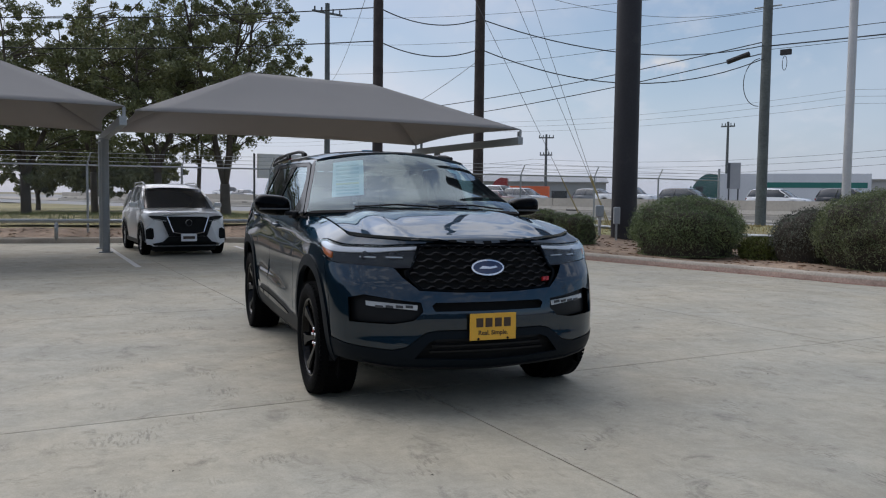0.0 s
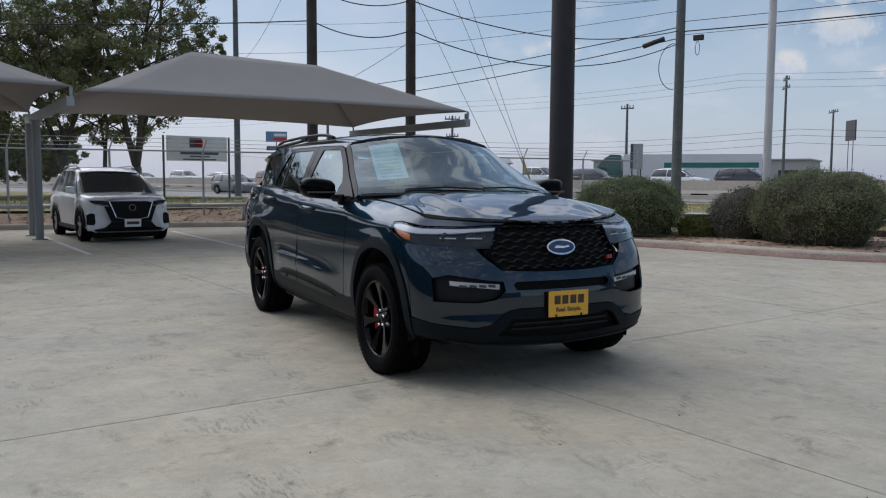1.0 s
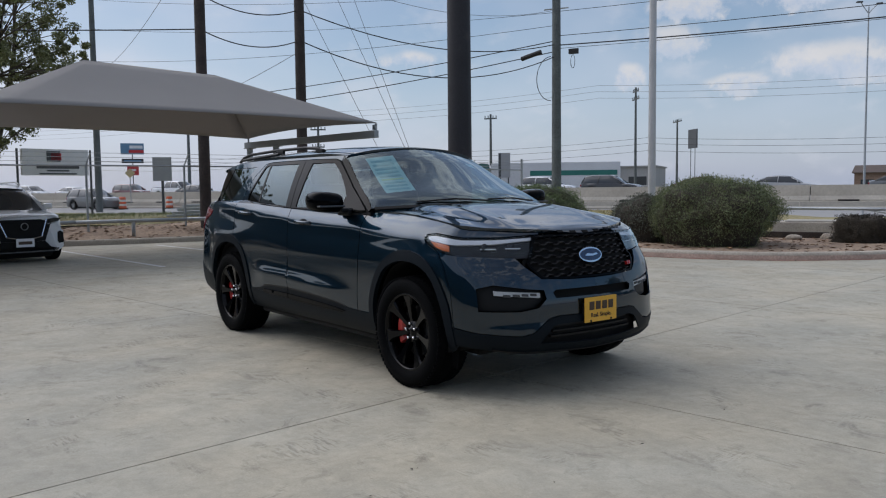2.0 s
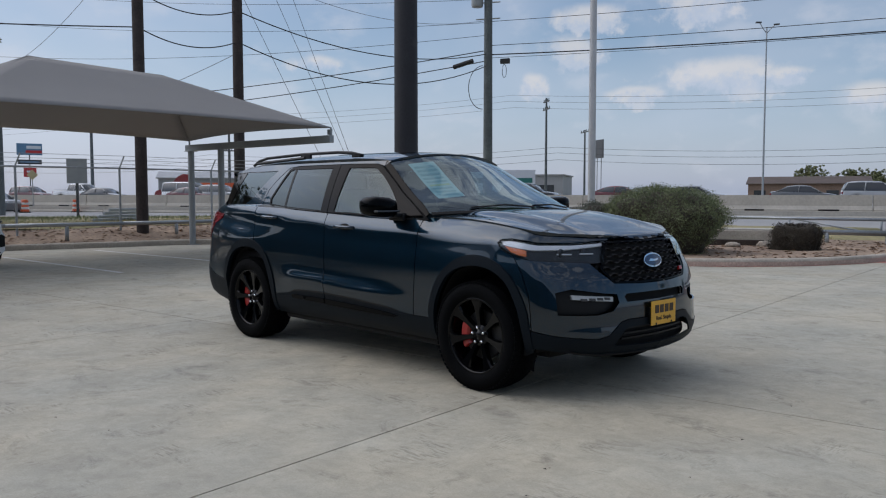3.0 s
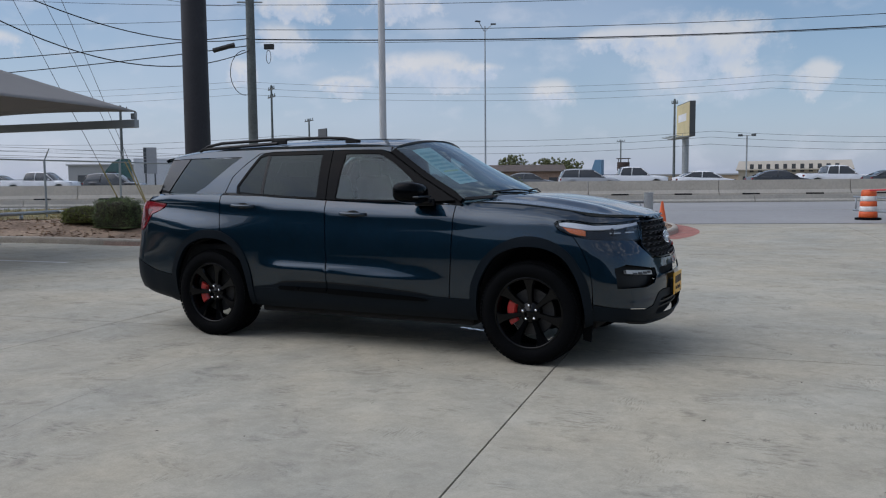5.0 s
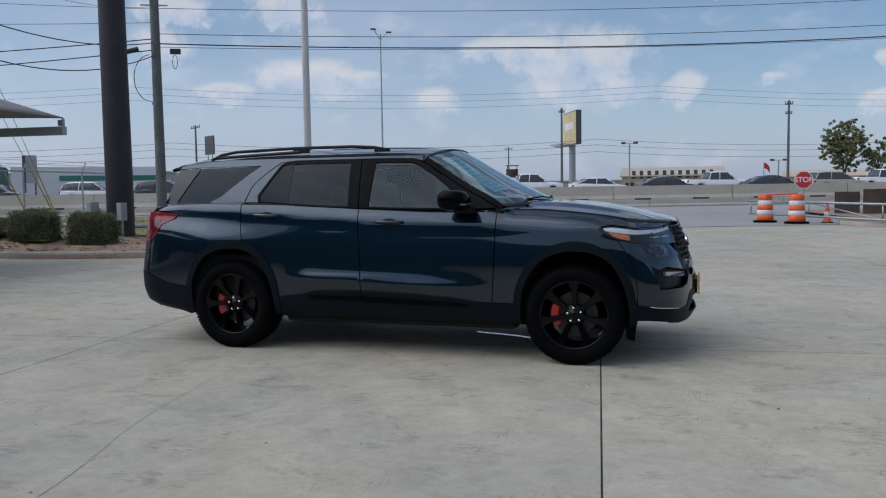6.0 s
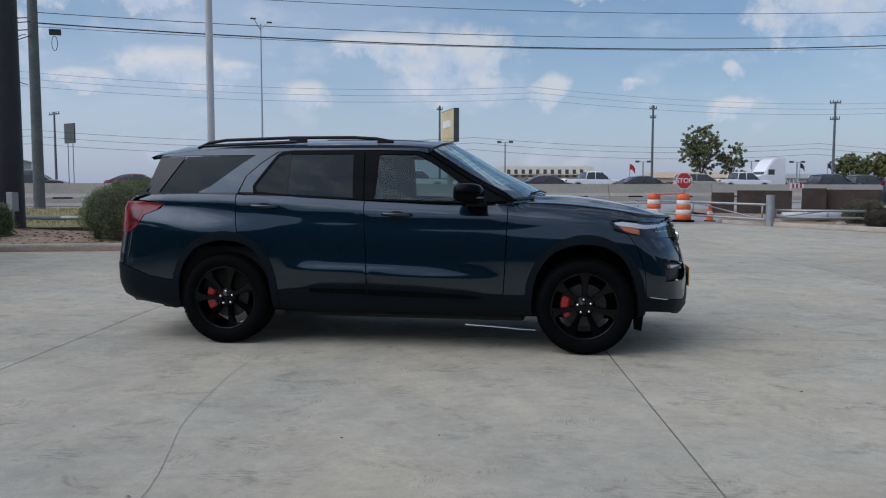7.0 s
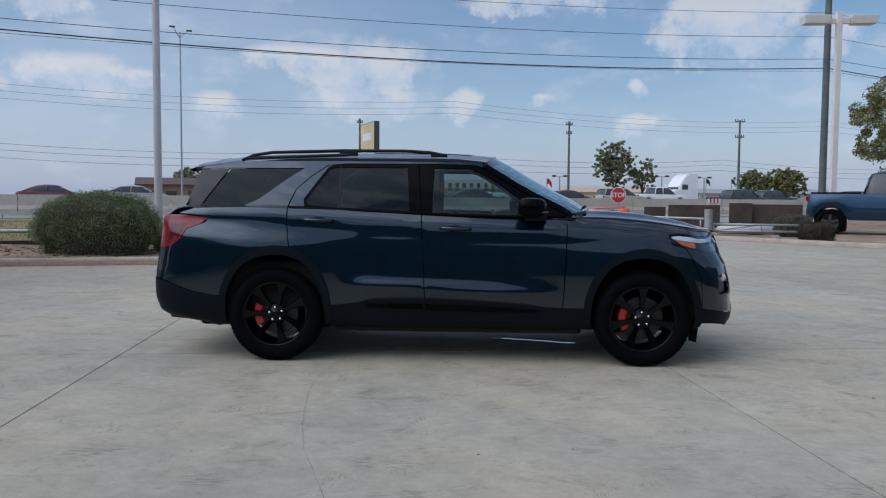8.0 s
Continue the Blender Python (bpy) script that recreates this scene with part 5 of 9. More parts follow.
def oak(x, y, h, low, spread, seed, mat, label, trunk_r=0.2, leaders=3, clumps=240, per=80, leaf_size=0.10, fork=1.9, gap=-0.12, lean=(0.0, 0.0)):
    """A broad oak: a trunk that forks low into leaders, branches out to the clumps, an airy crown with gaps and a ragged outline."""
    rng = random.Random(seed)
    th = thing("tree", label, "tree", "trees")
    mid, half = (h + low) / 2, (h - low) / 2
    cs, rs = [], []
    tries = 0
    while len(cs) < clumps and tries < 20000:
        tries += 1
        d = Vector((rng.gauss(0, 1), rng.gauss(0, 1), rng.gauss(0, 1))).normalized()
        edge = 1 + 0.34 * noise.noise(d * 1.9 + Vector((seed, 0, 0))) + 0.16 * noise.noise(d * 4.5 + Vector((0, seed, 0)))
        rr = edge * rng.random() ** 0.36
        p = Vector((x + lean[0] + d.x * rr * spread, y + lean[1] + d.y * rr * spread, mid + d.z * rr * half * (1.0 if d.z > 0 else 0.92)))
        if noise.noise(p * 0.42 + Vector((seed * 3.1, 0, 0))) < gap or p.z < low - 0.6:
            continue
        cs.append(p)
        rs.append(rng.uniform(0.28, 0.72) * (1.15 - 0.4 * min(1, rr)))
    bm = bmesh.new()
    base, f = Vector((x, y, -0.1)), Vector((x + rng.uniform(-.15, .15), y + rng.uniform(-.15, .15), fork))
    add_tube(bm, [base, base.lerp(f, 0.15), base.lerp(f, 0.55) + Vector((rng.uniform(-.06, .06), rng.uniform(-.06, .06), 0)), f], trunk_r * 1.15, 9, True, trunk_r * 0.92)
    spine = []
    for k in range(leaders):
        az = 6.283 * k / leaders + rng.uniform(-0.5, 0.5)
        out = Vector((math.cos(az), math.sin(az), 0))
        q, pts = f.copy(), [f - Vector((0, 0, 0.12))]
        steep = rng.uniform(0.30, 0.55)
        for i in range(7):
            q = q + out * spread * 0.62 * steep * 0.24 + Vector((lean[0] * 0.1 + rng.uniform(-.22, .22), lean[1] * 0.1 + rng.uniform(-.22, .22), (h * 0.90 - fork) / 7))
            pts.append(q.copy())
        add_tube(bm, pts, trunk_r * 0.66, 7, True, trunk_r * 0.10)
        spine += pts[1:]
    for c in cs[::2]:
        below = [s for s in spine if s.z < c.z - 0.2] or spine[:1]
        s = min(below, key=lambda v: (v - c).length + 0.3 * abs(v.z - c.z))
        m1 = s.lerp(c, 0.5) + Vector((rng.uniform(-.25, .25), rng.uniform(-.25, .25), rng.uniform(0.0, 0.35)))
        r0 = max(0.012, min(trunk_r * 0.30, 0.011 * (c - s).length + 0.01))
        add_tube(bm, [s, m1, c], r0, 4, False, r0 * 0.3)
    part("trunk", bm, M["bark"], th, smooth=True)
    leaf_cloud("crown", [tuple(c) for c in cs], rs, per, leaf_size, mat, th, seed, 0.55, 0.5)
    return th


oak(-37.2, 3.0, 14.6, 2.7, 4.9, 5, M["leaf"], "tall dark green live oak with low forked trunk", 0.27, 3, 265, 150, 0.078, 1.9, -0.10)
oak(-37.4, -0.4, 11.2, 2.5, 4.2, 8, M["leaf"], "tall dark green live oak leaning over the fence", 0.20, 3, 225, 150, 0.078, 2.4, -0.14, (0.0, -0.4))
oak(-44.5, 2.2, 12.5, 2.4, 4.2, 11, M["leaf"], "slender dark green oak behind the fence", 0.13, 2, 215, 140, 0.082, 3.0)
oak(-39.0, -6.6, 11.0, 1.8, 4.2, 12, M["leaf"], "low-hanging dark green oak behind the fence", 0.24, 3, 260, 140, 0.078, 2.2, -0.10)
oak(-46.0, -3.6, 12.6, 5.0, 4.8, 14, M["leaf_yellow"], "oak with yellowing leaves further back", 0.20, 3, 230, 120, 0.085, 2.6, -0.06)
oak(-44.5, -12.5, 14.5, 3.5, 5.2, 23, M["leaf_yellow"], "tall oak with yellowing leaves behind the fence", 0.24, 3, 240, 120, 0.085, 2.4, -0.05)
oak(-57.0, -7.6, 5.8, 1.2, 3.2, 31, M["leaf"], "low far oak beyond the grass", 0.16, 3, 220, 60, 0.15, 1.2, -0.35)
oak(-55.0, -3.9, 5.6, 1.0, 3.2, 33, M["leaf"], "low far oak beside the road", 0.15, 2, 220, 60, 0.15, 1.2, -0.35)
oak(-58.0, -0.8, 5.0, 1.0, 3.0, 35, M["leaf"], "low spreading far oak beside the road", 0.15, 3, 220, 60, 0.15, 1.2, -0.35)
oak(21.4, 30.9, 8.1, 1.9, 3.6, 41, M["leaf_yellow"], "oak with olive and yellow leaves beside the road", 0.17, 3, 460, 100, 0.070, 1.6, -0.30)
oak(28.6, 159.8, 12.8, 3.0, 4.4, 51, M["leaf"], "lone dark tree far across the highway", 0.30, 3, 420, 44, 0.17, 3.0, -0.28)
oak(34.6, 160.6, 9.6, 2.6, 2.9, 53, M["leaf"], "thin airy tree far across the highway", 0.22, 3, 120, 36, 0.19, 2.4, -0.12)
for k, (px, py, hh, rr, mt) in enumerate(((54.5, 153, 6.9, 3.6, "leaf"), (59.8, 152, 7.4, 4.0, "leaf_yellow"), (-76.5, 209, 9.0, 5.0, "leaf"), (-67, 213, 7.9, 5.0, "leaf"), (-62, 214, 7.6, 4.6, "leaf"))):
    oak(px, py, hh, 1.6, rr, 60 + k, M[mt], "round far tree beyond the highway", 0.25, 3, 320, 36, 0.20, 1.4, -0.35)


def bush(name, x, y, rx, ry, h, seed, mat, label, n=15000, size=0.030, boxy=2.4, skirt=0.0, core="twig"):
    """A clipped shrub: solid dark brown core that blocks the view through, under a shell of many small leaves with an
    uneven outline.
    """
    th = thing(name, label, "bush", "shrubs in the bed")
    rng = np.random.default_rng(seed)
    z0 = verge_z(x, y) - 0.02 if x < 2 else 0.08

    def shape(dx, dy, dz):
        p = boxy
        k = (abs(dx) ** p + abs(dy) ** p + abs(dz) ** p) ** (-1 / p)
        w = 1 + 0.17 * noise.noise(Vector((dx * 2.2 + seed, dy * 2.2, dz * 2.2))) + 0.09 * noise.noise(Vector((dx * 6, dy * 6 + seed, dz * 6)))
        return k * w
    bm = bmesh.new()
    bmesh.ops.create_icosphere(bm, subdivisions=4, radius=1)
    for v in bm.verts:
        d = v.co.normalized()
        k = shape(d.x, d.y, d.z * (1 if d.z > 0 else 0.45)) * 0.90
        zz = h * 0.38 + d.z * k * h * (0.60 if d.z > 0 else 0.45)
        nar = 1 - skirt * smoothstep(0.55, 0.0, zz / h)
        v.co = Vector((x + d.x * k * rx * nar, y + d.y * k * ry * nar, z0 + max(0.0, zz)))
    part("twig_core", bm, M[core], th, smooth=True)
    d = rng.normal(size=(n, 3))
    d /= np.linalg.norm(d, axis=1)[:, None]
    P = np.empty((n, 3))
    for i in range(n):
        k = shape(d[i, 0], d[i, 1], d[i, 2] * (1 if d[i, 2] > 0 else 0.45)) * (0.86 + 0.17 * rng.random() + (0.07 if rng.random() < 0.08 else 0))
        zz = h * 0.38 + d[i, 2] * k * h * (0.60 if d[i, 2] > 0 else 0.45)
        nar = 1 - skirt * smoothstep(0.55, 0.0, zz / h)
        P[i] = (x + d[i, 0] * k * rx * nar, y + d[i, 1] * k * ry * nar, z0 + max(0.02, zz))
    if skirt:
        keep = rng.random(n) < np.clip((P[:, 2] - z0) / h * 2.2, 0.18, 1)
        P = P[keep]
    n = len(P)
    a = rng.normal(size=(n, 3)) * 0.8 + d[:n] * 0.7 + np.array([0, 0, 0.5])
    a /= np.linalg.norm(a, axis=1)[:, None]
    b = np.cross(a, rng.normal(size=(n, 3)))
    b /= np.linalg.norm(b, axis=1)[:, None]
    s = size * rng.uniform(0.6, 1.5, n)[:, None]
    quad = np.stack([P - a * s, P + b * s * 0.30, P + a * s * 1.3, P - b * s * 0.30], axis=1).reshape(-1, 3)
    me = bpy.data.meshes.new("foliage")
    me.from_pydata(quad.tolist(), [], np.arange(4 * n).reshape(-1, 4).tolist())
    me.materials.append(mat)
    ob = new("foliage", me)
    ob.parent = th
    return th


bush("bush", -7.95, 9.62, 1.28, 1.12, 1.30, 3, M["bush"], "large rounded dark green clipped bush", 60000, 0.019, 2.3, 0.08)
bush("bush", -4.05, 11.15, 1.40, 1.15, 1.50, 7, M["bush_olive"], "large rounded green bush with bare woody underside", 60000, 0.019, 2.3, 0.26)
bush("bush", -5.75, 11.05, 0.78, 0.80, 1.12, 9, M["bush_grey"], "grey-green sage bush beside a larger bush", 12000, 0.022, 2.2, 0.15)
bush("bush", -6.62, 10.55, 0.42, 0.40, 0.50, 13, M["bush_lime"], "low yellow-green shrub in the bed", 7000, 0.030, 2.1)
bush("hedge", -11.15, 8.65, 0.52, 0.42, 0.74, 15, M["bush"], "small box-clipped dark hedge beside the sign pole", 9000, 0.022, 5.0)
bush("hedge", -12.75, 8.55, 0.55, 0.42, 0.74, 16, M["bush"], "small box-clipped dark hedge by the kerb", 9000, 0.022, 5.0)
bush("bush", -13.9, 8.6, 0.70, 0.45, 0.42, 18, M["bush_lime"], "low spreading green shrub by the kerb", 6000, 0.026, 2.2)
bush("hedge", -2.10, 13.75, 0.50, 0.42, 0.62, 19, M["twig"], "dry brown box-clipped shrub", 9000, 0.018, 5.0)
bush("bush", 11.05, 20.75, 0.60, 0.5, 0.78, 21, M["bush_dry"], "small olive green clipped shrub on the verge", 12000, 0.022, 3.0)
bush("hedge", 10.72, 18.05, 0.50, 0.38, 0.60, 22, M["twig"], "dry brown box-clipped shrub on the verge", 9000, 0.018, 5.0)

# ---- the parked SUV: skin panels laid on smooth surfaces ----


def densify(poly, step):
    out = []
    for i in range(len(poly)):
        a, b = poly[i], poly[(i + 1) % len(poly)]
        n = max(1, int(math.ceil(math.hypot(b[0] - a[0], b[1] - a[1]) / step)))
        out += [(a[0] + (b[0] - a[0]) * k / n, a[1] + (b[1] - a[1]) * k / n) for k in range(n)]
    return out


def skin(name, outline, surf, mat, parent, label="", holes=(), step=0.05, thick=0.012, lift=0.0, mirror=False, hole_rims=True):
    """A sheet panel with that outline on a surface, with a turned-in rim. mirror: on the car's other side."""
    loops = [densify(outline, step)] + [densify(h, step) for h in holes]
    pts, edges = [], []
    for lp in loops:
        o = len(pts)
        pts += [Vector(p) for p in lp]
        edges += [(o + i, o + (i + 1) % len(lp)) for i in range(len(lp))]
    b = np.array([(p.x, p.y) for p in pts])
    x0, y0, x1, y1 = b[:, 0].min(), b[:, 1].min(), b[:, 0].max(), b[:, 1].max()
    for i in range(int((x1 - x0) / step) + 1):
        for j in range(int((y1 - y0) / step) + 1):
            x, y = x0 + (i + 0.5) * step, y0 + (j + 0.5) * step
            if inside(loops[0], x, y) and not any(inside(h, x, y) for h in loops[1:]) and np.hypot(b[:, 0] - x, b[:, 1] - y).min() > step * 0.45:
                pts.append(Vector((x, y)))
    cv, _, cf, _, _, _ = delaunay_2d_cdt(pts, edges, [], 0, 1e-6)
    tris = []
    for f in cf:
        cx, cy = sum(cv[i].x for i in f) / len(f), sum(cv[i].y for i in f) / len(f)
        if inside(loops[0], cx, cy) and not any(inside(h, cx, cy) for h in loops[1:]):
            tris.append(list(f))
    e = 0.004

    def at(x, y):
        return Vector(surf(x, y))

    def nrm(x, y):
        n = (at(x + e, y) - at(x - e, y)).cross(at(x, y + e) - at(x, y - e))
        return n.normalized() if n.length > 1e-12 else Vector((0, 0, 1))
    centre = Vector((0, 0, 0.75))
    P, N = [at(v.x, v.y) for v in cv], [nrm(v.x, v.y) for v in cv]
    if sum((p - centre).dot(n) for p, n in zip(P, N)) < 0:
        N = [-n for n in N]
    P = [p + n * lift for p, n in zip(P, N)]
    faces = []
    for f in tris:
        g = (P[f[1]] - P[f[0]]).cross(P[f[2]] - P[f[0]])
        faces.append(f if g.dot(N[f[0]]) > 0 else f[::-1])
    V, VN = list(P), list(N)
    for k, lp in enumerate(loops):
        if k and not hole_rims:
            continue
        top = []
        for p in lp:
            q, n = at(*p), nrm(*p)
            if sum((pp - centre).dot(nn) for pp, nn in zip([q], [n])) < 0 and n.dot(N[0]) < 0:
                n = -n
            if min((n.dot(N[i]) for i in range(0, len(N), max(1, len(N) // 6)))) < -0.5:
                n = -n
            top.append((q + n * lift, n))
        for i in range(len(top)):
            (a, na), (c, nc) = top[i], top[(i + 1) % len(top)]
            o = len(V)
            quad = [a, c, c - nc * thick, a - na * thick]
            fn = (quad[1] - quad[0]).cross(quad[3] - quad[0])
            fn = fn.normalized() if fn.length > 1e-12 else na
            V += quad
            VN += [fn] * 4
            faces.append([o, o + 1, o + 2, o + 3])
    if mirror:
        V = [Vector((v.x, -v.y, v.z)) for v in V]
        VN = [Vector((v.x, -v.y, v.z)) for v in VN]
        faces = [f[::-1] for f in faces]
    return mesh_ob(name, V, faces, mat, parent, label, VN)


# plan outline of the body at crease height, from the middle of the tail round the flank to the middle of the nose
PLAN = [(-2.66, 0.0), (-2.65, 0.30), (-2.635, 0.52), (-2.60, 0.70), (-2.54, 0.815), (-2.42, 0.895), (-2.20, 0.945), (-1.90, 0.975), (-1.4, 0.984), (0.0, 0.984),
        (0.8, 0.984), (1.3, 0.984), (1.6, 0.984), (1.82, 0.973), (1.98, 0.950), (2.10, 0.895), (2.195, 0.805), (2.275, 0.66), (2.335, 0.46), (2.372, 0.22), (2.385, 0.0)]
_pl = [Vector((a, b)) for a, b in PLAN]
_q = [0.0]
for _a, _b in zip(_pl, _pl[1:]):
    _q.append(_q[-1] + (_b - _a).length)
_zero = _q[9]
_q = [v - _zero for v in _q]


def _hermite(xs, ys):
    """A smooth spline with a continuous slope."""
    xs, ys = np.array(xs, float), np.array(ys, float)
    m = np.gradient(ys, xs)

    def f(x):
        i = int(min(max(np.searchsorted(xs, x) - 1, 0), len(xs) - 2))
        h = xs[i + 1] - xs[i]
        t = (x - xs[i]) / h
        return float(ys[i] * (1 + 2 * t) * (1 - t) ** 2 + h * m[i] * t * (1 - t) ** 2 + ys[i + 1] * t * t * (3 - 2 * t) + h * m[i + 1] * t * t * (t - 1))
    return f


plan_x, plan_y = _hermite(_q, [p[0] for p in PLAN]), _hermite(_q, [p[1] for p in PLAN])
Q_END, Q_TAIL = _q[-1], _q[0]
_qs = np.linspace(Q_TAIL, Q_END, 1200)
_xs, _ys = np.array([plan_x(v) for v in _qs]), np.array([plan_y(v) for v in _qs])


def q_of_x(x):
    return float(np.interp(x, _xs, _qs))


def q_of_y(y):
    """The unrolled place on the nose at the half-width y."""
    m = _qs > 1.0
    return float(np.interp(-y, -_ys[m], _qs[m]))


crease_z = _hermite([-2.7, -2.3, -1.36, -0.97, -0.2, 0.9, 1.3, 1.7, 2.05, 2.5], [1.215, 1.21, 1.172, 1.146, 1.09, 1.053, 1.045, 1.02, 0.985, 0.96])
flank_w = pchip([0.20, 0.26, 0.30, 0.36, 0.45, 0.52, 0.60, 0.70, 0.80, 0.88, 0.94, 1.00, 1.05, 1.075, 1.12, 1.15, 1.18, 1.22, 1.28, 1.4],
                [0.80, 0.86, 0.905, 0.945, 0.9665, 0.9715, 0.9745, 0.9755, 0.9750, 0.9735, 0.9705, 0.9655, 0.9605, 0.9590, 0.9575, 0.950, 0.936, 0.914, 0.882, 0.82])
fender_top = _hermite([0.6, 0.95, 1.3, 1.6, 1.9, 2.05, 2.2, 2.45], [1.215, 1.205, 1.195, 1.168, 1.125, 1.098, 1.07, 1.06])
fender_fall = pchip([-0.1, 0.0, 0.015, 0.04, 0.08, 0.13, 0.3], [0.85, 0.905, 0.938, 0.968, 0.990, 1.0, 1.0])
nose_off = _hermite([0.2, 0.27, 0.33, 0.42, 0.52, 0.62, 0.72, 0.82, 0.92, 1.0, 1.06, 1.12, 1.2], [-0.14, -0.055, 0.004, 0.024, 0.014, 0.012, -0.008, -0.035, -0.062, -0.088, -0.115, -0.16, -0.26])
tail_off = _hermite([0.2, 0.29, 0.36, 0.45, 0.6, 0.72, 0.82, 0.92, 1.05, 1.17, 1.21, 1.26, 1.31, 1.5], [0.40, 0.25, 0.05, -0.01, -0.03, -0.025, -0.005, 0.012, 0.03, 0.035, 0.06, 0.14, 0.21, 0.33])


def body(q, z):
    """The flank, nose and tail: q is the way along the plan outline, z the height."""
    q = min(max(q, Q_TAIL), Q_END)
    px, py = plan_x(q), plan_y(q)
    shift = (crease_z(px) - 1.10) * smoothstep(0.74, 1.0, z)
    w = flank_w(z - shift)
    w += 0.030 * smoothstep(1.12, 0.93, z) * smoothstep(0.40, 0.58, z) * (math.exp(-((px + 1.66) / 0.46) ** 2) + 0.5 * math.exp(-((px - 1.45) / 0.40) ** 2))   # haunches over the arches
    d = z - (0.645 - 0.038 * (px + 0.85))              # spear-shaped ridge along the lower doors
    w += 0.022 * smoothstep(-1.02, -0.70, px) * smoothstep(0.98, 0.20, px) * math.exp(-(d / (0.055 if d > 0 else 0.11)) ** 2)
    w *= 1 - 0.035 * smoothstep(-1.35, -2.25, px) * smoothstep(1.02, 1.19, z)
    k = smoothstep(0.80, 1.10, px)
    if k:
        w *= 1 + k * (fender_fall(fender_top(px) - z) - 1)
    x = px - 0.035 * smoothstep(0.22, 0.60, py) * smoothstep(0.80, 0.95, z) * smoothstep(1.9, 2.15, px) + nose_off(z) * smoothstep(1.75, 2.26, px) + tail_off(z) * smoothstep(-1.95, -2.45, px)
    return (x, -py * w / 0.984, z)


roof_edge_z = _hermite([-2.4, -2.25, -1.9, -1.2, -0.4, 0.1, 0.3, 0.5], [1.585, 1.612, 1.652, 1.682, 1.690, 1.680, 1.655, 1.60])
roof_mid_z = _hermite([-2.4, -2.25, -1.9, -1.2, -0.5, 0.0, 0.3, 0.5], [1.655, 1.688, 1.735, 1.762, 1.768, 1.755, 1.727, 1.69])
belt_y = _hermite([-2.6, -2.4, -2.2, -1.8, -1.4, -1.0, 0.0, 0.5, 0.9, 1.1], [0.69, 0.735, 0.775, 0.835, 0.880, 0.908, 0.917, 0.914, 0.889, 0.86])
cant_y = _hermite([-2.6, -2.4, -2.2, -1.8, -1.3, -0.9, -0.4, 0.0, 0.25, 0.9, 1.2], [0.57, 0.61, 0.645, 0.695, 0.735, 0.740, 0.730, 0.700, 0.655, 0.48, 0.42])


def house(x, z):
    """The side of the greenhouse."""
    t = (z - 1.24) / 0.42
    t2 = max(t, -0.3)
    return (x, -(belt_y(x) + (cant_y(x) - belt_y(x)) * (0.72 * t2 + 0.28 * t2 * abs(t2))), z)


PILLAR = _hermite([0, 0.18, 0.42, 0.66, 0.85, 1.0], [0.95, 0.862, 0.668, 0.480, 0.316, 0.200])       # windscreen's edge: x
PILLAR_Z = _hermite([0, 0.18, 0.42, 0.66, 0.85, 1.0], [1.238, 1.298, 1.396, 1.502, 1.604, 1.668])


def screen(u, v):
    """The windscreen: u across from -1 to 1, v up."""
    xe, ze = PILLAR(v), PILLAR_Z(v)
    ye = -house(xe, ze)[1]
    b = 1 - u * u
    return (xe + (0.22 - 0.10 * v) * b, u * ye, ze + (0.022 + 0.036 * v) * b)


def roof(x, u):
    """The roof: x along, u across from -1 to 1."""
    xr = x + 0.085 * (1 - u * u) * smoothstep(-0.6, 0.235, x)
    ze, zm = roof_edge_z(x), roof_mid_z(x)
    ye = -house(x, min(ze, 1.668))[1]
    return (xr, u * ye, ze + (zm - ze) * (1 - abs(u) ** 2.6))


hood_mid = _hermite([0.8, 1.0, 1.12, 1.34, 1.56, 1.835, 2.055, 2.15, 2.21, 2.25, 2.285, 2.32], [1.262, 1.264, 1.266, 1.262, 1.241, 1.194, 1.146, 1.126, 1.110, 1.094, 1.062, 1.02])


def bonnet(x, y):
    """The bonnet's height over the plan, with two raised creases."""
    xa = x + (0.025 + 0.035 * smoothstep(0.22, 0.60, abs(y))) * smoothstep(1.85, 2.15, x)
    ze, zm = fender_top(xa) + 0.002, hood_mid(xa)
    a = abs(y) / 0.86
    ridge = 0.011 * math.exp(-((abs(y) - 0.50) / 0.075) ** 2) * smoothstep(2.2, 1.9, x)
    dip = -0.008 * math.exp(-((abs(y) - 0.66) / 0.07) ** 2) * smoothstep(2.2, 1.9, x)
    return (x, y, ze + (zm - ze) * (1 - a ** 2.4) + ridge + dip)


def arch(cx, pts):
    return [(cx + dx, z) for dx, z in pts]


ARCH_OUT = [(-0.475, 0.33), (-0.475, 0.45), (-0.455, 0.60), (-0.36, 0.785), (-0.19, 0.915), (0.0, 0.962), (0.19, 0.925), (0.345, 0.81), (0.44, 0.63), (0.468, 0.45), (0.472, 0.33)]
ARCH_IN = [(-0.425, 0.30), (-0.42, 0.45), (-0.385, 0.62), (-0.28, 0.785), (-0.15, 0.86), (0.0, 0.885), (0.16, 0.862), (0.29, 0.78), (0.375, 0.62), (0.41, 0.45), (0.415, 0.30)]
AX_F, AX_R, HUB_Z = 1.5125, -1.5125, 0.388


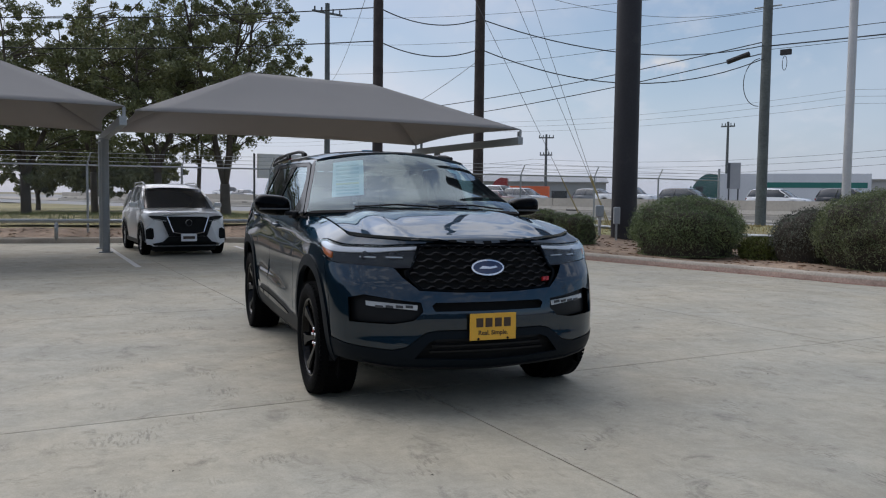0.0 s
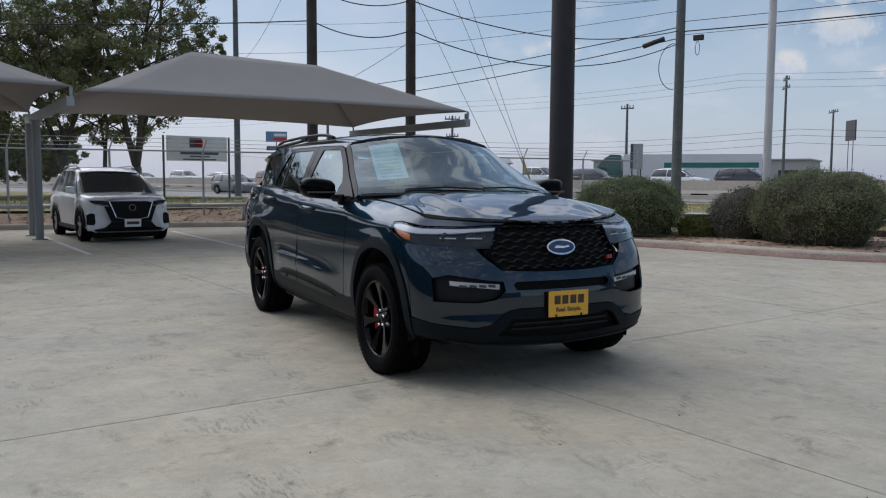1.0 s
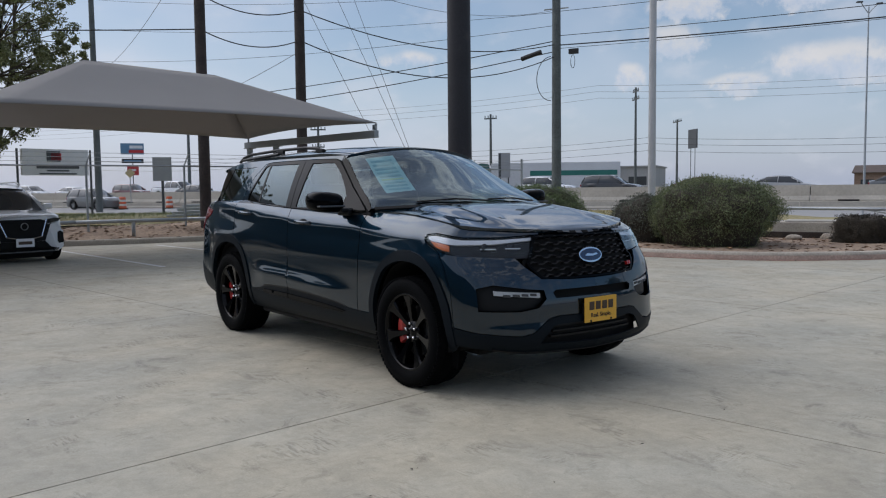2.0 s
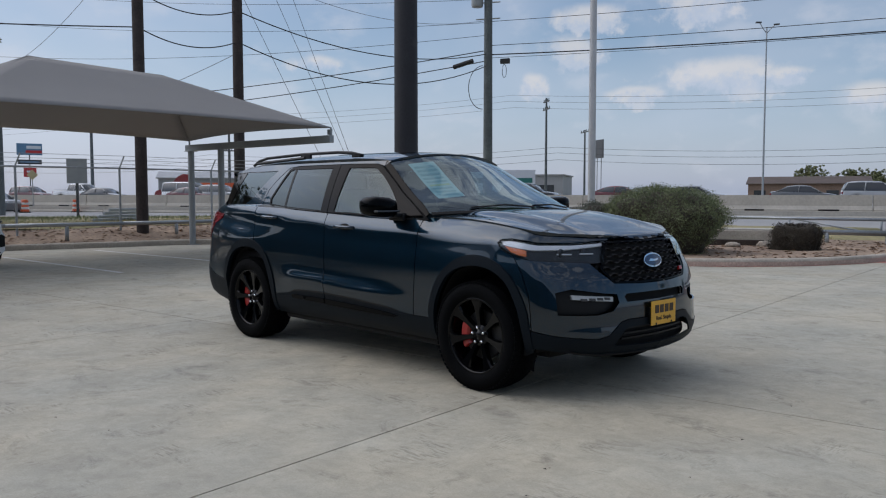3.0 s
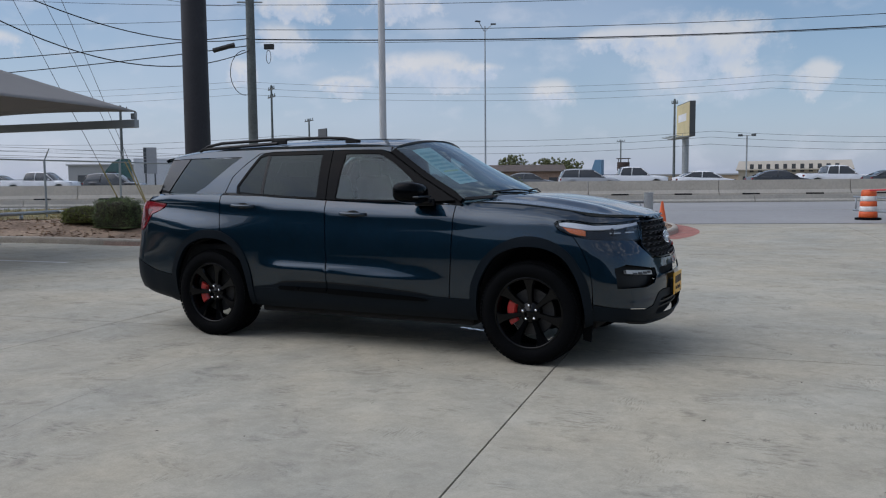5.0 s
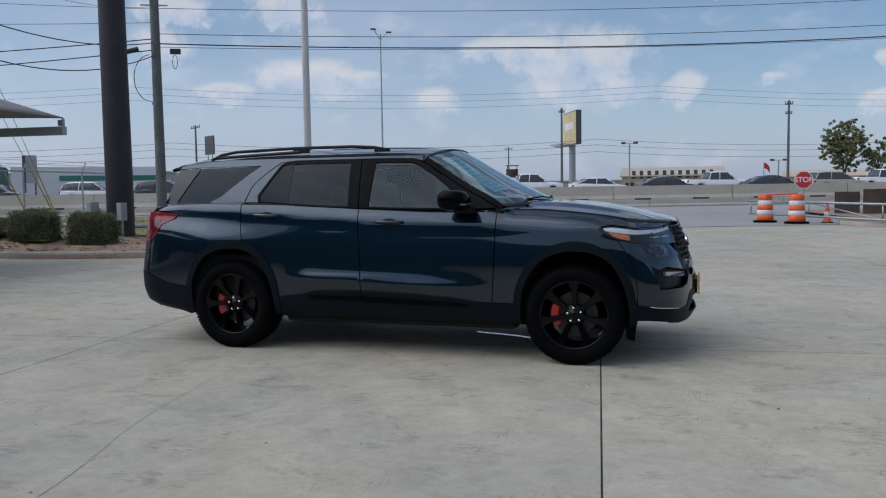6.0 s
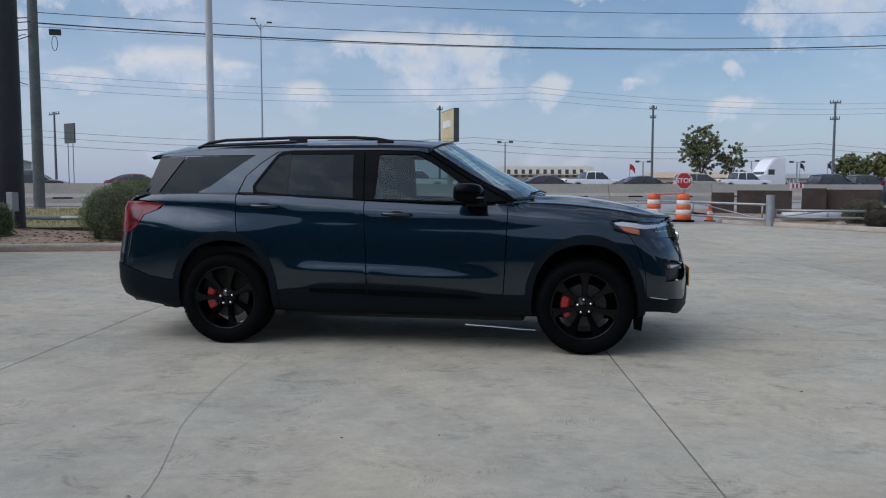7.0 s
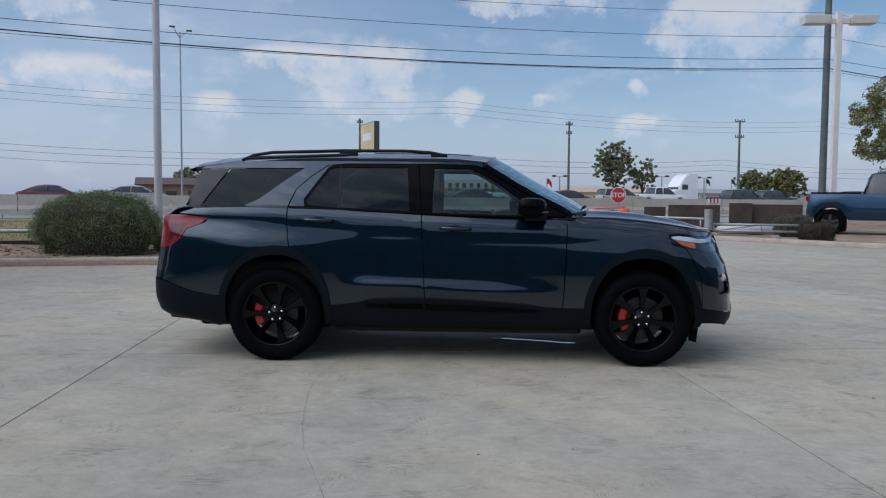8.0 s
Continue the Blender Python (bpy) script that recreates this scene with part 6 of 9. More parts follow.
def suv():
    car = thing("suv", "dark blue metallic SUV with black wheels parked on concrete", "car")
    arch_f, arch_r = curve_pts(arch(AX_F, ARCH_OUT), 5), curve_pts(arch(AX_R, ARCH_OUT), 5)
    arch_fi, arch_ri = curve_pts(arch(AX_F, ARCH_IN), 5), curve_pts(arch(AX_R, ARCH_IN), 5)
    q = q_of_x
    fq = q_of_y
    g = 0.004
    # seams shared between panels
    door_front = [(0.893, 1.215), (0.893, 1.12), (0.886, 0.90), (0.872, 0.62), (0.862, 0.47)]
    door_mid = [(-0.300, 1.222), (-0.285, 0.95), (-0.268, 0.60), (-0.262, 0.47)]
    door_rear = [(-1.36, 1.428), (-1.42, 1.29), (-1.412, 1.166), (-1.405, 1.05), (-1.388, 0.955)]
    for mir in (False, True):
        def pan(name, outline, surf, mat, label="", **k):
            return skin(name, outline, surf, mat, car, label, mirror=mir, **k)
        # front wing
        top_f = [(x, fender_top(x) - 0.001) for x in np.linspace(1.96, 0.90, 12)]
        wing = [(0.897, 1.205), (0.897, 1.12), (0.890, 0.90), (0.876, 0.62), (0.866, 0.47), (1.03, 0.47)]
        wing += [p for p in arch_f if 0.47 < p[1]][0:]
        wing += [(1.985, 0.55), (1.975, 0.72), (1.93, 0.86), (1.86, 0.955), (1.80, 0.985), (1.735, 1.012), (1.70, 1.055), (1.72, 1.078), (1.80, 1.085), (1.95, 1.073), (q(2.08), 1.059), (fq(0.72), 1.057), (fq(0.58), 1.063), (fq(0.44), 1.069), (fq(0.44), 1.078), (fq(0.58), 1.080), (fq(0.72), 1.088), (q(2.08), 1.100), (1.99, 1.109)]
        wing += top_f
        pan("front_wing", wing, body, M["paint"], step=0.045)
        # front door: lower skin
        d = [(0.889, 1.205)] + [(x - g, z) for x, z in door_front[1:]] + [(x + g, z) for x, z in door_mid[::-1]] + [(0.2, 1.208), (0.55, 1.203)]
        pan("front_door", d, body, M["paint"], step=0.045)
        d = [(x - g, z) for x, z in door_mid] + [(-1.05, 0.47), (-1.068, 0.60)]
        ar = [p for p in arch_r if p[0] > AX_R + 0.128 and p[1] > 0.60][::-1]
        d += ar + [(x + g, z) for x, z in door_rear[::-1] if z < 1.25] + [(-1.408, 1.266), (-1.0, 1.257)]
        pan("rear_door", d, body, M["paint"], step=0.045)
        # rear quarter: flank under the belt
        d = [(-1.978, 0.542), (q(-2.05), 0.545), (q(-2.20), 0.57)] + [(q(-2.40), 0.64), (q(-2.50), 0.665), (q(-2.56), 0.675)]
        d += [(q(-2.56), 0.90), (q(-2.50), 0.945), (q(-2.40), 0.98), (q(-2.31), 1.085), (q(-2.12), 1.145), (q(-2.09), 1.19), (q(-2.3), 1.214), (q(-2.44), 1.222)]
        d += [(q(-2.36), 1.262), (-1.80, 1.275), (-1.418, 1.266)] + [(x - g, z) for x, z in door_rear if z < 1.25]
        d += [p for p in arch_r if p[0] < AX_R + 0.120 and p[1] > 0.53][::-1]
        pan("rear_quarter", d, body, M["paint"], step=0.045)
        # body-coloured pillar that leans over the rear door, and the cant rail over the windows
        d = [(-1.440, 1.278), (-1.426, 1.292), (-1.366, 1.428), (-1.24, 1.540), (-1.105, 1.634), (-0.95, 1.647), (-0.2, 1.648), (0.12, 1.642), (0.20, 1.622), (0.245, 1.660)]
        d += [(x, min(roof_edge_z(x), 1.668) - 0.002) for x in np.linspace(0.2, -2.2, 14)]
        d += [(-2.22, 1.600), (-1.95, 1.607), (-1.30, 1.607), (-1.42, 1.53), (-1.69, 1.338), (-1.80, 1.292), (-1.80, 1.283)]
        pan("roof_pillar", d, house, M["paint"], step=0.05)
        # window frames of the doors, in gloss black and body colour
        d = [(-1.416, 1.287), (-1.356, 1.428), (-1.232, 1.536), (-1.098, 1.628), (-1.062, 1.634), (-1.102, 1.612), (-1.293, 1.345), (-1.283, 1.284)]
        pan("rear_door_upper", d, house, M["paint"], step=0.04)
        d = [(-1.280, 1.284), (-1.290, 1.345), (-1.100, 1.611), (-1.060, 1.633), (-0.95, 1.640), (-0.338, 1.643), (-0.304, 1.230), (-1.0, 1.264)]
        h_r = [(-1.255, 1.296), (-1.270, 1.340), (-1.178, 1.468), (-1.085, 1.598), (-1.03, 1.614), (-0.43, 1.614), (-0.398, 1.245), (-1.0, 1.275)]
        pan("rear_door_frame", d, house, M["paint_black"], holes=[h_r], step=0.04)
        d = [(-0.330, 1.643), (0.115, 1.638), (0.19, 1.615), (0.36, 1.515), (0.56, 1.395), (0.75, 1.300), (0.885, 1.225), (0.55, 1.212), (0.2, 1.216), (-0.296, 1.229)]
        h_f = [(-0.200, 1.612), (0.105, 1.608), (0.15, 1.592), (0.30, 1.508), (0.46, 1.395), (0.535, 1.330), (0.545, 1.224), (0.2, 1.228), (-0.212, 1.239)]
        pan("front_door_frame", d, house, M["paint_black"], holes=[h_f], step=0.04)
        pan("front_window", [(x, z) for x, z in h_f], house, M["glass_clear"], "lightly tinted glass", lift=-0.006, thick=0.004, step=0.06).visible_shadow = False
        split = -0.99
        pan("rear_window", [(split + 0.012, 1.614), (-0.43, 1.614), (-0.398, 1.245), (split + 0.012, 1.275)], house, M["glass_tint"], "dark privacy glass", lift=-0.006, thick=0.004, step=0.06)
        pan("rear_vent_window", [(split - 0.012, 1.613), (-1.03, 1.614), (-1.085, 1.598), (-1.178, 1.468), (-1.270, 1.340), (-1.255, 1.296), (split - 0.012, 1.275)], house, M["glass_dark"], "dark privacy glass", lift=-0.006, thick=0.004, step=0.06)
        pan("window_divider", [(split + 0.014, 1.63), (split - 0.014, 1.63), (split - 0.014, 1.265), (split + 0.014, 1.265)], house, M["plastic"], lift=-0.003, thick=0.01)
        # quarter glass that wraps to the tailgate
        pan("quarter_window", [(-1.305, 1.600), (-1.425, 1.522), (-1.69, 1.332), (-1.80, 1.286), (-2.19, 1.284), (-1.955, 1.600)], house, M["glass_dark"], "dark privacy glass", lift=-0.003, thick=0.006, step=0.06)
        pan("rear_pillar", [(-1.97, 1.600), (-2.205, 1.284), (-2.34, 1.284), (-2.225, 1.592)], house, M["black_glass"], step=0.05)
        # windscreen pillar
        vv = np.linspace(0.0, 1.0, 12)
        d = [(PILLAR(v) - 0.006, PILLAR_Z(v)) for v in vv] + [(0.205, 1.622), (0.37, 1.522), (0.57, 1.402), (0.76, 1.305), (0.897, 1.236), (0.93, 1.215)]
        pan("windscreen_pillar", d, house, M["paint_black"], step=0.04)
        pan("pillar_trim", [(-0.428, 1.645), (-0.203, 1.645), (-0.214, 1.215), (-0.396, 1.215)], house, M["shut"], lift=-0.022, thick=0.01, step=0.06)
        pan("pillar_trim", [(0.13, 1.665), (0.15, 1.605), (0.31, 1.513), (0.475, 1.402), (0.55, 1.34), (0.555, 1.20), (0.95, 1.205), (0.78, 1.312), (0.58, 1.412), (0.38, 1.532), (0.21, 1.645)], house, M["shut"], lift=-0.022, thick=0.01, step=0.06)
        # belt strip that joins the flank to the greenhouse
        for x0, x1, mt in ((-2.34, -1.418, "paint"), (-1.410, -0.306, "paint_black"), (-0.294, 0.886, "paint_black")):
            V, F = [], []
            for k, x in enumerate(np.linspace(x0, x1, 16)):
                zb = float(np.interp(x, [-2.36, -1.80, -1.418, -1.0, -0.30, 0.2, 0.55, 0.889], [1.262, 1.275, 1.266, 1.257, 1.222, 1.208, 1.203, 1.205])) - 0.003
                zh = float(np.interp(x, [-2.36, -1.80, -1.44, -1.28, -1.0, -0.30, 0.2, 0.55, 0.889], [1.286, 1.285, 1.290, 1.288, 1.268, 1.233, 1.220, 1.216, 1.226]))
                a, c = Vector(body(q(x), zb)), Vector(house(x, zh))
                m = (a + c) / 2 + Vector((0, -0.004, 0.002))
                for p in (a, m, c):
                    V.append((p.x, -p.y if mir else p.y, p.z))
                if k:
                    o = 3 * k
                    F += [(o + i, o + i + 1, o - 2 + i, o - 3 + i) for i in range(2)]
            mesh_ob("belt_strip", V, F, M[mt], car)
        # arch cladding and wheel-well liner
        for cx, outer, inner in ((AX_F, arch_f, arch_fi), (AX_R, arch_r, arch_ri)):
            pan("arch_cladding", outer + inner[::-1], body, M["cladding"], lift=0.010, thick=0.035, step=0.035)
            bm = bmesh.new()
            prev = None
            for x, z in inner:
                ring = [bm.verts.new((x, sy * (1 if mir else -1), z)) for sy in (0.93, 0.55)]
                if prev:
                    bm.faces.new((prev[0], prev[1], ring[1], ring[0]))
                prev = ring
            part("wheel_liner", bm, M["shut"], car)
        # sill and lower door cladding with its satin spear
        pan("sill", [(0.866, 0.465), (-1.052, 0.465), (-1.056, 0.40), (-1.06, 0.30), (1.06, 0.30), (1.045, 0.40), (1.035, 0.465)], body, M["cladding"], step=0.045, lift=0.004)
        pan("door_moulding", [(-0.765, 0.474), (-0.745, 0.490), (-0.272, 0.491), (-0.272, 0.450), (-0.745, 0.458)], body, M["paint_black"], lift=0.014, thick=0.02, step=0.04)
        pan("door_moulding", [(-0.258, 0.490), (0.15, 0.480), (0.55, 0.462), (0.69, 0.444), (0.64, 0.432), (0.2, 0.436), (-0.258, 0.446)], body, M["paint_black"], lift=0.014, thick=0.02, step=0.04)
        # flat dark strips paint the shadow edge of the lower door recess
        pan("door_groove", [(-0.80, 0.502), (-0.72, 0.532), (-0.60, 0.541), (-0.272, 0.545), (-0.272, 0.533), (-0.60, 0.528), (-0.72, 0.518)], body, M["plastic"], lift=0.003, thick=0.004, step=0.04)
        pan("door_groove", [(-0.258, 0.545), (0.15, 0.532), (0.55, 0.505), (0.72, 0.480), (0.55, 0.494), (0.15, 0.520), (-0.258, 0.533)], body, M["plastic"], lift=0.003, thick=0.004, step=0.04)
        pan("door_cladding", [(-0.258, 0.533), (0.15, 0.520), (0.55, 0.494), (0.72, 0.476), (0.862, 0.472), (0.862, 0.466), (-0.258, 0.466)], body, M["cladding"], lift=0.0035, thick=0.008, step=0.05)
        pan("door_cladding", [(-0.272, 0.533), (-0.60, 0.528), (-0.72, 0.518), (-0.82, 0.498), (-1.045, 0.472), (-1.045, 0.466), (-0.272, 0.466)], body, M["cladding"], lift=0.0035, thick=0.008, step=0.05)
        # door handles: grip over a flat black oval that stands in for the cup's shade
        for hx, hz in ((-0.015, 1.112), (-1.15, 1.172)):
            cup = [(hx + 0.065 * math.cos(a), hz + 0.028 * math.sin(a)) for a in np.linspace(0, 2 * math.pi, 16, endpoint=False)]
            pan("handle_cup", cup, body, M["shut"], lift=0.003, thick=0.002, step=0.03)
            sy = 1 if mir else -1
            y = sy * (-body(hx, hz)[1] + 0.022)
            bm = bmesh.new()
            add_tube(bm, [(hx - 0.125, sy * (abs(y) - 0.026), hz + 0.004), (hx - 0.10, y, hz + 0.003), (hx - 0.02, sy * (abs(y) + 0.006), hz), (hx + 0.08, y, hz - 0.002), (hx + 0.125, sy * (abs(y) - 0.026), hz - 0.004)], 0.014, 8)
            part("door_handle", bm, M["paint"], car, smooth=True)
        # door mirror
        sy = 1 if mir else -1
        bm = bmesh.new()
        bmesh.ops.create_uvsphere(bm, u_segments=20, v_segments=12, radius=1)
        for v in bm.verts:
            x, y, z = v.co
            ex = 0.118 * math.copysign(abs(x) ** 0.7, x)
            ey = 0.135 * math.copysign(abs(y) ** 0.62, y)
            ez = 0.080 * math.copysign(abs(z) ** 0.62, z)
            v.co = Vector((0.60 + ex - 0.12 * (abs(ey) > 0) * (ey + 0.135) * 0.35, sy * (1.085 + ey), 1.285 + ez + 0.04 * (ey / 0.135) * 0.3))
        mirror = part("door_mirror", bm, M["paint_black"], car, "gloss black door mirror", smooth=True)
        part("mirror_arm", box((0.66, sy * 0.945, 1.222), (0.11, 0.12, 0.035), bevel=0.012), M["plastic"], mirror)
        part("mirror_base", box((0.64, sy * 0.935, 1.205), (0.17, 0.035, 0.05), bevel=0.012), M["plastic"], mirror)
        part("turn_lens", box((0.695, sy * 1.085, 1.255), (0.05, 0.22, 0.014), bevel=0.005), M["satin"], mirror)
        # roof rail
        zr = [(-1.86, 1.672, 0), (-1.76, 1.716, 0), (-1.60, 1.740, 0), (-1.0, 1.757, 0), (-0.45, 1.756, 0), (-0.25, 1.744, 0), (-0.10, 1.716, 0)]
        bm = bmesh.new()
        add_tube(bm, [(x, sy * 0.685, z) for x, z, _ in zr], 0.014, 8)
        rail = part("roof_rail", bm, M["plastic"], car, "black roof rail", smooth=True)
        part("rail_base", tube([(-1.82, sy * 0.685, 1.690), (-1.2, sy * 0.690, 1.712), (-0.95, sy * 0.693, 1.722)], 0.016, 6), M["plastic"], rail)
        for x0, x1, z0, z1 in ((-1.02, -0.86, 1.712, 1.754), (-0.24, -0.12, 1.704, 1.736)):
            part("rail_foot", box(((x0 + x1) / 2, sy * 0.687, (z0 + z1) / 2), (x1 - x0, 0.022, z1 - z0), bevel=0.006), M["plastic"], rail)
        # tail lamp
        t_out = [(q(-2.095), 1.186), (q(-2.16), 1.135), (q(-2.30), 1.090), (q(-2.37), 0.985), (q(-2.45), 0.935), (q(-2.565), 0.925), (q(-2.565), 1.205), (q(-2.35), 1.206)]
        tl = pan("tail_lamp", t_out, body, M["tail"], "red wrap-round tail lamp", lift=0.006, thick=0.03, step=0.035)
        skin("lamp_core", [(q(-2.33), 1.085), (q(-2.38), 1.0), (q(-2.46), 0.96), (q(-2.46), 1.135), (q(-2.30), 1.135)], body, M["tail_dark"], tl, lift=0.008, thick=0.004, step=0.04, mirror=mir)
        # rear bumper side
        d = [(q(-2.005), 0.535), (q(-2.20), 0.562), (q(-2.40), 0.63), (q(-2.50), 0.655), (q(-2.58), 0.665), (q(-2.585), 0.36), (q(-2.40), 0.315), (q(-2.05), 0.275), (-1.975, 0.285), (-1.988, 0.40), (-1.982, 0.525)]
        pan("rear_bumper_side", d, body, M["cladding"], step=0.045, lift=0.004)
        # headlamp: dark bowl, white light guide, amber corner, two projectors, lens
        top = [(1.715, 1.071), (1.80, 1.078), (1.95, 1.066), (q(2.08), 1.052), (fq(0.72), 1.050), (fq(0.58), 1.056), (fq(0.44), 1.062)]
        bot = [(fq(0.485), 0.925), (fq(0.60), 0.925), (fq(0.74), 0.935), (q(2.06), 0.945), (1.95, 0.955), (1.82, 0.982), (1.745, 1.012), (1.705, 1.052)]
        lamp = pan("headlamp", top + bot, body, M["lamp_dark"], "headlamp with white light bar and amber corner reflector", lift=-0.020, thick=0.03, step=0.04)
        skin("light_guide", [(1.735, 1.064), (1.80, 1.070), (1.95, 1.057), (q(2.08), 1.044), (fq(0.72), 1.042), (fq(0.58), 1.048), (fq(0.46), 1.055), (fq(0.465), 1.036), (fq(0.60), 1.026), (fq(0.73), 1.016), (q(2.06), 1.012), (1.93, 1.020), (1.80, 1.033), (1.745, 1.046)], body, M["lamp_white"], lamp, lift=-0.006, thick=0.012, step=0.03, mirror=mir)
        skin("corner_reflector", [(1.765, 1.036), (1.80, 1.030), (1.93, 1.018), (1.985, 1.008), (1.98, 0.968), (1.90, 0.975), (1.82, 0.995)], body, M["amber"], lamp, lift=-0.010, thick=0.01, step=0.03, mirror=mir)
        for yy in (0.60, 0.76):
            c = Vector(body(fq(yy), 0.985))
            bm = bmesh.new()
            bmesh.ops.create_uvsphere(bm, u_segments=16, v_segments=8, radius=0.034)
            for v in bm.verts:
                v.co = Vector((c.x - 0.035 + v.co.x * 0.6, sy * abs(c.y + 0.0) + v.co.y, c.z + v.co.z))
            part("projector", bm, M["steel"], lamp, smooth=True)
            skin("lamp_divider", [(fq(yy) - 0.055, 0.990), (fq(yy) + 0.055, 0.988), (fq(yy) + 0.055, 0.981), (fq(yy) - 0.055, 0.983)], body, M["lamp_white"], lamp, lift=-0.008, thick=0.01, mirror=mir)
        skin("lamp_lens", top + bot, body, M["lens"], lamp, "clear lens", lift=0.002, thick=0.004, step=0.04, mirror=mir).visible_shadow = False
        # fog pocket and running lamp
        pocket = [(fq(0.865), 0.735), (fq(0.78), 0.758), (fq(0.55), 0.722), (fq(0.45), 0.712), (fq(0.44), 0.655), (fq(0.50), 0.60), (fq(0.62), 0.580), (fq(0.865), 0.588)]
        pan("fog_pocket", pocket, lambda a, b: (body(a, b)[0] - 0.045, body(a, b)[1] * 0.97, b), M["plastic"], thick=0.004, step=0.05)
        fl = pan("running_lamp", [(fq(0.78), 0.722), (fq(0.47), 0.698), (fq(0.475), 0.666), (fq(0.60), 0.678), (fq(0.78), 0.694)], body, M["lamp_frost"], "white daytime running lamp", lift=-0.022, thick=0.035, step=0.03)
        for k in range(4):
            ya = 0.50 + 0.06 * k
            skin("lamp_cell", [(fq(ya), 0.694), (fq(ya + 0.045), 0.698), (fq(ya + 0.045), 0.682), (fq(ya), 0.678)], body, M["seat_grey"], fl, lift=-0.018, thick=0.004, mirror=mir)
        # bumper half: holes for the pocket, slot and lower grille
        mid = Q_END
        d = [(1.99, 0.478), (1.99, 0.55), (1.980, 0.72), (1.935, 0.865), (1.865, 0.96), (1.825, 0.978), (1.95, 0.950), (q(2.06), 0.940), (fq(0.74), 0.930), (fq(0.60), 0.920), (fq(0.55), 0.86), (fq(0.455), 0.782), (fq(0.2), 0.768), (mid, 0.766)]
        d += [(mid, 0.540), (fq(0.36), 0.540), (fq(0.43), 0.526), (fq(0.55), 0.442), (fq(0.64), 0.425), (fq(0.88), 0.452)]
        d2 = d[:14] + [(mid, 0.709), (fq(0.36), 0.709), (fq(0.385), 0.69), (fq(0.365), 0.655), (mid, 0.654)] + d[14:]
        pan("front_bumper", d2, body, M["paint"], holes=[pocket], step=0.04)
        pan("bumper_slot", [(mid, 0.72), (fq(0.40), 0.72), (fq(0.40), 0.64), (mid, 0.64)], lambda a, b: (body(a, b)[0] - 0.05, body(a, b)[1], b), M["shut"], thick=0.004, step=0.08)
        # dark lower bumper: bow round the lower grille, lip and grille floor
        d = [(1.985, 0.472), (fq(0.88), 0.446), (fq(0.64), 0.419), (fq(0.55), 0.436), (fq(0.43), 0.520), (fq(0.36), 0.534), (mid, 0.534), (mid, 0.486), (fq(0.36), 0.484), (fq(0.41), 0.468), (fq(0.51), 0.368), (fq(0.2), 0.352), (mid, 0.35)]
        d += [(mid, 0.285), (fq(0.35), 0.287), (fq(0.62), 0.30), (fq(0.82), 0.335), (q(2.06), 0.352), (1.975, 0.355)]
        pan("lower_bumper", d, body, M["cladding"], step=0.04, lift=0.004)
        pan("lower_grille", [(mid, 0.50), (fq(0.40), 0.495), (fq(0.58), 0.340), (fq(0.56), 0.305), (mid, 0.298)], lambda a, b: (body(a, b)[0] - 0.06, body(a, b)[1], b), M["shut"], thick=0.004, step=0.08)
        for k in range(3):
            zz = 0.395 + 0.035 * k
            pan("grille_bar", [(mid, zz), (fq(0.40 - 0.02 * k), zz), (fq(0.40 - 0.02 * k), zz + 0.012), (mid, zz + 0.012)], lambda a, b: (body(a, b)[0] - 0.035, body(a, b)[1], b), M["plastic"], thick=0.02, step=0.08)
        pan("bumper_lip", [(mid, 0.298), (fq(0.62), 0.318), (fq(0.82), 0.348), (fq(0.80), 0.33), (fq(0.62), 0.303), (mid, 0.288)], body, M["plastic"], lift=0.010, thick=0.015, step=0.04)
        pan("splash_flap", [(1.895, 0.36), (1.898, 0.30), (1.905, 0.205), (1.965, 0.19), (1.985, 0.36)], lambda a, b: (a, -0.88, b), M["rubber"], thick=0.01, step=0.05)
    # bonnet, roof, windscreen, tailgate: one each across the car
    def hood_front(y):
        return 2.268 - 0.20 * (abs(y) / 0.80) ** 2.2

    def hood_rear(y):
        return 1.145 - 0.215 * (abs(y) / 0.80) ** 2
    edge = [(q(x), fender_top(x) - 0.001) for x in np.linspace(0.93, 1.96, 14)] + [(1.99, 1.109), (q(2.08), 1.100), (fq(0.72), 1.088), (fq(0.58), 1.080), (fq(0.44), 1.078), (fq(0.30), 1.075), (fq(0.15), 1.075)]
    side = []
    for a, b in edge:
        p = body(a, b)
        side.append((p[0] - 0.004 * smoothstep(1.8, 2.1, p[0]), -p[1] - 0.0025))
    nose_x = body(Q_END, 1.075)[0] - 0.004
    outline = side + [(nose_x, 0.0)] + [(x, -y) for x, y in side[::-1]] + [(hood_rear(y), y) for y in np.linspace(-0.80, 0.80, 24)]
    skin("bonnet", outline, bonnet, M["paint"], car, "bonnet with two raised creases", step=0.028, thick=0.03)
    ws = [(u, 0.0) for u in np.linspace(-1, 1, 20)] + [(1, v) for v in np.linspace(0.1, 0.9, 9)] + [(u, 1.0) for u in np.linspace(1, -1, 20)] + [(-1, v) for v in np.linspace(0.9, 0.1, 9)]
    w = skin("windscreen", ws, screen, M["glass_screen"], car, "clear laminated windscreen", step=0.09, thick=0.005)
    w.visible_shadow = False
    skin("screen_band", [(u, 1.0) for u in np.linspace(-0.99, 0.99, 12)] + [(u, 0.955) for u in np.linspace(0.99, -0.99, 12)], screen, M["shut"], car, lift=-0.004, thick=0.002, step=0.09)
    skin("cowl", [(u, 0.02) for u in np.linspace(-0.98, 0.98, 14)] + [(u, -0.03) for u in np.linspace(0.98, -0.98, 14)], screen, M["shut"], car, lift=0.002, thick=0.01, step=0.07)
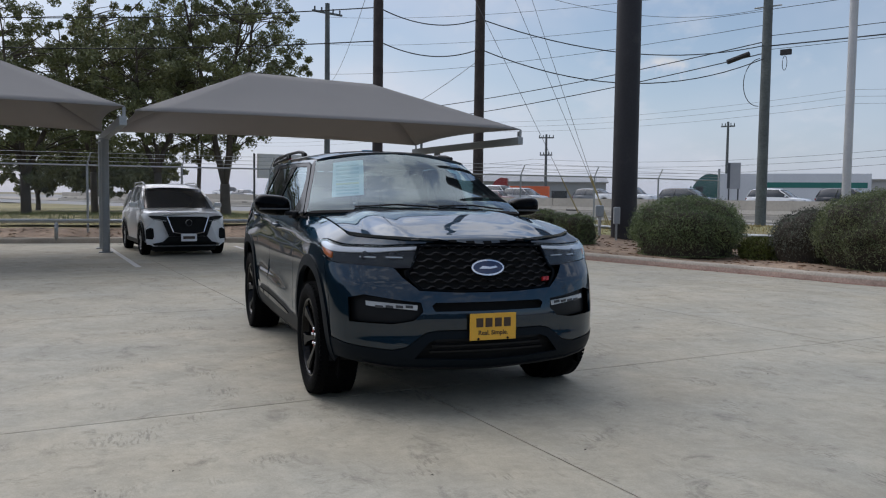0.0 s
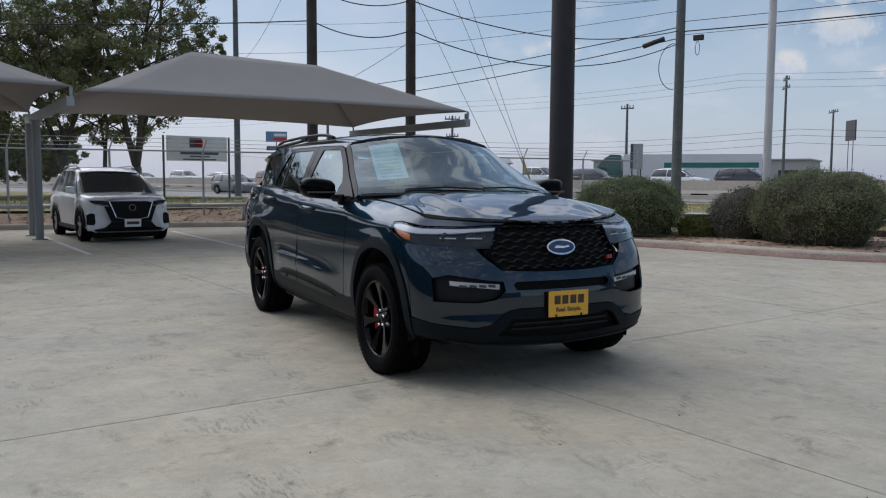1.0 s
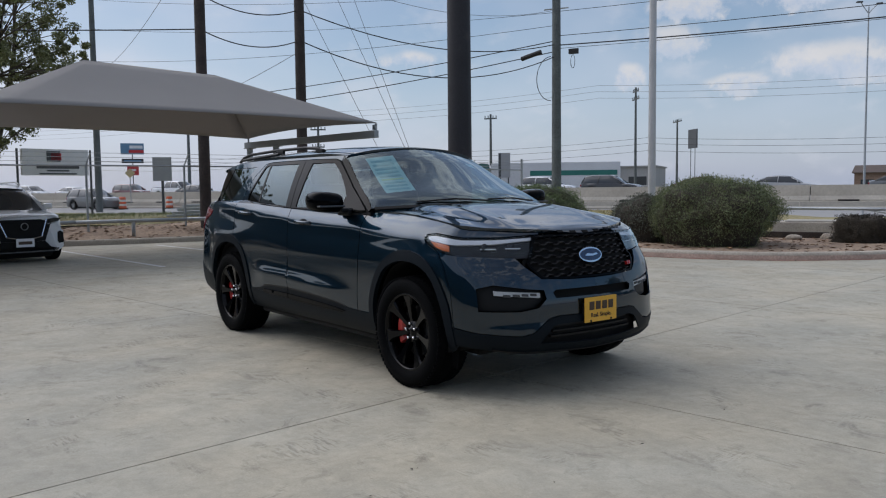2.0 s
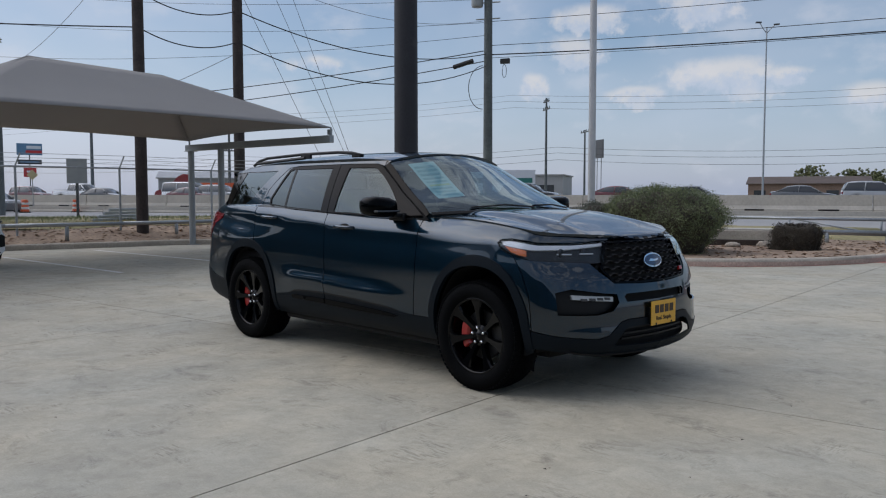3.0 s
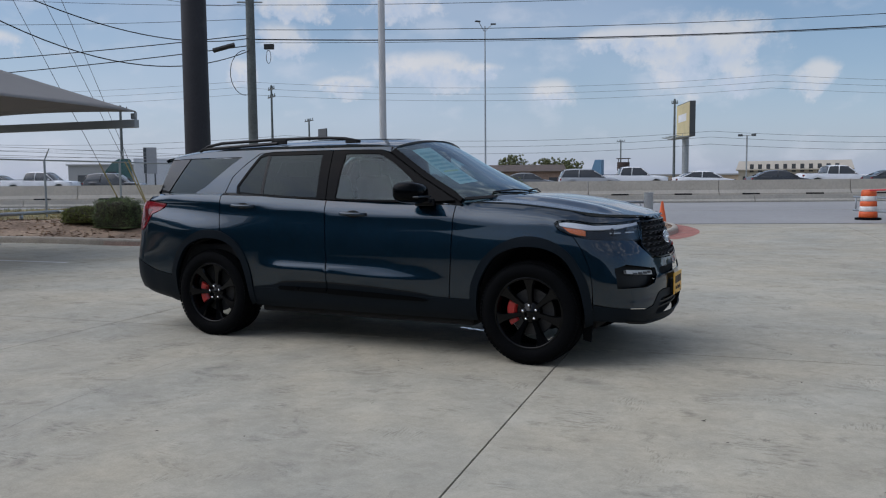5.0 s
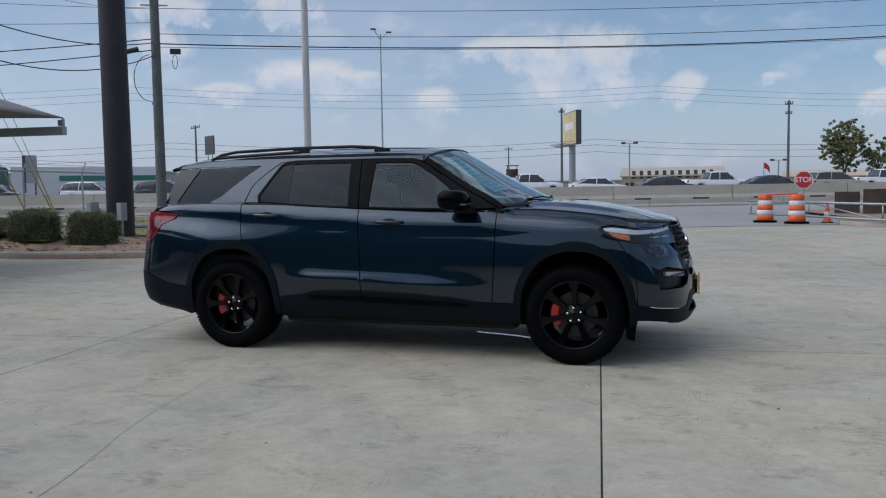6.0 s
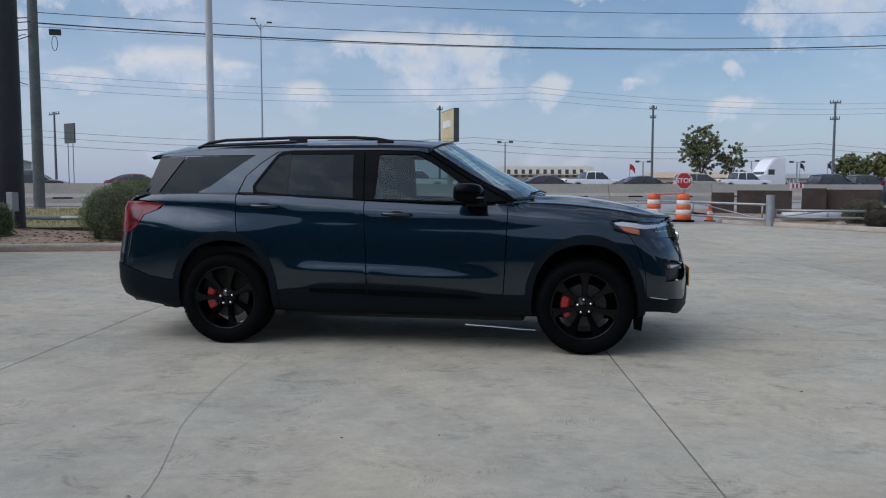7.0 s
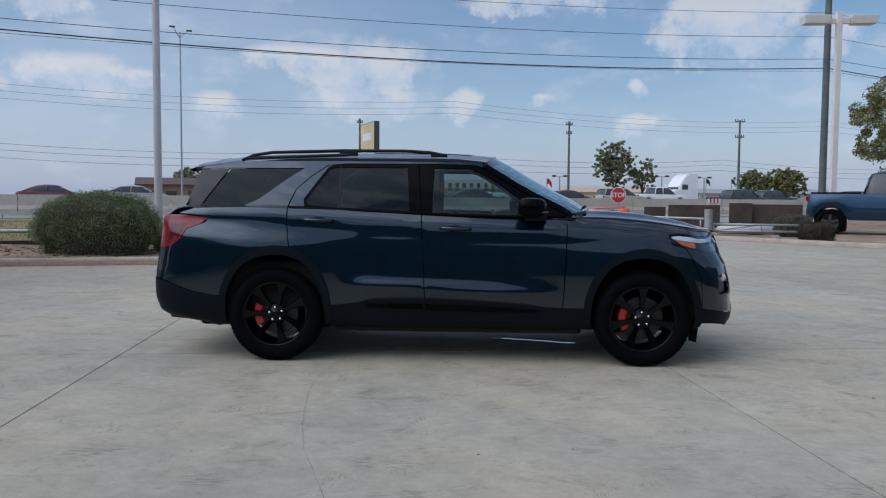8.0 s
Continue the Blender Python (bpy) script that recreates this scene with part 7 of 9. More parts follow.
    for u0, u1 in ((-0.62, 0.10), (0.12, 0.80)):
        a, b = Vector(screen(u0, 0.055)), Vector(screen(u1, 0.03))
        part("wiper", tube([a + Vector((0, 0, 0.012)), (a + b) / 2 + Vector((0.02, 0, 0.03)), b + Vector((0.01, 0, 0.012))], 0.007, 6), M["plastic"], car, smooth=True)
    rf = [(x, 1.0) for x in np.linspace(0.235, -2.28, 24)] + [(-2.30, u) for u in np.linspace(0.9, -0.9, 12)] + [(x, -1.0) for x in np.linspace(-2.28, 0.235, 24)] + [(0.235, u) for u in np.linspace(-0.9, 0.9, 14)]
    skin("roof", rf, roof, M["paint"], car, step=0.08, thick=0.02)
    skin("sunroof", [(0.05, -0.62), (0.05, 0.62), (-0.75, 0.62), (-0.75, -0.62)], roof, M["paint_black"], car, "dark glass sunroof panel", lift=0.003, thick=0.006, step=0.08)

    def gate(u, v):
        z = 0.66 + v * (1.60 - 0.66)
        x = -2.62 + tail_off(min(z, 1.31)) + max(0, z - 1.31) * 0.62
        hw = 0.765 - 0.125 * smoothstep(1.22, 1.60, z)
        return (x + 0.10 * u * u, u * hw, z)
    q_g = q_of_x(-2.55)

    def gate_low(u, z):
        p = body(Q_TAIL + abs(u) * (q_g - Q_TAIL), z)
        return (p[0], math.copysign(p[1], u), z)
    skin("tailgate", [(-1, 0.67), (-0.5, 0.67), (0, 0.67), (0.5, 0.67), (1, 0.67), (1, 1.25), (0.5, 1.27), (0, 1.28), (-0.5, 1.27), (-1, 1.25)], gate_low, M["paint"], car, step=0.08)
    skin("rear_screen", [(-1, 0.67), (1, 0.67), (1, 0.99), (-1, 0.99)], gate, M["glass_dark"], car, "dark rear glass", step=0.09, thick=0.006)
    # spoiler over the rear glass
    bm = bmesh.new()
    rows = []
    for x, dz in ((-2.10, 0.004), (-2.28, 0.004), (-2.325, -0.012), (-2.30, -0.035), (-2.16, -0.035)):
        rows.append([bm.verts.new((roof(max(x, -2.28), u)[0] + min(0, x + 2.28), u * 0.655, roof(max(x, -2.28), u)[2] + dz)) for u in np.linspace(-1, 1, 14)])
    for a, b in zip(rows, rows[1:]):
        for i in range(13):
            bm.faces.new((a[i], a[i + 1], b[i + 1], b[i]))
    part("spoiler", bm, M["paint"], car, smooth=True)
    skin("rear_bumper", [(Q_TAIL, 0.665), (q_of_x(-2.585), 0.665), (q_of_x(-2.585), 0.36), (Q_TAIL, 0.34)], body, M["cladding"], car, step=0.07)
    skin("rear_bumper", [(Q_TAIL, 0.665), (q_of_x(-2.585), 0.665), (q_of_x(-2.585), 0.36), (Q_TAIL, 0.34)], body, M["cladding"], car, step=0.07, mirror=True)
    for sy in (-1, 1):
        part("exhaust_tip", tube([(-2.36, sy * 0.66, 0.335), (-2.50, sy * 0.66, 0.345)], 0.04, 14), M["plastic"], car, smooth=True)
    # dark inner tub and underside
    part("underbody", box((-0.15, 0, 0.375), (4.2, 1.36, 0.26), bevel=0.04), M["shut"], car)
    # low wide slab added to block light and darken the ground below
    part("belly_pan", box((0.0, 0, 0.29), (2.06, 1.74, 0.10), bevel=0.03), M["shut"], car)
    part("floor_tub", box((-0.62, 0, 0.62), (2.95, 1.78, 0.42), bevel=0.05), M["shut"], car)
    part("engine_bay", box((1.45, 0, 0.74), (1.35, 1.05, 0.50), bevel=0.05), M["shut"], car)
    part("front_box", box((1.96, 0, 0.70), (0.30, 1.10, 0.58), bevel=0.05), M["shut"], car)
    part("rear_box", box((-2.08, 0, 0.78), (0.60, 1.50, 0.80), bevel=0.05), M["shut"], car)
    # grille: black field, frame and rows of wavy bars
    def face(y, z):
        p = body(q_of_y(min(abs(y), 0.9)), z)
        return (p[0], y, z)
    hexa = [(-0.435, 1.058), (-0.2, 1.066), (0.2, 1.066), (0.435, 1.058), (0.492, 0.918), (0.520, 0.895), (0.515, 0.862), (0.45, 0.786), (0.2, 0.774), (-0.2, 0.774), (-0.45, 0.786), (-0.515, 0.862), (-0.520, 0.895), (-0.492, 0.918)]
    gr = skin("grille", hexa, lambda y, z: (face(y, z)[0] - 0.045, y, z), M["shut"], car, "black mesh grille with wavy bars", step=0.07, thick=0.004)
    ring = [(a * 0.965, 0.92 + (b - 0.92) * 0.93) for a, b in hexa]
    skin("grille_frame", hexa, face, M["paint_black"], gr, holes=[ring], step=0.04, thick=0.03, lift=-0.004)
    for r in range(7):
        zc = 0.798 + r * 0.0415
        cols = [y for y in np.linspace(-0.58, 0.58, 117) if inside(ring, y, zc)]
        if len(cols) < 8:
            continue
        lo, hi = min(cols), max(cols)
        ys2 = np.arange(lo, hi, 0.0095)
        V, F = [], []
        for k, y in enumerate(ys2):
            ph = 2 * math.pi * y / 0.098 + math.pi * (r % 2)
            wob = 0.0080 * math.tanh(1.8 * math.sin(ph)) / math.tanh(1.8)
            x = face(y, zc)[0] - 0.012
            t = 0.0034
            V += [(x, y, zc + wob + t), (x + 0.004, y, zc + wob), (x, y, zc + wob - t), (x - 0.025, y, zc + wob - t), (x - 0.025, y, zc + wob + t)]
            if k:
                o = 5 * k
                F += [(o + i, o + (i + 1) % 5, o - 5 + (i + 1) % 5, o - 5 + i) for i in range(5)]
        mesh_ob("wavy_bar", V, F, M["bar"], gr)
    # oval badge on the grille
    def oval(a, b, n=36):
        return [(0.0 + a * math.cos(t), 0.918 + b * math.sin(t)) for t in np.linspace(0, 2 * math.pi, n, endpoint=False)]
    bd = skin("badge", oval(0.112, 0.050), face, M["chrome"], gr, "blue oval badge with bright rim", lift=0.010, thick=0.04, step=0.05)
    skin("badge_field", oval(0.100, 0.040), face, M["badge_blue"], bd, lift=0.013, thick=0.004, step=0.05)
    skin("badge_mark", [(-0.063, 0.911), (-0.038, 0.927), (0.012, 0.921), (0.052, 0.927), (0.064, 0.917), (0.012, 0.909)], face, M["chrome"], bd, lift=0.015, thick=0.003, step=0.03)
    for a in (0.402, 0.428):
        skin("grille_emblem", [(a + 0.006, 0.850), (a + 0.027, 0.850), (a + 0.018, 0.826), (a - 0.003, 0.826)], face, M["caliper"], gr, "small red emblem", lift=0.004, thick=0.02, step=0.03)
    # row of raised bars along the bonnet's leading edge; black puts their shadows into the colour
    for k in range(8):
        y0 = -0.47 + k * 0.118
        xf = hood_front(y0 + 0.027) - 0.012
        skin("bonnet_mark", [(xf, y0), (xf, y0 + 0.055), (xf - 0.017, y0 + 0.055), (xf - 0.017, y0)], bonnet, M["paint_black"], car, lift=0.002, thick=0.003, step=0.015)
    # yellow dealer plate with plain print bars
    pl = part("front_plate", box((2.420, 0.0, 0.558), (0.008, 0.315, 0.168), bevel=0.003), M["yellow"], car, "yellow advertising plate with dark print")
    for y0 in (-0.092, -0.030, 0.034, 0.096):
        part("print_bar", box((2.4255, y0, 0.585), (0.003, 0.046, 0.056)), M["ink"], pl)
    lettering("Real. Simple.", 0.040, Matrix.Translation((2.4252, 0.0, 0.520)) @ Matrix.Rotation(radians(90), 4, "Z") @ Matrix.Rotation(radians(90), 4, "X"), M["ink"], pl, 0.0012, 0.0006)
    for y0 in (-0.10, 0.10):
        part("plate_screw", tube([(2.418, y0, 0.483), (2.427, y0, 0.483)], 0.008, 10), M["plastic"], pl)
    part("plate_bracket", box((2.395, 0.0, 0.54), (0.03, 0.30, 0.12), bevel=0.004), M["plastic"], car)
    # price sheet inside the windscreen
    sh = skin("price_sheet", [(-0.80, 0.90), (-0.44, 0.91), (-0.52, 0.33), (-0.81, 0.31)], screen, M["paper"], car, "pale printed price sheet behind the glass", lift=-0.012, thick=0.001, step=0.09)
    for k in range(9):
        v = 0.84 - k * 0.058
        u, wd = -0.80, 0.30 - (0.90 - v) * 0.11
        mt = M["paper_yellow"] if k == 5 else M["paper_bar"]
        skin("print_bar", [(u + 0.03, v), (u + wd, v + 0.006), (u + wd, v - 0.022), (u + 0.03, v - 0.028)], screen, mt, sh, lift=-0.010, thick=0.001, step=0.2)
    skin("windscreen_tag", [(0.62, 0.80), (0.74, 0.79), (0.75, 0.74), (0.63, 0.75)], screen, M["paper"], car, lift=-0.01, thick=0.001, step=0.1)
    # cabin
    part("dashboard", box((0.78, 0, 1.06), (0.50, 1.50, 0.24), bevel=0.07), M["seat"], car, smooth=True)
    part("headliner", box((-0.85, 0, 1.645), (1.9, 1.22, 0.03), bevel=0.012), M["seat_grey"], car)
    part("interior_mirror", box((0.36, 0.0, 1.555), (0.03, 0.24, 0.07), bevel=0.014), M["plastic"], car)
    bm = bmesh.new()
    ringp = [Vector((0.37, 0.38, 1.07)) + Matrix.Rotation(radians(-24), 3, "Y") @ Vector((0, 0.185 * math.cos(a), 0.185 * math.sin(a))) for a in np.linspace(0, 2 * math.pi, 25)]
    add_tube(bm, ringp, 0.016, 8)
    add_tube(bm, [(0.37, 0.21, 1.07), (0.39, 0.38, 1.06), (0.37, 0.55, 1.07)], 0.02, 6)
    part("steering_wheel", bm, M["seat"], car, smooth=True)
    for sx in (-0.25, -1.15):
        for yy in (-0.38, 0.38):
            bm = bmesh.new()
            add_box(bm, (sx, yy, 0.86), (0.52, 0.50, 0.16), bevel=0.05)
            add_box(bm, (sx - 0.30, yy, 1.14), (0.15, 0.48, 0.60), Matrix.Rotation(radians(-14), 3, "Y"), bevel=0.05)
            add_box(bm, (sx - 0.40, yy, 1.50), (0.10, 0.27, 0.17), Matrix.Rotation(radians(-8), 3, "Y"), bevel=0.04)
            part("seat", bm, M["seat_grey"] if sx > -0.5 else M["seat"], car, smooth=True)
    # wheels
    spoke_n = 7
    for cx in (AX_F, AX_R):
        for sy in (-1, 1):
            t = Matrix.Translation((cx, sy * 0.855, HUB_Z)) @ Matrix.Scale(-sy, 4, (0, 1, 0))
            wheel = new("wheel")
            wheel.parent = car
            bm = bmesh.new()
            add_lathe(bm, [(0.268, -0.118), (0.285, -0.134), (0.315, -0.143), (0.350, -0.138), (0.372, -0.124), (0.384, -0.105), (0.388, -0.06), (0.388, 0.06), (0.384, 0.105), (0.372, 0.124), (0.340, 0.135), (0.285, 0.130), (0.268, 0.115)], 72, "Y", t)
            tyre = part("tyre", bm, M["rubber"], wheel, angle=50)
            bm = bmesh.new()
            for k in range(72):
                a = 2 * math.pi * k / 72
                for y0, tilt in ((-0.108, 0.25), (-0.05, -0.2), (0.05, 0.2), (0.108, -0.25)):
                    m = t @ Matrix.Rotation(-a, 4, "Y") @ Matrix.Translation((0.3865 - (0.008 if abs(y0) > 0.1 else 0), y0, 0)) @ Matrix.Rotation(tilt, 4, "X")
                    r = bmesh.ops.create_cube(bm, size=1)
                    for v in r["verts"]:
                        v.co = m @ Vector((v.co.x * 0.010, v.co.y * 0.045, v.co.z * 0.024))
            tagged(part("tread", bm, M["rubber"], tyre), kind="stuff")
            # barrel
            bm = bmesh.new()
            add_lathe(bm, [(0.272, -0.118), (0.262, -0.124), (0.252, -0.112), (0.245, -0.06), (0.235, 0.02), (0.238, 0.11)], 48, "Y", t)
            rim = part("rim", bm, M["rim"], wheel, "gloss black alloy rim", smooth=True)
            bm = bmesh.new()
            add_lathe(bm, [(0.0, -0.082), (0.030, -0.084), (0.034, -0.072), (0.072, -0.076), (0.082, -0.066), (0.085, -0.02)], 32, "Y", t)
            part("hub", bm, M["rim"], rim, smooth=True)
            for k in range(spoke_n):
                a = (math.pi / 2 if cx > 0 else math.pi) + 2 * math.pi * k / spoke_n
                m = t @ Matrix.Rotation(-a, 4, "Y")
                sec = [(0.055, 0.020, -0.074), (0.11, 0.020, -0.084), (0.17, 0.026, -0.096), (0.215, 0.036, -0.106), (0.252, 0.058, -0.114)]
                bm = bmesh.new()
                rows = []
                for rr, hw, yy in sec:
                    rows.append([bm.verts.new(m @ Vector((rr, y2, w2))) for w2, y2 in ((-hw, yy + 0.012), (-hw * 0.75, yy), (hw * 0.75, yy), (hw, yy + 0.012), (hw * 0.8, yy + 0.045), (-hw * 0.8, yy + 0.045))])
                for r0, r1 in zip(rows, rows[1:]):
                    for j in range(6):
                        bm.faces.new((r0[j], r0[(j + 1) % 6], r1[(j + 1) % 6], r1[j]))
                bm.faces.new(rows[0])
                bm.faces.new(rows[-1])
                part("spoke", bm, M["rim"], rim, angle=35)
            for k in range(5):
                a = math.pi / 2 + 2 * math.pi * k / 5 + 0.1
                m = t @ Matrix.Rotation(-a, 4, "Y")
                bm = bmesh.new()
                add_lathe(bm, [(0.0, -0.096), (0.008, -0.095), (0.011, -0.088), (0.011, -0.070)], 10, "Y", m @ Matrix.Translation((0.055, 0, 0)))
                part("lug_nut", bm, M["chrome"], rim, smooth=True)
            bm = bmesh.new()
            add_lathe(bm, [(0.07, -0.030), (0.175, -0.030), (0.178, -0.022), (0.178, -0.002), (0.07, -0.002)], 40, "Y", t)
            part("brake_disc", bm, M["steel"], wheel, angle=40)
            bm = bmesh.new()
            m = t @ Matrix.Rotation(-radians(184), 4, "Y")
            pr = []
            for aa in np.linspace(-0.52, 0.52, 11):
                pr.append([bm.verts.new(m @ Vector((rr * math.cos(aa), yy, rr * math.sin(aa)))) for rr, yy in ((0.118, -0.045), (0.135, -0.062), (0.185, -0.062), (0.196, -0.045), (0.196, 0.02), (0.118, 0.02))])
            for r0, r1 in zip(pr, pr[1:]):
                for j in range(6):
                    bm.faces.new((r0[j], r0[(j + 1) % 6], r1[(j + 1) % 6], r1[j]))
            bm.faces.new(pr[0])
            bm.faces.new(pr[-1])
            part("brake_caliper", bm, M["caliper"], wheel, "red brake caliper", angle=40)
            part("hub_back", box((cx, sy * 0.70, HUB_Z), (0.30, 0.14, 0.30), bevel=0.05), M["shut"], wheel)
    car.matrix_world = pose(0.0, 0.071, 0, 0, 0, -0.85)      # parked a little askew
    return car


suv()

# ---- other vehicles ----
def vehicle(name, label, at, top, cabin, length, width, wheel_r, axles, paint, zb=0.22, roof_paint=None, bed=None, glass_mat="dark_glass_wall", detail=False, group="traffic on the highway"):
    """A car from its side lines: top is the line of bonnet, belt and tail, cabin the line of windows and roof, both from the tail forward."""
    th = thing(name, label, "car", group, at=at)
    w = width / 2
    ft = pchip([p[0] for p in top], [p[1] for p in top])
    x0, x1 = top[0][0], top[-1][0]
    xs = np.concatenate([np.linspace(x0, x0 + 0.25, 5)[:-1], np.linspace(x0 + 0.25, x1 - 0.35, 26)[:-1], np.linspace(x1 - 0.35, x1, 7)])
    bm = bmesh.new()
    rows = []
    for x in xs:
        e = min((x - x0) / 0.30, (x1 - x) / 0.45, 1.0)
        ww = w * (0.80 + 0.20 * math.sqrt(max(0, 1 - (1 - e) ** 2)))
        zt = ft(x)
        zl = zb
        for ax in axles:
            if abs(x - ax) < wheel_r * 1.22:
                zl = max(zl, wheel_r + math.sqrt(max(0, (wheel_r * 1.22) ** 2 - (x - ax) ** 2)) * 0.92)
        zl = min(zl, zt - 0.12)
        sec = [(0.0, zl), (0.72 * ww, zl), (0.96 * ww, zl + 0.03), (ww, zl + (zt - zl) * 0.35), (0.985 * ww, zl + (zt - zl) * 0.72), (0.93 * ww, zt - 0.03), (0.80 * ww, zt), (0.0, zt + 0.02)]
        rows.append([bm.verts.new((x, -y, z)) for y, z in sec] + [bm.verts.new((x, y, z)) for y, z in sec[-2:0:-1]])
    n = len(rows[0])
    for a, b in zip(rows, rows[1:]):
        for i in range(n):
            bm.faces.new((a[i], a[(i + 1) % n], b[(i + 1) % n], b[i]))
    bm.faces.new(rows[0])
    bm.faces.new(rows[-1])
    part("body", bm, paint, th, angle=38)
    # dark wheel wells
    for ax in axles:
        part("wheel_well", box((ax, 0, wheel_r * 1.1), (wheel_r * 2.3, width * 0.80, wheel_r * 1.7), bevel=0.1), M["shut"], th)
    # greenhouse
    fc = pchip([p[0] for p in cabin], [p[1] for p in cabin])
    cx0, cx1 = cabin[0][0], cabin[-1][0]
    zr = max(p[1] for p in cabin)
    bm = bmesh.new()
    rows = []
    for x in np.linspace(cx0, cx1, 22):
        zc, zt = fc(x), ft(x) - 0.04
        k = max(0.0, (zc - zt)) / max(0.05, zr - zt)
        sec = [(0.90 * w, zt), ((0.90 - 0.15 * k) * w, max(zt, zc - 0.07)), ((0.86 - 0.20 * k) * w, max(zt, zc - 0.015)), (0.0, max(zt, zc))]
        rows.append([bm.verts.new((x, -y, z)) for y, z in sec] + [bm.verts.new((x, y, z)) for y, z in sec[-2::-1]])
    n = len(rows[0])
    for a, b in zip(rows, rows[1:]):
        for i in range(n - 1):
            bm.faces.new((a[i], a[i + 1], b[i + 1], b[i]))
    part("window_glass", bm, M[glass_mat], th, angle=50)
    # roof skin and pillars a little proud of the glass
    rx = [x for x in np.linspace(cx0, cx1, 40) if fc(x) > zr - 0.12]
    bm = bmesh.new()
    rows = []
    for x in np.linspace(rx[0], rx[-1], 12):
        zc = fc(x)
        rows.append([bm.verts.new((x, s * w, zc + dz)) for s, dz in ((-0.76, -0.075), (-0.675, -0.006), (-0.35, 0.018), (0, 0.024), (0.35, 0.018), (0.675, -0.006), (0.76, -0.075))])
    for a, b in zip(rows, rows[1:]):
        for i in range(6):
            bm.faces.new((a[i], a[i + 1], b[i + 1], b[i]))
    part("roof", bm, roof_paint or paint, th, smooth=True)
    ends = ((cx0, rx[0]), (cx1, rx[-1]), ((rx[0] + rx[-1]) / 2 - 0.05, (rx[0] + rx[-1]) / 2 + 0.02))
    for xb, xt in ends:
        for s in (-1, 1):
            part("pillar", tube([(xb, s * 0.895 * w, ft(xb) - 0.02), ((xb + xt) / 2, s * 0.835 * w, (ft(xb) + fc(xt) - 0.05) / 2), (xt, s * 0.755 * w, fc(xt) - 0.06)], 0.035, 6), paint, th, smooth=True)
    if bed:
        part("bed_floor", box(((bed[0] + bed[1]) / 2, 0, ft((bed[0] + bed[1]) / 2) + 0.03), (bed[1] - bed[0], width * 0.74, 0.03)), M["shut"], th)
    for ax in axles:
        for s in (-1, 1):
            wh = new("wheel")
            wh.parent = th
            m = Matrix.Translation((ax, s * (w - 0.10), wheel_r)) @ Matrix.Scale(-s, 4, (0, 1, 0))
            bm = bmesh.new()
            r = wheel_r
            add_lathe(bm, [(r * 0.64, -0.10), (r * 0.82, -0.115), (r * 0.95, -0.10), (r, -0.07), (r, 0.08), (r * 0.7, 0.10)], 28, "Y", m)
            part("tyre", bm, M["rubber"], wh, angle=40)
            bm = bmesh.new()
            add_lathe(bm, [(r * 0.66, -0.10), (r * 0.58, -0.085), (r * 0.50, -0.03), (r * 0.2, -0.02), (0.0, -0.02)], 28, "Y", m)
            part("rim", bm, M["lamp_dark"], wh, smooth=True)
            bm = bmesh.new()
            for k in range(5):
                a = 2 * math.pi * k / 5 + 0.3
                add_box(bm, m @ Matrix.Rotation(-a, 4, "Y") @ Vector((r * 0.33, -0.075, 0)), (r * 0.60, 0.03, r * 0.17), Matrix.Rotation(-a, 3, "Y"))
            part("spokes", bm, M["satin"] if bed else M["galv"], wh)
    zl = ft(x1 - 0.25) - 0.10
    for s in (-1, 1):
        if not detail:
            part("headlamp", box((x1 - 0.16, s * 0.70 * w, zl), (0.22, 0.30 * w, 0.11), Matrix.Rotation(s * radians(-24), 3, "Z"), bevel=0.03), M["lamp_white"], th)
        part("tail_lamp", box((x0 + 0.05, s * 0.80 * w, ft(x0 + 0.1) - 0.18), (0.12, 0.22 * w, 0.16), bevel=0.02), M["tail"], th)
        part("door_mirror", box((cx1 - 0.28, s * (w + 0.06), ft(cx1 - 0.3) + 0.08), (0.10, 0.18, 0.12), bevel=0.035), paint, th)
    return th


def on_road(l, s, z, flip=False, dy=0.0):
    p = road_pt(l, s, z)
    return pose(p.x, p.y, p.z, 0, 0, math.degrees(math.atan2(RD.y, RD.x)) + (180 if flip else 0))


SEDAN = dict(top=[(-2.35, 0.70), (-2.30, 0.98), (-1.6, 1.02), (-0.5, 0.98), (0.9, 0.94), (1.6, 0.86), (2.2, 0.72), (2.36, 0.55)], cabin=[(-1.95, 1.0), (-1.1, 1.38), (-0.4, 1.46), (0.2, 1.42), (1.15, 0.93)], length=4.7, width=1.84, wheel_r=0.33, axles=(-1.38, 1.42))
SUVS = dict(top=[(-2.3, 0.75), (-2.25, 1.08), (-1.0, 1.07), (0.6, 1.05), (1.2, 1.02), (2.0, 0.92), (2.3, 0.70)], cabin=[(-2.22, 1.06), (-2.0, 1.58), (-1.2, 1.70), (0.0, 1.68), (1.15, 1.03)], length=4.6, width=1.9, wheel_r=0.36, axles=(-1.36, 1.40))
PICK = dict(top=[(-2.95, 0.80), (-2.92, 1.24), (-1.0, 1.24), (-0.9, 1.22), (1.2, 1.20), (2.2, 1.15), (2.75, 1.08), (2.9, 0.75)], cabin=[(-1.02, 1.22), (-0.85, 1.80), (-0.2, 1.90), (0.6, 1.86), (1.45, 1.20)], length=5.85, width=2.0, wheel_r=0.41, axles=(-1.80, 1.90), zb=0.38, bed=(-2.8, -1.1))
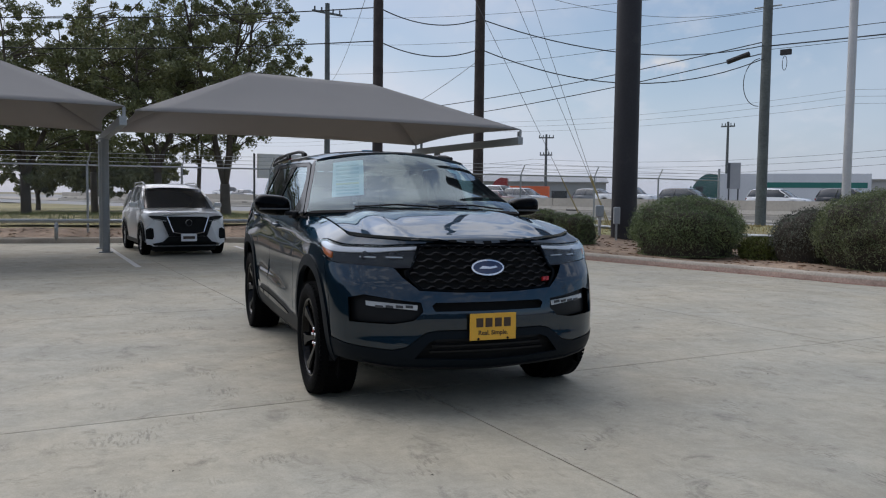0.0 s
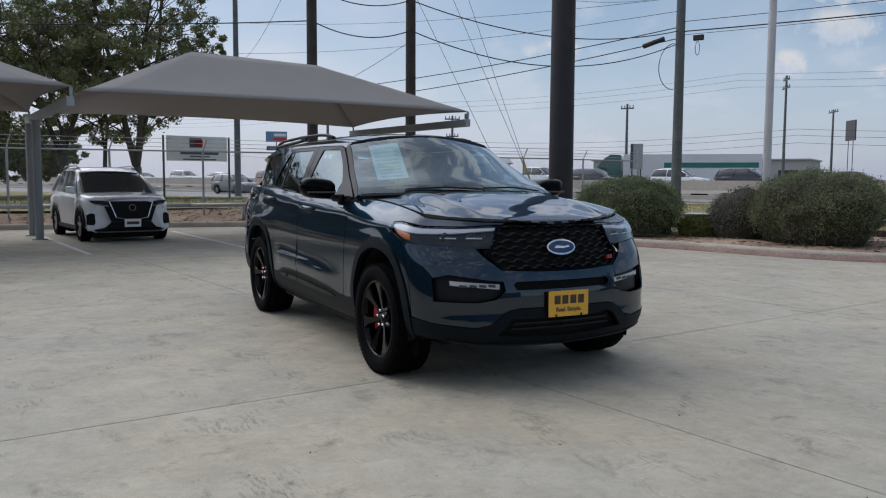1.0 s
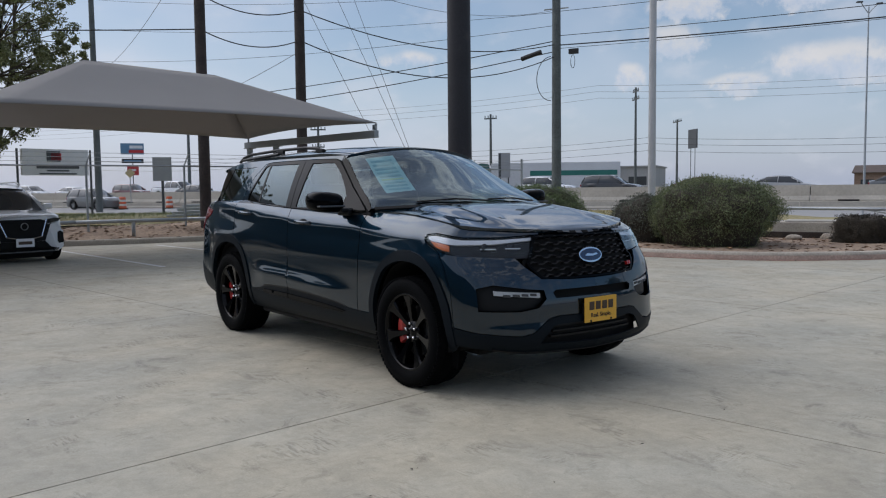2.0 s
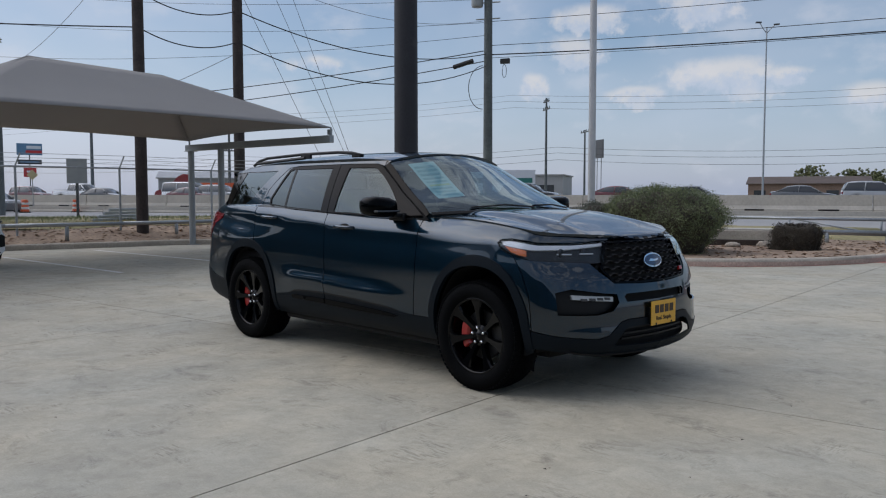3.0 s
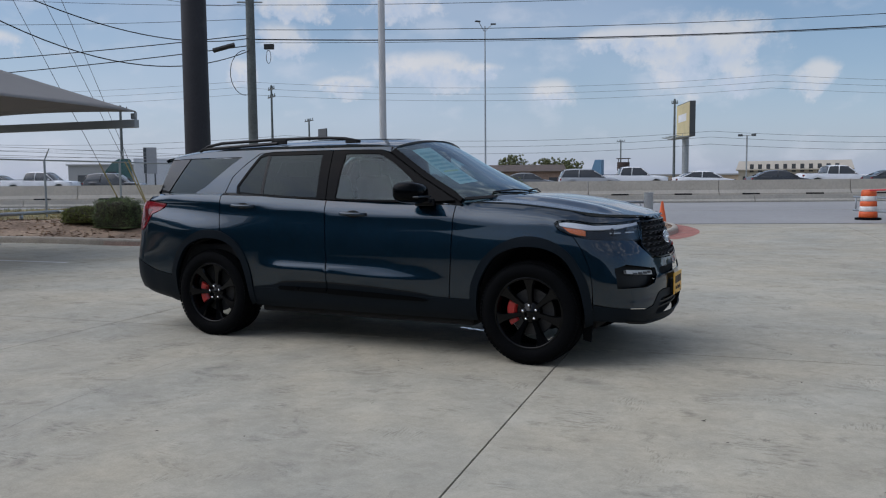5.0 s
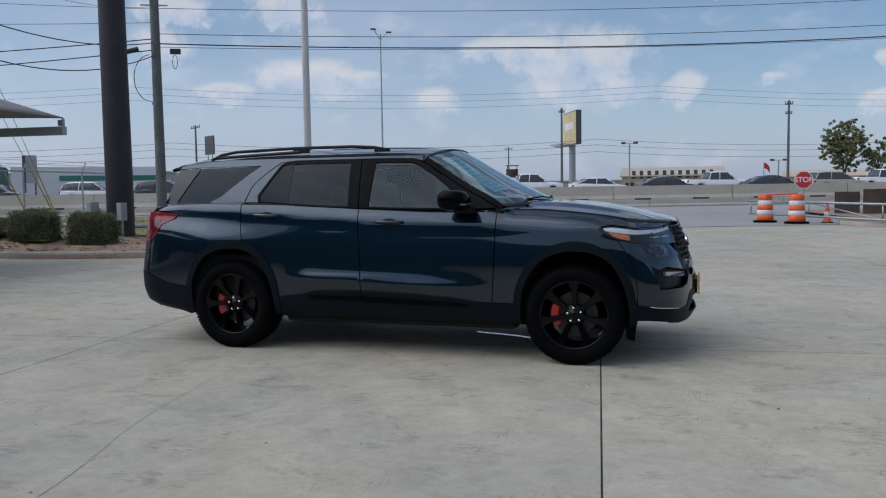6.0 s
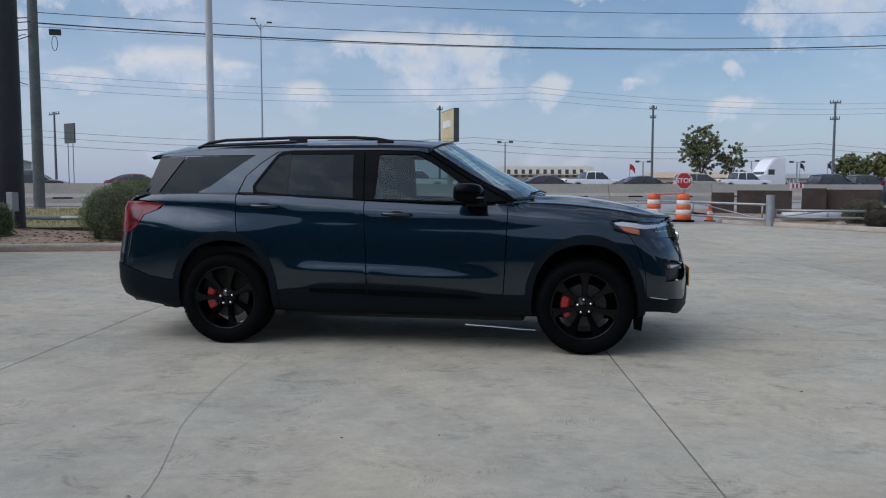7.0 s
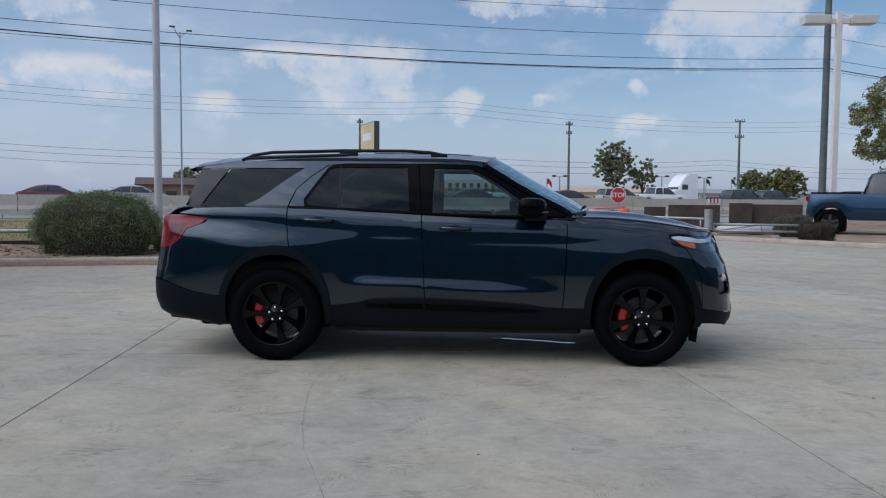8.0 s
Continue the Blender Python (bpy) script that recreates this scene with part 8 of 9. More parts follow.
PICK_HD = dict(top=[(-2.88, 0.90), (-2.85, 1.42), (-1.1, 1.42), (-1.0, 1.40), (1.2, 1.38), (2.3, 1.34), (2.95, 1.26), (3.1, 0.85)], cabin=[(-1.12, 1.40), (-0.95, 2.05), (-0.2, 2.18), (0.7, 2.12), (1.55, 1.38)], length=6.2, width=2.1, wheel_r=0.44, axles=(-2.12, 2.05), zb=0.50, bed=(-2.75, -1.2))
VAN = dict(top=[(-2.7, 0.7), (-2.68, 1.12), (0.0, 1.12), (1.3, 1.10), (2.0, 1.02), (2.55, 0.80), (2.65, 0.6)], cabin=[(-2.66, 1.10), (-2.6, 1.98), (-1.0, 2.05), (0.8, 2.0), (2.0, 1.05)], length=5.3, width=1.98, wheel_r=0.34, axles=(-1.55, 1.7))

white, silver, black_p, grey_p, red_p = car_paint("white_paint", (0.86, 0.86, 0.86)), car_paint("silver_paint", (0.36, 0.37, 0.38)), car_paint("black_paint", (0.015, 0.016, 0.018)), car_paint("grey_paint", (0.12, 0.125, 0.13)), car_paint("dark_red_paint", (0.13, 0.012, 0.016))
navy = material("navy_paint", (0.013, 0.052, 0.098), 0.4, 1.0, 0.04, 2, 60, 0.03, coat=1.0, spec=0.08)
gold = car_paint("champagne_paint", (0.42, 0.38, 0.31))

# white crossover under the canopy
hd = radians(7.0)
nx, ny = -13.55, -1.03
nis_at = Matrix.Translation((nx, ny, 0)) @ Matrix.Rotation(hd, 4, "Z")
KICK = dict(top=[(-2.10, 0.80), (-2.05, 1.06), (-1.0, 1.05), (0.5, 1.02), (1.0, 1.03), (1.5, 0.985), (1.78, 0.945), (1.90, 0.90)], cabin=[(-2.0, 1.04), (-1.75, 1.46), (-1.0, 1.58), (0.0, 1.57), (1.02, 1.02)], length=4.25, width=1.76, wheel_r=0.335, axles=(-1.27, 1.30))
nis = vehicle("crossover_car", "white compact crossover parked nose-out under a shade canopy", nis_at, paint=white, detail=True, group="", **KICK)


def on_nis(name, bm, mat, label="", **k):
    return part(name, bm, mat, nis, label, **k)


def v_face(poly, x0, depth, mat, name, label="", curve=0.22):
    """A plate on the crossover's nose from (y, z) corners, bowed back to the sides."""
    bm = bmesh.new()
    lo = [bm.verts.new((x0 - curve * abs(y) ** 2, y, z)) for y, z in poly]
    hi = [bm.verts.new((x0 - curve * abs(y) ** 2 - depth, y, z)) for y, z in poly]
    bm.faces.new(lo)
    bm.faces.new(hi[::-1])
    for i in range(len(poly)):
        j = (i + 1) % len(poly)
        bm.faces.new((lo[i], hi[i], hi[j], lo[j]))
    return on_nis(name, bm, mat, label)


v_face([(-0.84, 0.60), (-0.84, 0.30), (-0.70, 0.22), (0.70, 0.22), (0.84, 0.30), (0.84, 0.60), (0.62, 0.86), (0.40, 0.93), (-0.40, 0.93), (-0.62, 0.86)], 2.13, 0.30, white, "front_bumper", curve=0.42)
v_face([(-0.50, 0.865), (-0.54, 0.80), (-0.40, 0.44), (0.40, 0.44), (0.54, 0.80), (0.50, 0.865)], 2.150, 0.05, M["shut"], "grille", "black V-shaped grille", 0.42)
for s in (-1, 1):
    bm = bmesh.new()
    add_tube(bm, [(2.068, s * 0.44, 0.865), (2.122, s * 0.32, 0.53), (2.150, s * 0.16, 0.500)], 0.014, 6)
    on_nis("grille_trim", bm, M["chrome"], "bright V trim")
    v_face([(s * 0.43, 0.86), (s * 0.45, 0.75), (s * 0.70, 0.80), (s * 0.80, 0.88), (s * 0.62, 0.885)], 2.155, 0.06, M["lamp_dark"], "headlamp_unit", "slim headlamp", 0.45)
    v_face([(s * 0.46, 0.775), (s * 0.46, 0.765), (s * 0.72, 0.81), (s * 0.72, 0.82)], 2.162, 0.02, M["lamp_white"], "light_bar", "", 0.45)
    v_face([(s * 0.70, 0.60), (s * 0.76, 0.62), (s * 0.84, 0.58), (s * 0.84, 0.38), (s * 0.72, 0.37), (s * 0.69, 0.42)], 2.150, 0.06, M["shut"], "fog_recess", "", 0.44)
v_face([(-0.40, 0.436), (-0.52, 0.315), (-0.72, 0.275), (-0.68, 0.238), (0.68, 0.238), (0.72, 0.275), (0.52, 0.315), (0.40, 0.436)], 2.150, 0.05, M["shut"], "lower_intake", "", 0.43)
v_face([(-0.62, 0.235), (-0.62, 0.215), (0.62, 0.215), (0.62, 0.235)], 2.160, 0.05, M["satin"], "lip_trim", "", 0.43)
v_face([(-0.165, 0.50), (-0.165, 0.335), (0.165, 0.335), (0.165, 0.50)], 2.165, 0.02, M["sign_white"], "number_plate", "white number plate", 0.05)
v_face([(-0.125, 0.445), (-0.125, 0.385), (0.125, 0.385), (0.125, 0.445)], 2.168, 0.01, M["ink"], "plate_bar", "", 0.05)
bm = bmesh.new()
add_lathe(bm, [(0.060, -0.02), (0.074, 0.0), (0.060, 0.02)], 20, "Y", Matrix.Translation((2.155, 0, 0.735)) @ Matrix.Rotation(radians(90), 4, "Z"))
on_nis("emblem", bm, M["galv"], "round bright emblem")
for s in (-1, 1):
    on_nis("roof_rail", tube([(-1.55, s * 0.60, 1.55), (-1.3, s * 0.61, 1.61), (-0.2, s * 0.61, 1.625), (0.12, s * 0.60, 1.57)], 0.018, 6), M["galv"])
on_nis("sill_cladding", box((0.0, 0, 0.28), (2.0, 1.74, 0.10), bevel=0.02), M["plastic"])
for a in KICK["axles"]:
    for s in (-1, 1):
        bm = bmesh.new()
        prev = None
        for t in np.linspace(0, math.pi, 15):
            r = [bm.verts.new((a + rr * math.cos(t), s * yy, 0.335 + rr * math.sin(t) * 0.98)) for rr, yy in ((0.385, 0.885), (0.445, 0.885), (0.45, 0.84))]
            if prev:
                for i in range(2):
                    bm.faces.new((prev[i], prev[i + 1], r[i + 1], r[i]))
            prev = r
        on_nis("arch_cladding", bm, M["plastic"], smooth=True)

# pickup on the verge, and traffic
vehicle("pickup_truck", "dark blue crew-cab pickup parked beyond the verge", pose(15.88, 23.2, 0.06, 0, 0, -25) @ Matrix.Scale(1.09, 4), paint=navy, group="", **PICK_HD)
traffic = [("pickup_truck", PICK, grey_p, "grey pickup on the frontage road", on_road(72, 37.2, 0.02)),
           ("suv_car", SUVS, grey_p, "dark grey SUV on the frontage road", on_road(-52, 38.5, 0.02)),
           ("sedan_car", SEDAN, silver, "silver sedan behind the barrier", on_road(-2, 56, 0.60)), ("sedan_car", SEDAN, red_p, "dark red sedan behind the barrier", on_road(-7.5, 57, 0.60)),
           ("pickup_truck", PICK, white, "white pickup behind the barrier", on_road(14, 60, 0.60)), ("sedan_car", SEDAN, white, "white sedan behind the barrier", on_road(18.6, 55, 0.60)),
           ("sedan_car", SEDAN, black_p, "black sedan behind the barrier", on_road(24.2, 55, 0.60)), ("pickup_truck", PICK, white, "white pickup behind the barrier", on_road(31, 61, 0.60)),
           ("suv_car", SUVS, gold, "champagne SUV behind the barrier", on_road(39, 56, 0.60)), ("sedan_car", SEDAN, black_p, "black sedan behind the barrier", on_road(33, 55, 0.60)),
           ("pickup_truck", PICK, white, "white pickup behind the barrier", on_road(46.0, 60, 0.60)), ("suv_car", SUVS, black_p, "black SUV behind the barrier", on_road(53, 56, 0.60)),
           ("suv_car", SUVS, grey_p, "dark grey SUV behind the barrier", on_road(69, 57, 0.60)), ("suv_car", SUVS, black_p, "black SUV behind the barrier", on_road(60.5, 60, 0.60)),
           ("suv_car", SUVS, white, "white SUV behind the barrier", on_road(80, 57, 0.60)), ("sedan_car", SEDAN, red_p, "dark red sedan behind the barrier", on_road(92, 57, 0.60)),
           ("suv_car", SUVS, black_p, "black SUV behind the barrier", on_road(-14.5, 56, 0.60)), ("suv_car", SUVS, white, "white SUV behind the barrier", on_road(-20.5, 58, 0.60)),
           ("suv_car", SUVS, black_p, "black SUV behind the barrier", on_road(-27, 56, 0.60)), ("pickup_truck", PICK, white, "white pickup behind the barrier", on_road(-34, 58, 0.60)),
           ("suv_car", SUVS, silver, "silver SUV behind the barrier", on_road(-44, 56, 0.60)), ("van", VAN, white, "white cargo van behind the barrier", on_road(-51, 60, 0.60)),
           ("sedan_car", SEDAN, red_p, "dark red sedan behind the barrier", on_road(-46.5, 55, 0.60)), ("pickup_truck", PICK, white, "white pickup behind the barrier", on_road(-62, 57, 0.60)),
           ("suv_car", SUVS, red_p, "dark red SUV behind the barrier", on_road(-70, 58, 0.60)), ("sedan_car", SEDAN, white, "white sedan behind the barrier", on_road(-77, 56, 0.60)),
           ("suv_car", SUVS, white, "white SUV behind the barrier", on_road(-86, 57, 0.60)), ("sedan_car", SEDAN, grey_p, "grey sedan behind the barrier", on_road(-94, 56, 0.60)),
           ("pickup_truck", PICK, white, "white pickup behind the barrier", on_road(-102, 58, 0.60)), ("suv_car", SUVS, grey_p, "grey SUV behind the barrier", on_road(-110, 56, 0.60)),
           ("sedan_car", SEDAN, grey_p, "grey sedan behind the barrier", on_road(5.5, 58, 0.60)), ("suv_car", SUVS, silver, "silver SUV behind the barrier", on_road(10.0, 56, 0.60)),
           ("suv_car", SUVS, grey_p, "dark grey SUV behind the barrier", on_road(-38.5, 60, 0.60)), ("sedan_car", SEDAN, black_p, "black sedan behind the barrier", on_road(-57, 55, 0.60))]
masters = {}
for nm, spec, pt, lab, at in traffic:
    key = (nm, pt.name)
    if key in masters:
        tagged(copy_thing(masters[key], at), label=lab)
    else:
        masters[key] = vehicle(nm, lab, at, paint=pt, **spec)


def tractor(at, cab, label):
    """A tractor unit with a sleeper cab."""
    c = thing("truck_tractor", label + ": tractor unit", "lorry", "lorries on the highway", at=at)
    bm = bmesh.new()
    prof = [(-0.8, 1.0), (-0.8, 3.75), (0.2, 3.85), (0.9, 3.45), (1.6, 2.55), (1.75, 1.95), (3.2, 1.75), (3.75, 1.5), (3.85, 0.5), (-0.8, 0.5)]
    lo = [bm.verts.new((x, -1.12, z)) for x, z in prof]
    hi = [bm.verts.new((x, 1.12, z)) for x, z in prof]
    bm.faces.new(lo)
    bm.faces.new(hi[::-1])
    for i in range(len(prof)):
        j = (i + 1) % len(prof)
        bm.faces.new((lo[i], hi[i], hi[j], lo[j]))
    bmesh.ops.bevel(bm, geom=list(bm.edges), offset=0.10, segments=2, affect="EDGES")
    part("cab", bm, cab, c, angle=40)
    part("windscreen", box((1.60, 0, 2.35), (0.08, 1.9, 0.70), Matrix.Rotation(radians(-24), 3, "Y")), M["dark_glass_wall"], c)
    for s in (-1, 1):
        part("side_window", box((0.95, s * 1.125, 2.30), (0.75, 0.02, 0.55), bevel=0.0), M["dark_glass_wall"], c)
        part("mirror", box((1.7, s * 1.35, 2.3), (0.12, 0.2, 0.6), bevel=0.03), cab, c)
        for x in (-2.2, -1.0, 2.9):
            bm = bmesh.new()
            add_lathe(bm, [(0.0, -0.16), (0.3, -0.16), (0.46, -0.15), (0.5, -0.1), (0.5, 0.14)], 20, "Y", Matrix.Translation((x, s * 1.0, 0.5)) @ Matrix.Scale(-s, 4, (0, 1, 0)))
            part("wheel", bm, M["rubber"], c, angle=40)
    part("chassis", box((-1.2, 0, 0.8), (4.0, 0.9, 0.25)), M["sign_dark"], c)


def semi(at, cab, box_mat, label, stripe=None, length=14.5, tall=2.75):
    """An articulated lorry: tractor and box trailer."""
    tr = thing("box_trailer", label + ": box trailer", "trailer", "lorries on the highway", at=at)
    part("box", box((-length / 2 - 1.0, 0, 1.08 + tall / 2), (length, 2.55, tall), bevel=0.04), box_mat, tr)
    for s in (-1, 1):
        if stripe:
            part("stripe", box((-length / 2 - 2.2, s * 1.29, 2.75), (length - 3.0, 0.012, 0.50)), stripe, tr)
            part("emblem", box((-4.2, s * 1.30, 2.75), (1.5, 0.014, 0.62)), box_mat, tr)
        part("side_skirt", box((-length / 2 - 1.0, s * 1.18, 0.75), (length * 0.5, 0.04, 0.6)), M["sign_dark"], tr)
    part("frame", box((-length / 2 - 1, 0, 1.0), (length - 0.4, 1.0, 0.2)), M["sign_dark"], tr)
    for x in (-length + 0.4, -length - 0.9 + 2.5):
        for s in (-1, 1):
            bm = bmesh.new()
            add_lathe(bm, [(0.0, -0.16), (0.3, -0.16), (0.46, -0.15), (0.5, -0.1), (0.5, 0.14)], 20, "Y", Matrix.Translation((x, s * 1.05, 0.5)) @ Matrix.Scale(-s, 4, (0, 1, 0)))
            part("wheel", bm, M["rubber"], tr, angle=40)
    tractor(at, cab, label)


semi(pose(-58.3, 52.0, 0.1, 0, 0, 224), car_paint("teal_paint", (0.012, 0.09, 0.08)), M["trailer_white"], "white lorry with a green stripe", M["teal"], 13)
tractor(pose(23.5, 83.5, 0.34, 0, 0, 203), white, "white lorry across the highway")
semi(pose(-96.8, 47.8, 0.3, 0, 0, 238), car_paint("bright_red_paint", (0.30, 0.02, 0.02)), M["orange"], "red lorry with an orange load", None, 5.5, 1.6)

# ---- buildings, signs and poles across the highway ----
def building(name, label, c, size, ang, wall, roof_m, windows=0, pitch=0.0):
    """A far building: walls, roof slab or low gable, windows and a door."""
    th = thing(name, label, "building", "far buildings", at=pose(c[0], c[1], 0, 0, 0, ang))
    L, W, H = size
    part("wall", box((0, 0, H / 2), (L, W, H)), wall, th)
    if pitch:
        bm = bmesh.new()
        pr = [(-W / 2 - 0.5, H), (0, H + pitch), (W / 2 + 0.5, H), (W / 2 + 0.5, H - 0.15), (-W / 2 - 0.5, H - 0.15)]
        lo = [bm.verts.new((-L / 2 - 0.4, y, z)) for y, z in pr]
        hi = [bm.verts.new((L / 2 + 0.4, y, z)) for y, z in pr]
        bm.faces.new(lo)
        bm.faces.new(hi[::-1])
        for i in range(len(pr)):
            j = (i + 1) % len(pr)
            bm.faces.new((lo[i], hi[i], hi[j], lo[j]))
        part("roof", bm, roof_m, th)
    else:
        part("roof", box((0, 0, H + 0.15), (L + 0.8, W + 0.8, 0.3)), roof_m, th)
    for k in range(windows):
        x = -L / 2 + (k + 0.5) * L / windows
        wdw = part("window", box((x, -W / 2 - 0.03, H * 0.45), (L / windows * 0.5, 0.08, H * 0.35)), M["dark_glass_wall"], th)
        part("frame", box((x, -W / 2 - 0.04, H * 0.45 - H * 0.19), (L / windows * 0.55, 0.14, 0.12)), M["sign_white"], wdw)
    return th


building("brick_building", "low brown brick building with a low gable roof", (-60, 165), (22, 14, 3.6), 21, M["brick"], M["roof_dark"], 5, 1.5)
building("metal_building", "long grey metal shed across the highway", (-124.5, 69.5), (21, 16, 4.2), 61, M["metal_wall"], M["metal_wall"], 4, 1.2)
showroom = building("dealer_building", "white showroom with a dark shaded front", (-1.9, 151), (17.5, 16, 3.1), 2, M["tan_wall"], M["tan_wall"], 6, 1.6)
for k in range(11):
    part("sign_bar", box((-6.6 + 1.32 * k, -8.1, 3.3), (0.62, 0.12, 1.35)), M["sign_dark"], showroom)
building("tan_building", "long low tan stucco building", (37, 196), (30, 16, 2.9), -8, M["tan"], M["tan"], 8, 1.4)
sales = building("sales_building", "low grey building with a sales sign", (66, 190), (34, 14, 2.8), -16, M["metal_wall"], M["metal_wall"], 6, 1.0)
lettering("SALES", 1.6, Matrix.Translation((-12, -7.3, 2.0)) @ Matrix.Rotation(radians(90), 4, "X"), M["sign_white"], sales, 0.05)
building("low_building", "long low pale roofed building", (-22, 178), (40, 14, 2.4), 12, M["tan"], M["metal_wall"], 7)
building("low_building", "far pale metal warehouse building", (-140, 150), (50, 20, 6.0), 30, M["metal_wall"], M["metal_wall"], 6)
# billboard
bb = thing("billboard", "cream and dark billboard on a single steel column", "billboard", at=pose(-17.8, 133, 0, 0, 0, -68))
part("column", tube([(0, 0, 0), (0, 0, 9.0)], 0.55, 16), M["galv"], bb, angle=40)
part("panel_frame", box((0, 0, 11.2), (9.0, 0.9, 5.6), bevel=0.05), M["sign_dark"], bb)
part("panel_face", box((0, -0.47, 11.2), (8.7, 0.06, 5.3)), M["sign_yellow"], bb)
part("panel_print", box((-0.3, -0.51, 11.6), (5.5, 0.04, 1.2)), M["sign_white"], bb)
part("catwalk", box((0, -1.2, 8.3), (10.5, 1.3, 0.12)), M["galv"], bb)
for k in (-4, -1.3, 1.3, 4):
    part("lamp_arm", tube([(k, -1.0, 8.3), (k, -3.0, 8.6)], 0.08, 6), M["galv"], bb)


def crossarm_pole(x, y, h, ang, arms, label):
    th = thing("utility_pole", label, "pole", "far utility poles", at=pose(x, y, 0, 0, 0, ang))
    part("shaft", tube([(0, 0, 0), (0, 0, h)], 0.24, 8, 0.15), M["pole_grey"], th)
    for z, w in arms:
        part("cross_arm", box((0, 0, z), (w, 0.16, 0.18)), M["pole_grey"], th)
        for k in (-0.45, -0.2, 0.2, 0.45):
            part("insulator", tube([(k * w, 0, z + 0.1), (k * w, 0, z + 0.42)], 0.07, 6), M["pole_grey"], th)
    return th


for x, y, h, ang, arms, lab in ((-74.9, 97.9, 16.6, -35, ((16.0, 2.8), (14.8, 3.4)), "far utility pole with two cross-arms"), (-83.3, 120.2, 13.3, -35, ((12.9, 4.2),), "far utility pole with one cross-arm"),
                               (16.5, 134.8, 14.6, -5, ((14.0, 1.2), (12.5, 1.0)), "far utility pole with a transformer"), (42.7, 125.8, 14.0, -5, ((13.8, 1.6), (11.3, 1.4)), "far utility pole with stacked arms"),
                               (-98.3, 55.4, 10.6, 60, ((10.1, 2.2), (7.6, 1.8)), "far utility pole by the highway"), (-80.0, 72.5, 11.7, 30, ((11.1, 1.8),), "far grey wooden utility pole"),
                               (-98, 36, 12.0, 60, ((11.6, 2.4),), "far grey wooden utility pole"), (-19.3, 131, 14.6, 0, ((13.9, 1.0),), "far utility pole beside a billboard"), (-45, 205, 12.0, 0, ((11.5, 2.0),), "far grey wooden utility pole")):
    crossarm_pole(x, y, h, ang, arms, lab)


def lot_lamp(x, y, h):
    th = thing("lot_lamp", "far twin-head parking lot lamp", "lamp", "far lot lamps", at=pose(x, y, 0))
    part("shaft", tube([(0, 0, 0), (0, 0, h)], 0.12, 8), M["galv"], th)
    part("cross_arm", tube([(-1.0, 0, h), (1.0, 0, h)], 0.06, 6), M["galv"], th)
    for s in (-1, 1):
        part("lamp_head", box((s * 1.0, 0, h + 0.05), (0.7, 0.6, 0.35), bevel=0.08), M["sign_dark"], th)
    return th


for x, y, h in ((-8.2, 132.2, 8.4), (15.7, 141.7, 5.3), (36, 150, 5.6), (44, 150, 5.4)):
    lot_lamp(x, y, h)
# flag on a short pole
for x, y, h in ((13.4, 141.8, 5.0), (50, 170, 5.8), (56, 172, 5.8)):
    fp = thing("flag", "small faded flag on a thin far pole", "flag", at=pose(x, y, 0))
    part("flag_staff", tube([(0, 0, 0), (0, 0, h)], 0.07, 6), M["galv"], fp)
    bm = bmesh.new()
    rows = [[bm.verts.new((0.1 + 0.85 * k / 6, 0.15 * math.sin(k * 1.4), h - 0.1 - 0.95 * j - 0.07 * k * k / 3)) for k in range(7)] for j in (0, 1)]
    for k in range(6):
        bm.faces.new((rows[0][k], rows[0][k + 1], rows[1][k + 1], rows[1][k]))
    ob = part("flag_cloth", bm, M["sign_red"] if x < 20 else M["badge_blue"], fp)
    ob.modifiers.new("thickness", "SOLIDIFY").thickness = 0.02


def sign_panel(name, label, c, ang, w, h, z, parts, posts=(), depth=0.25):
    """A flat sign: panel on posts, with coloured plain shapes on its face."""
    th = thing(name, label, "sign", at=pose(c[0], c[1], 0, 0, 0, ang))
    part("panel", box((0, 0, z + h / 2), (w, depth, h), bevel=0.02), M[parts[0]], th)
    for m, dx, dz, ww, hh in parts[1:]:
        part("print", box((dx, -depth / 2 - 0.012, z + dz), (ww, 0.02, hh)), M[m], th)
    for x in posts:
        part("post", tube([(x, 0.05, 0), (x, 0.05, z + h)], 0.07, 8), M["sign_dark"], th)
    return th


sign_panel("board_sign", "white two-post business sign with a red and black emblem", (-46.3, 7.9), 101, 3.9, 1.55, 2.42,
           ["sign_white", ("sign_dark", -0.15, 1.12, 0.8, 0.62), ("sign_red", 0.0, 1.10, 0.62, 0.42), ("sign_dark", 0.1, 0.52, 2.5, 0.24), ("sign_dark", 0.1, 0.28, 1.3, 0.09), ("sign_dark", 0.1, 0.10, 2.2, 0.08)], (-2.15, 2.15))
sign_panel("road_sign", "back of a grey roadside sign", (-36.8, 10.9), 70, 0.95, 1.25, 1.95, ["metal_wall"], (0,), 0.08)
sign_panel("pylon_sign", "stacked pylon sign in blue and red", (-108.4, 32.1), 75, 3.0, 1.5, 6.55, ["blue_obj", ("sign_red", 0.5, 0.4, 1.9, 0.4), ("sign_white", 0.5, 1.0, 1.7, 0.4)], (0,))
sign_panel("pylon_sign", "dark lower pylon sign", (-108.4, 32.1), 75, 2.8, 0.6, 5.35, ["sign_dark", ("blue_obj", 0, 0.3, 2.2, 0.2)], ())
sign_panel("pylon_sign", "small red pylon sign", (-108.4, 32.1), 75, 1.5, 1.2, 3.7, ["sign_red", ("sign_white", 0, 0.7, 0.8, 0.25)], ())
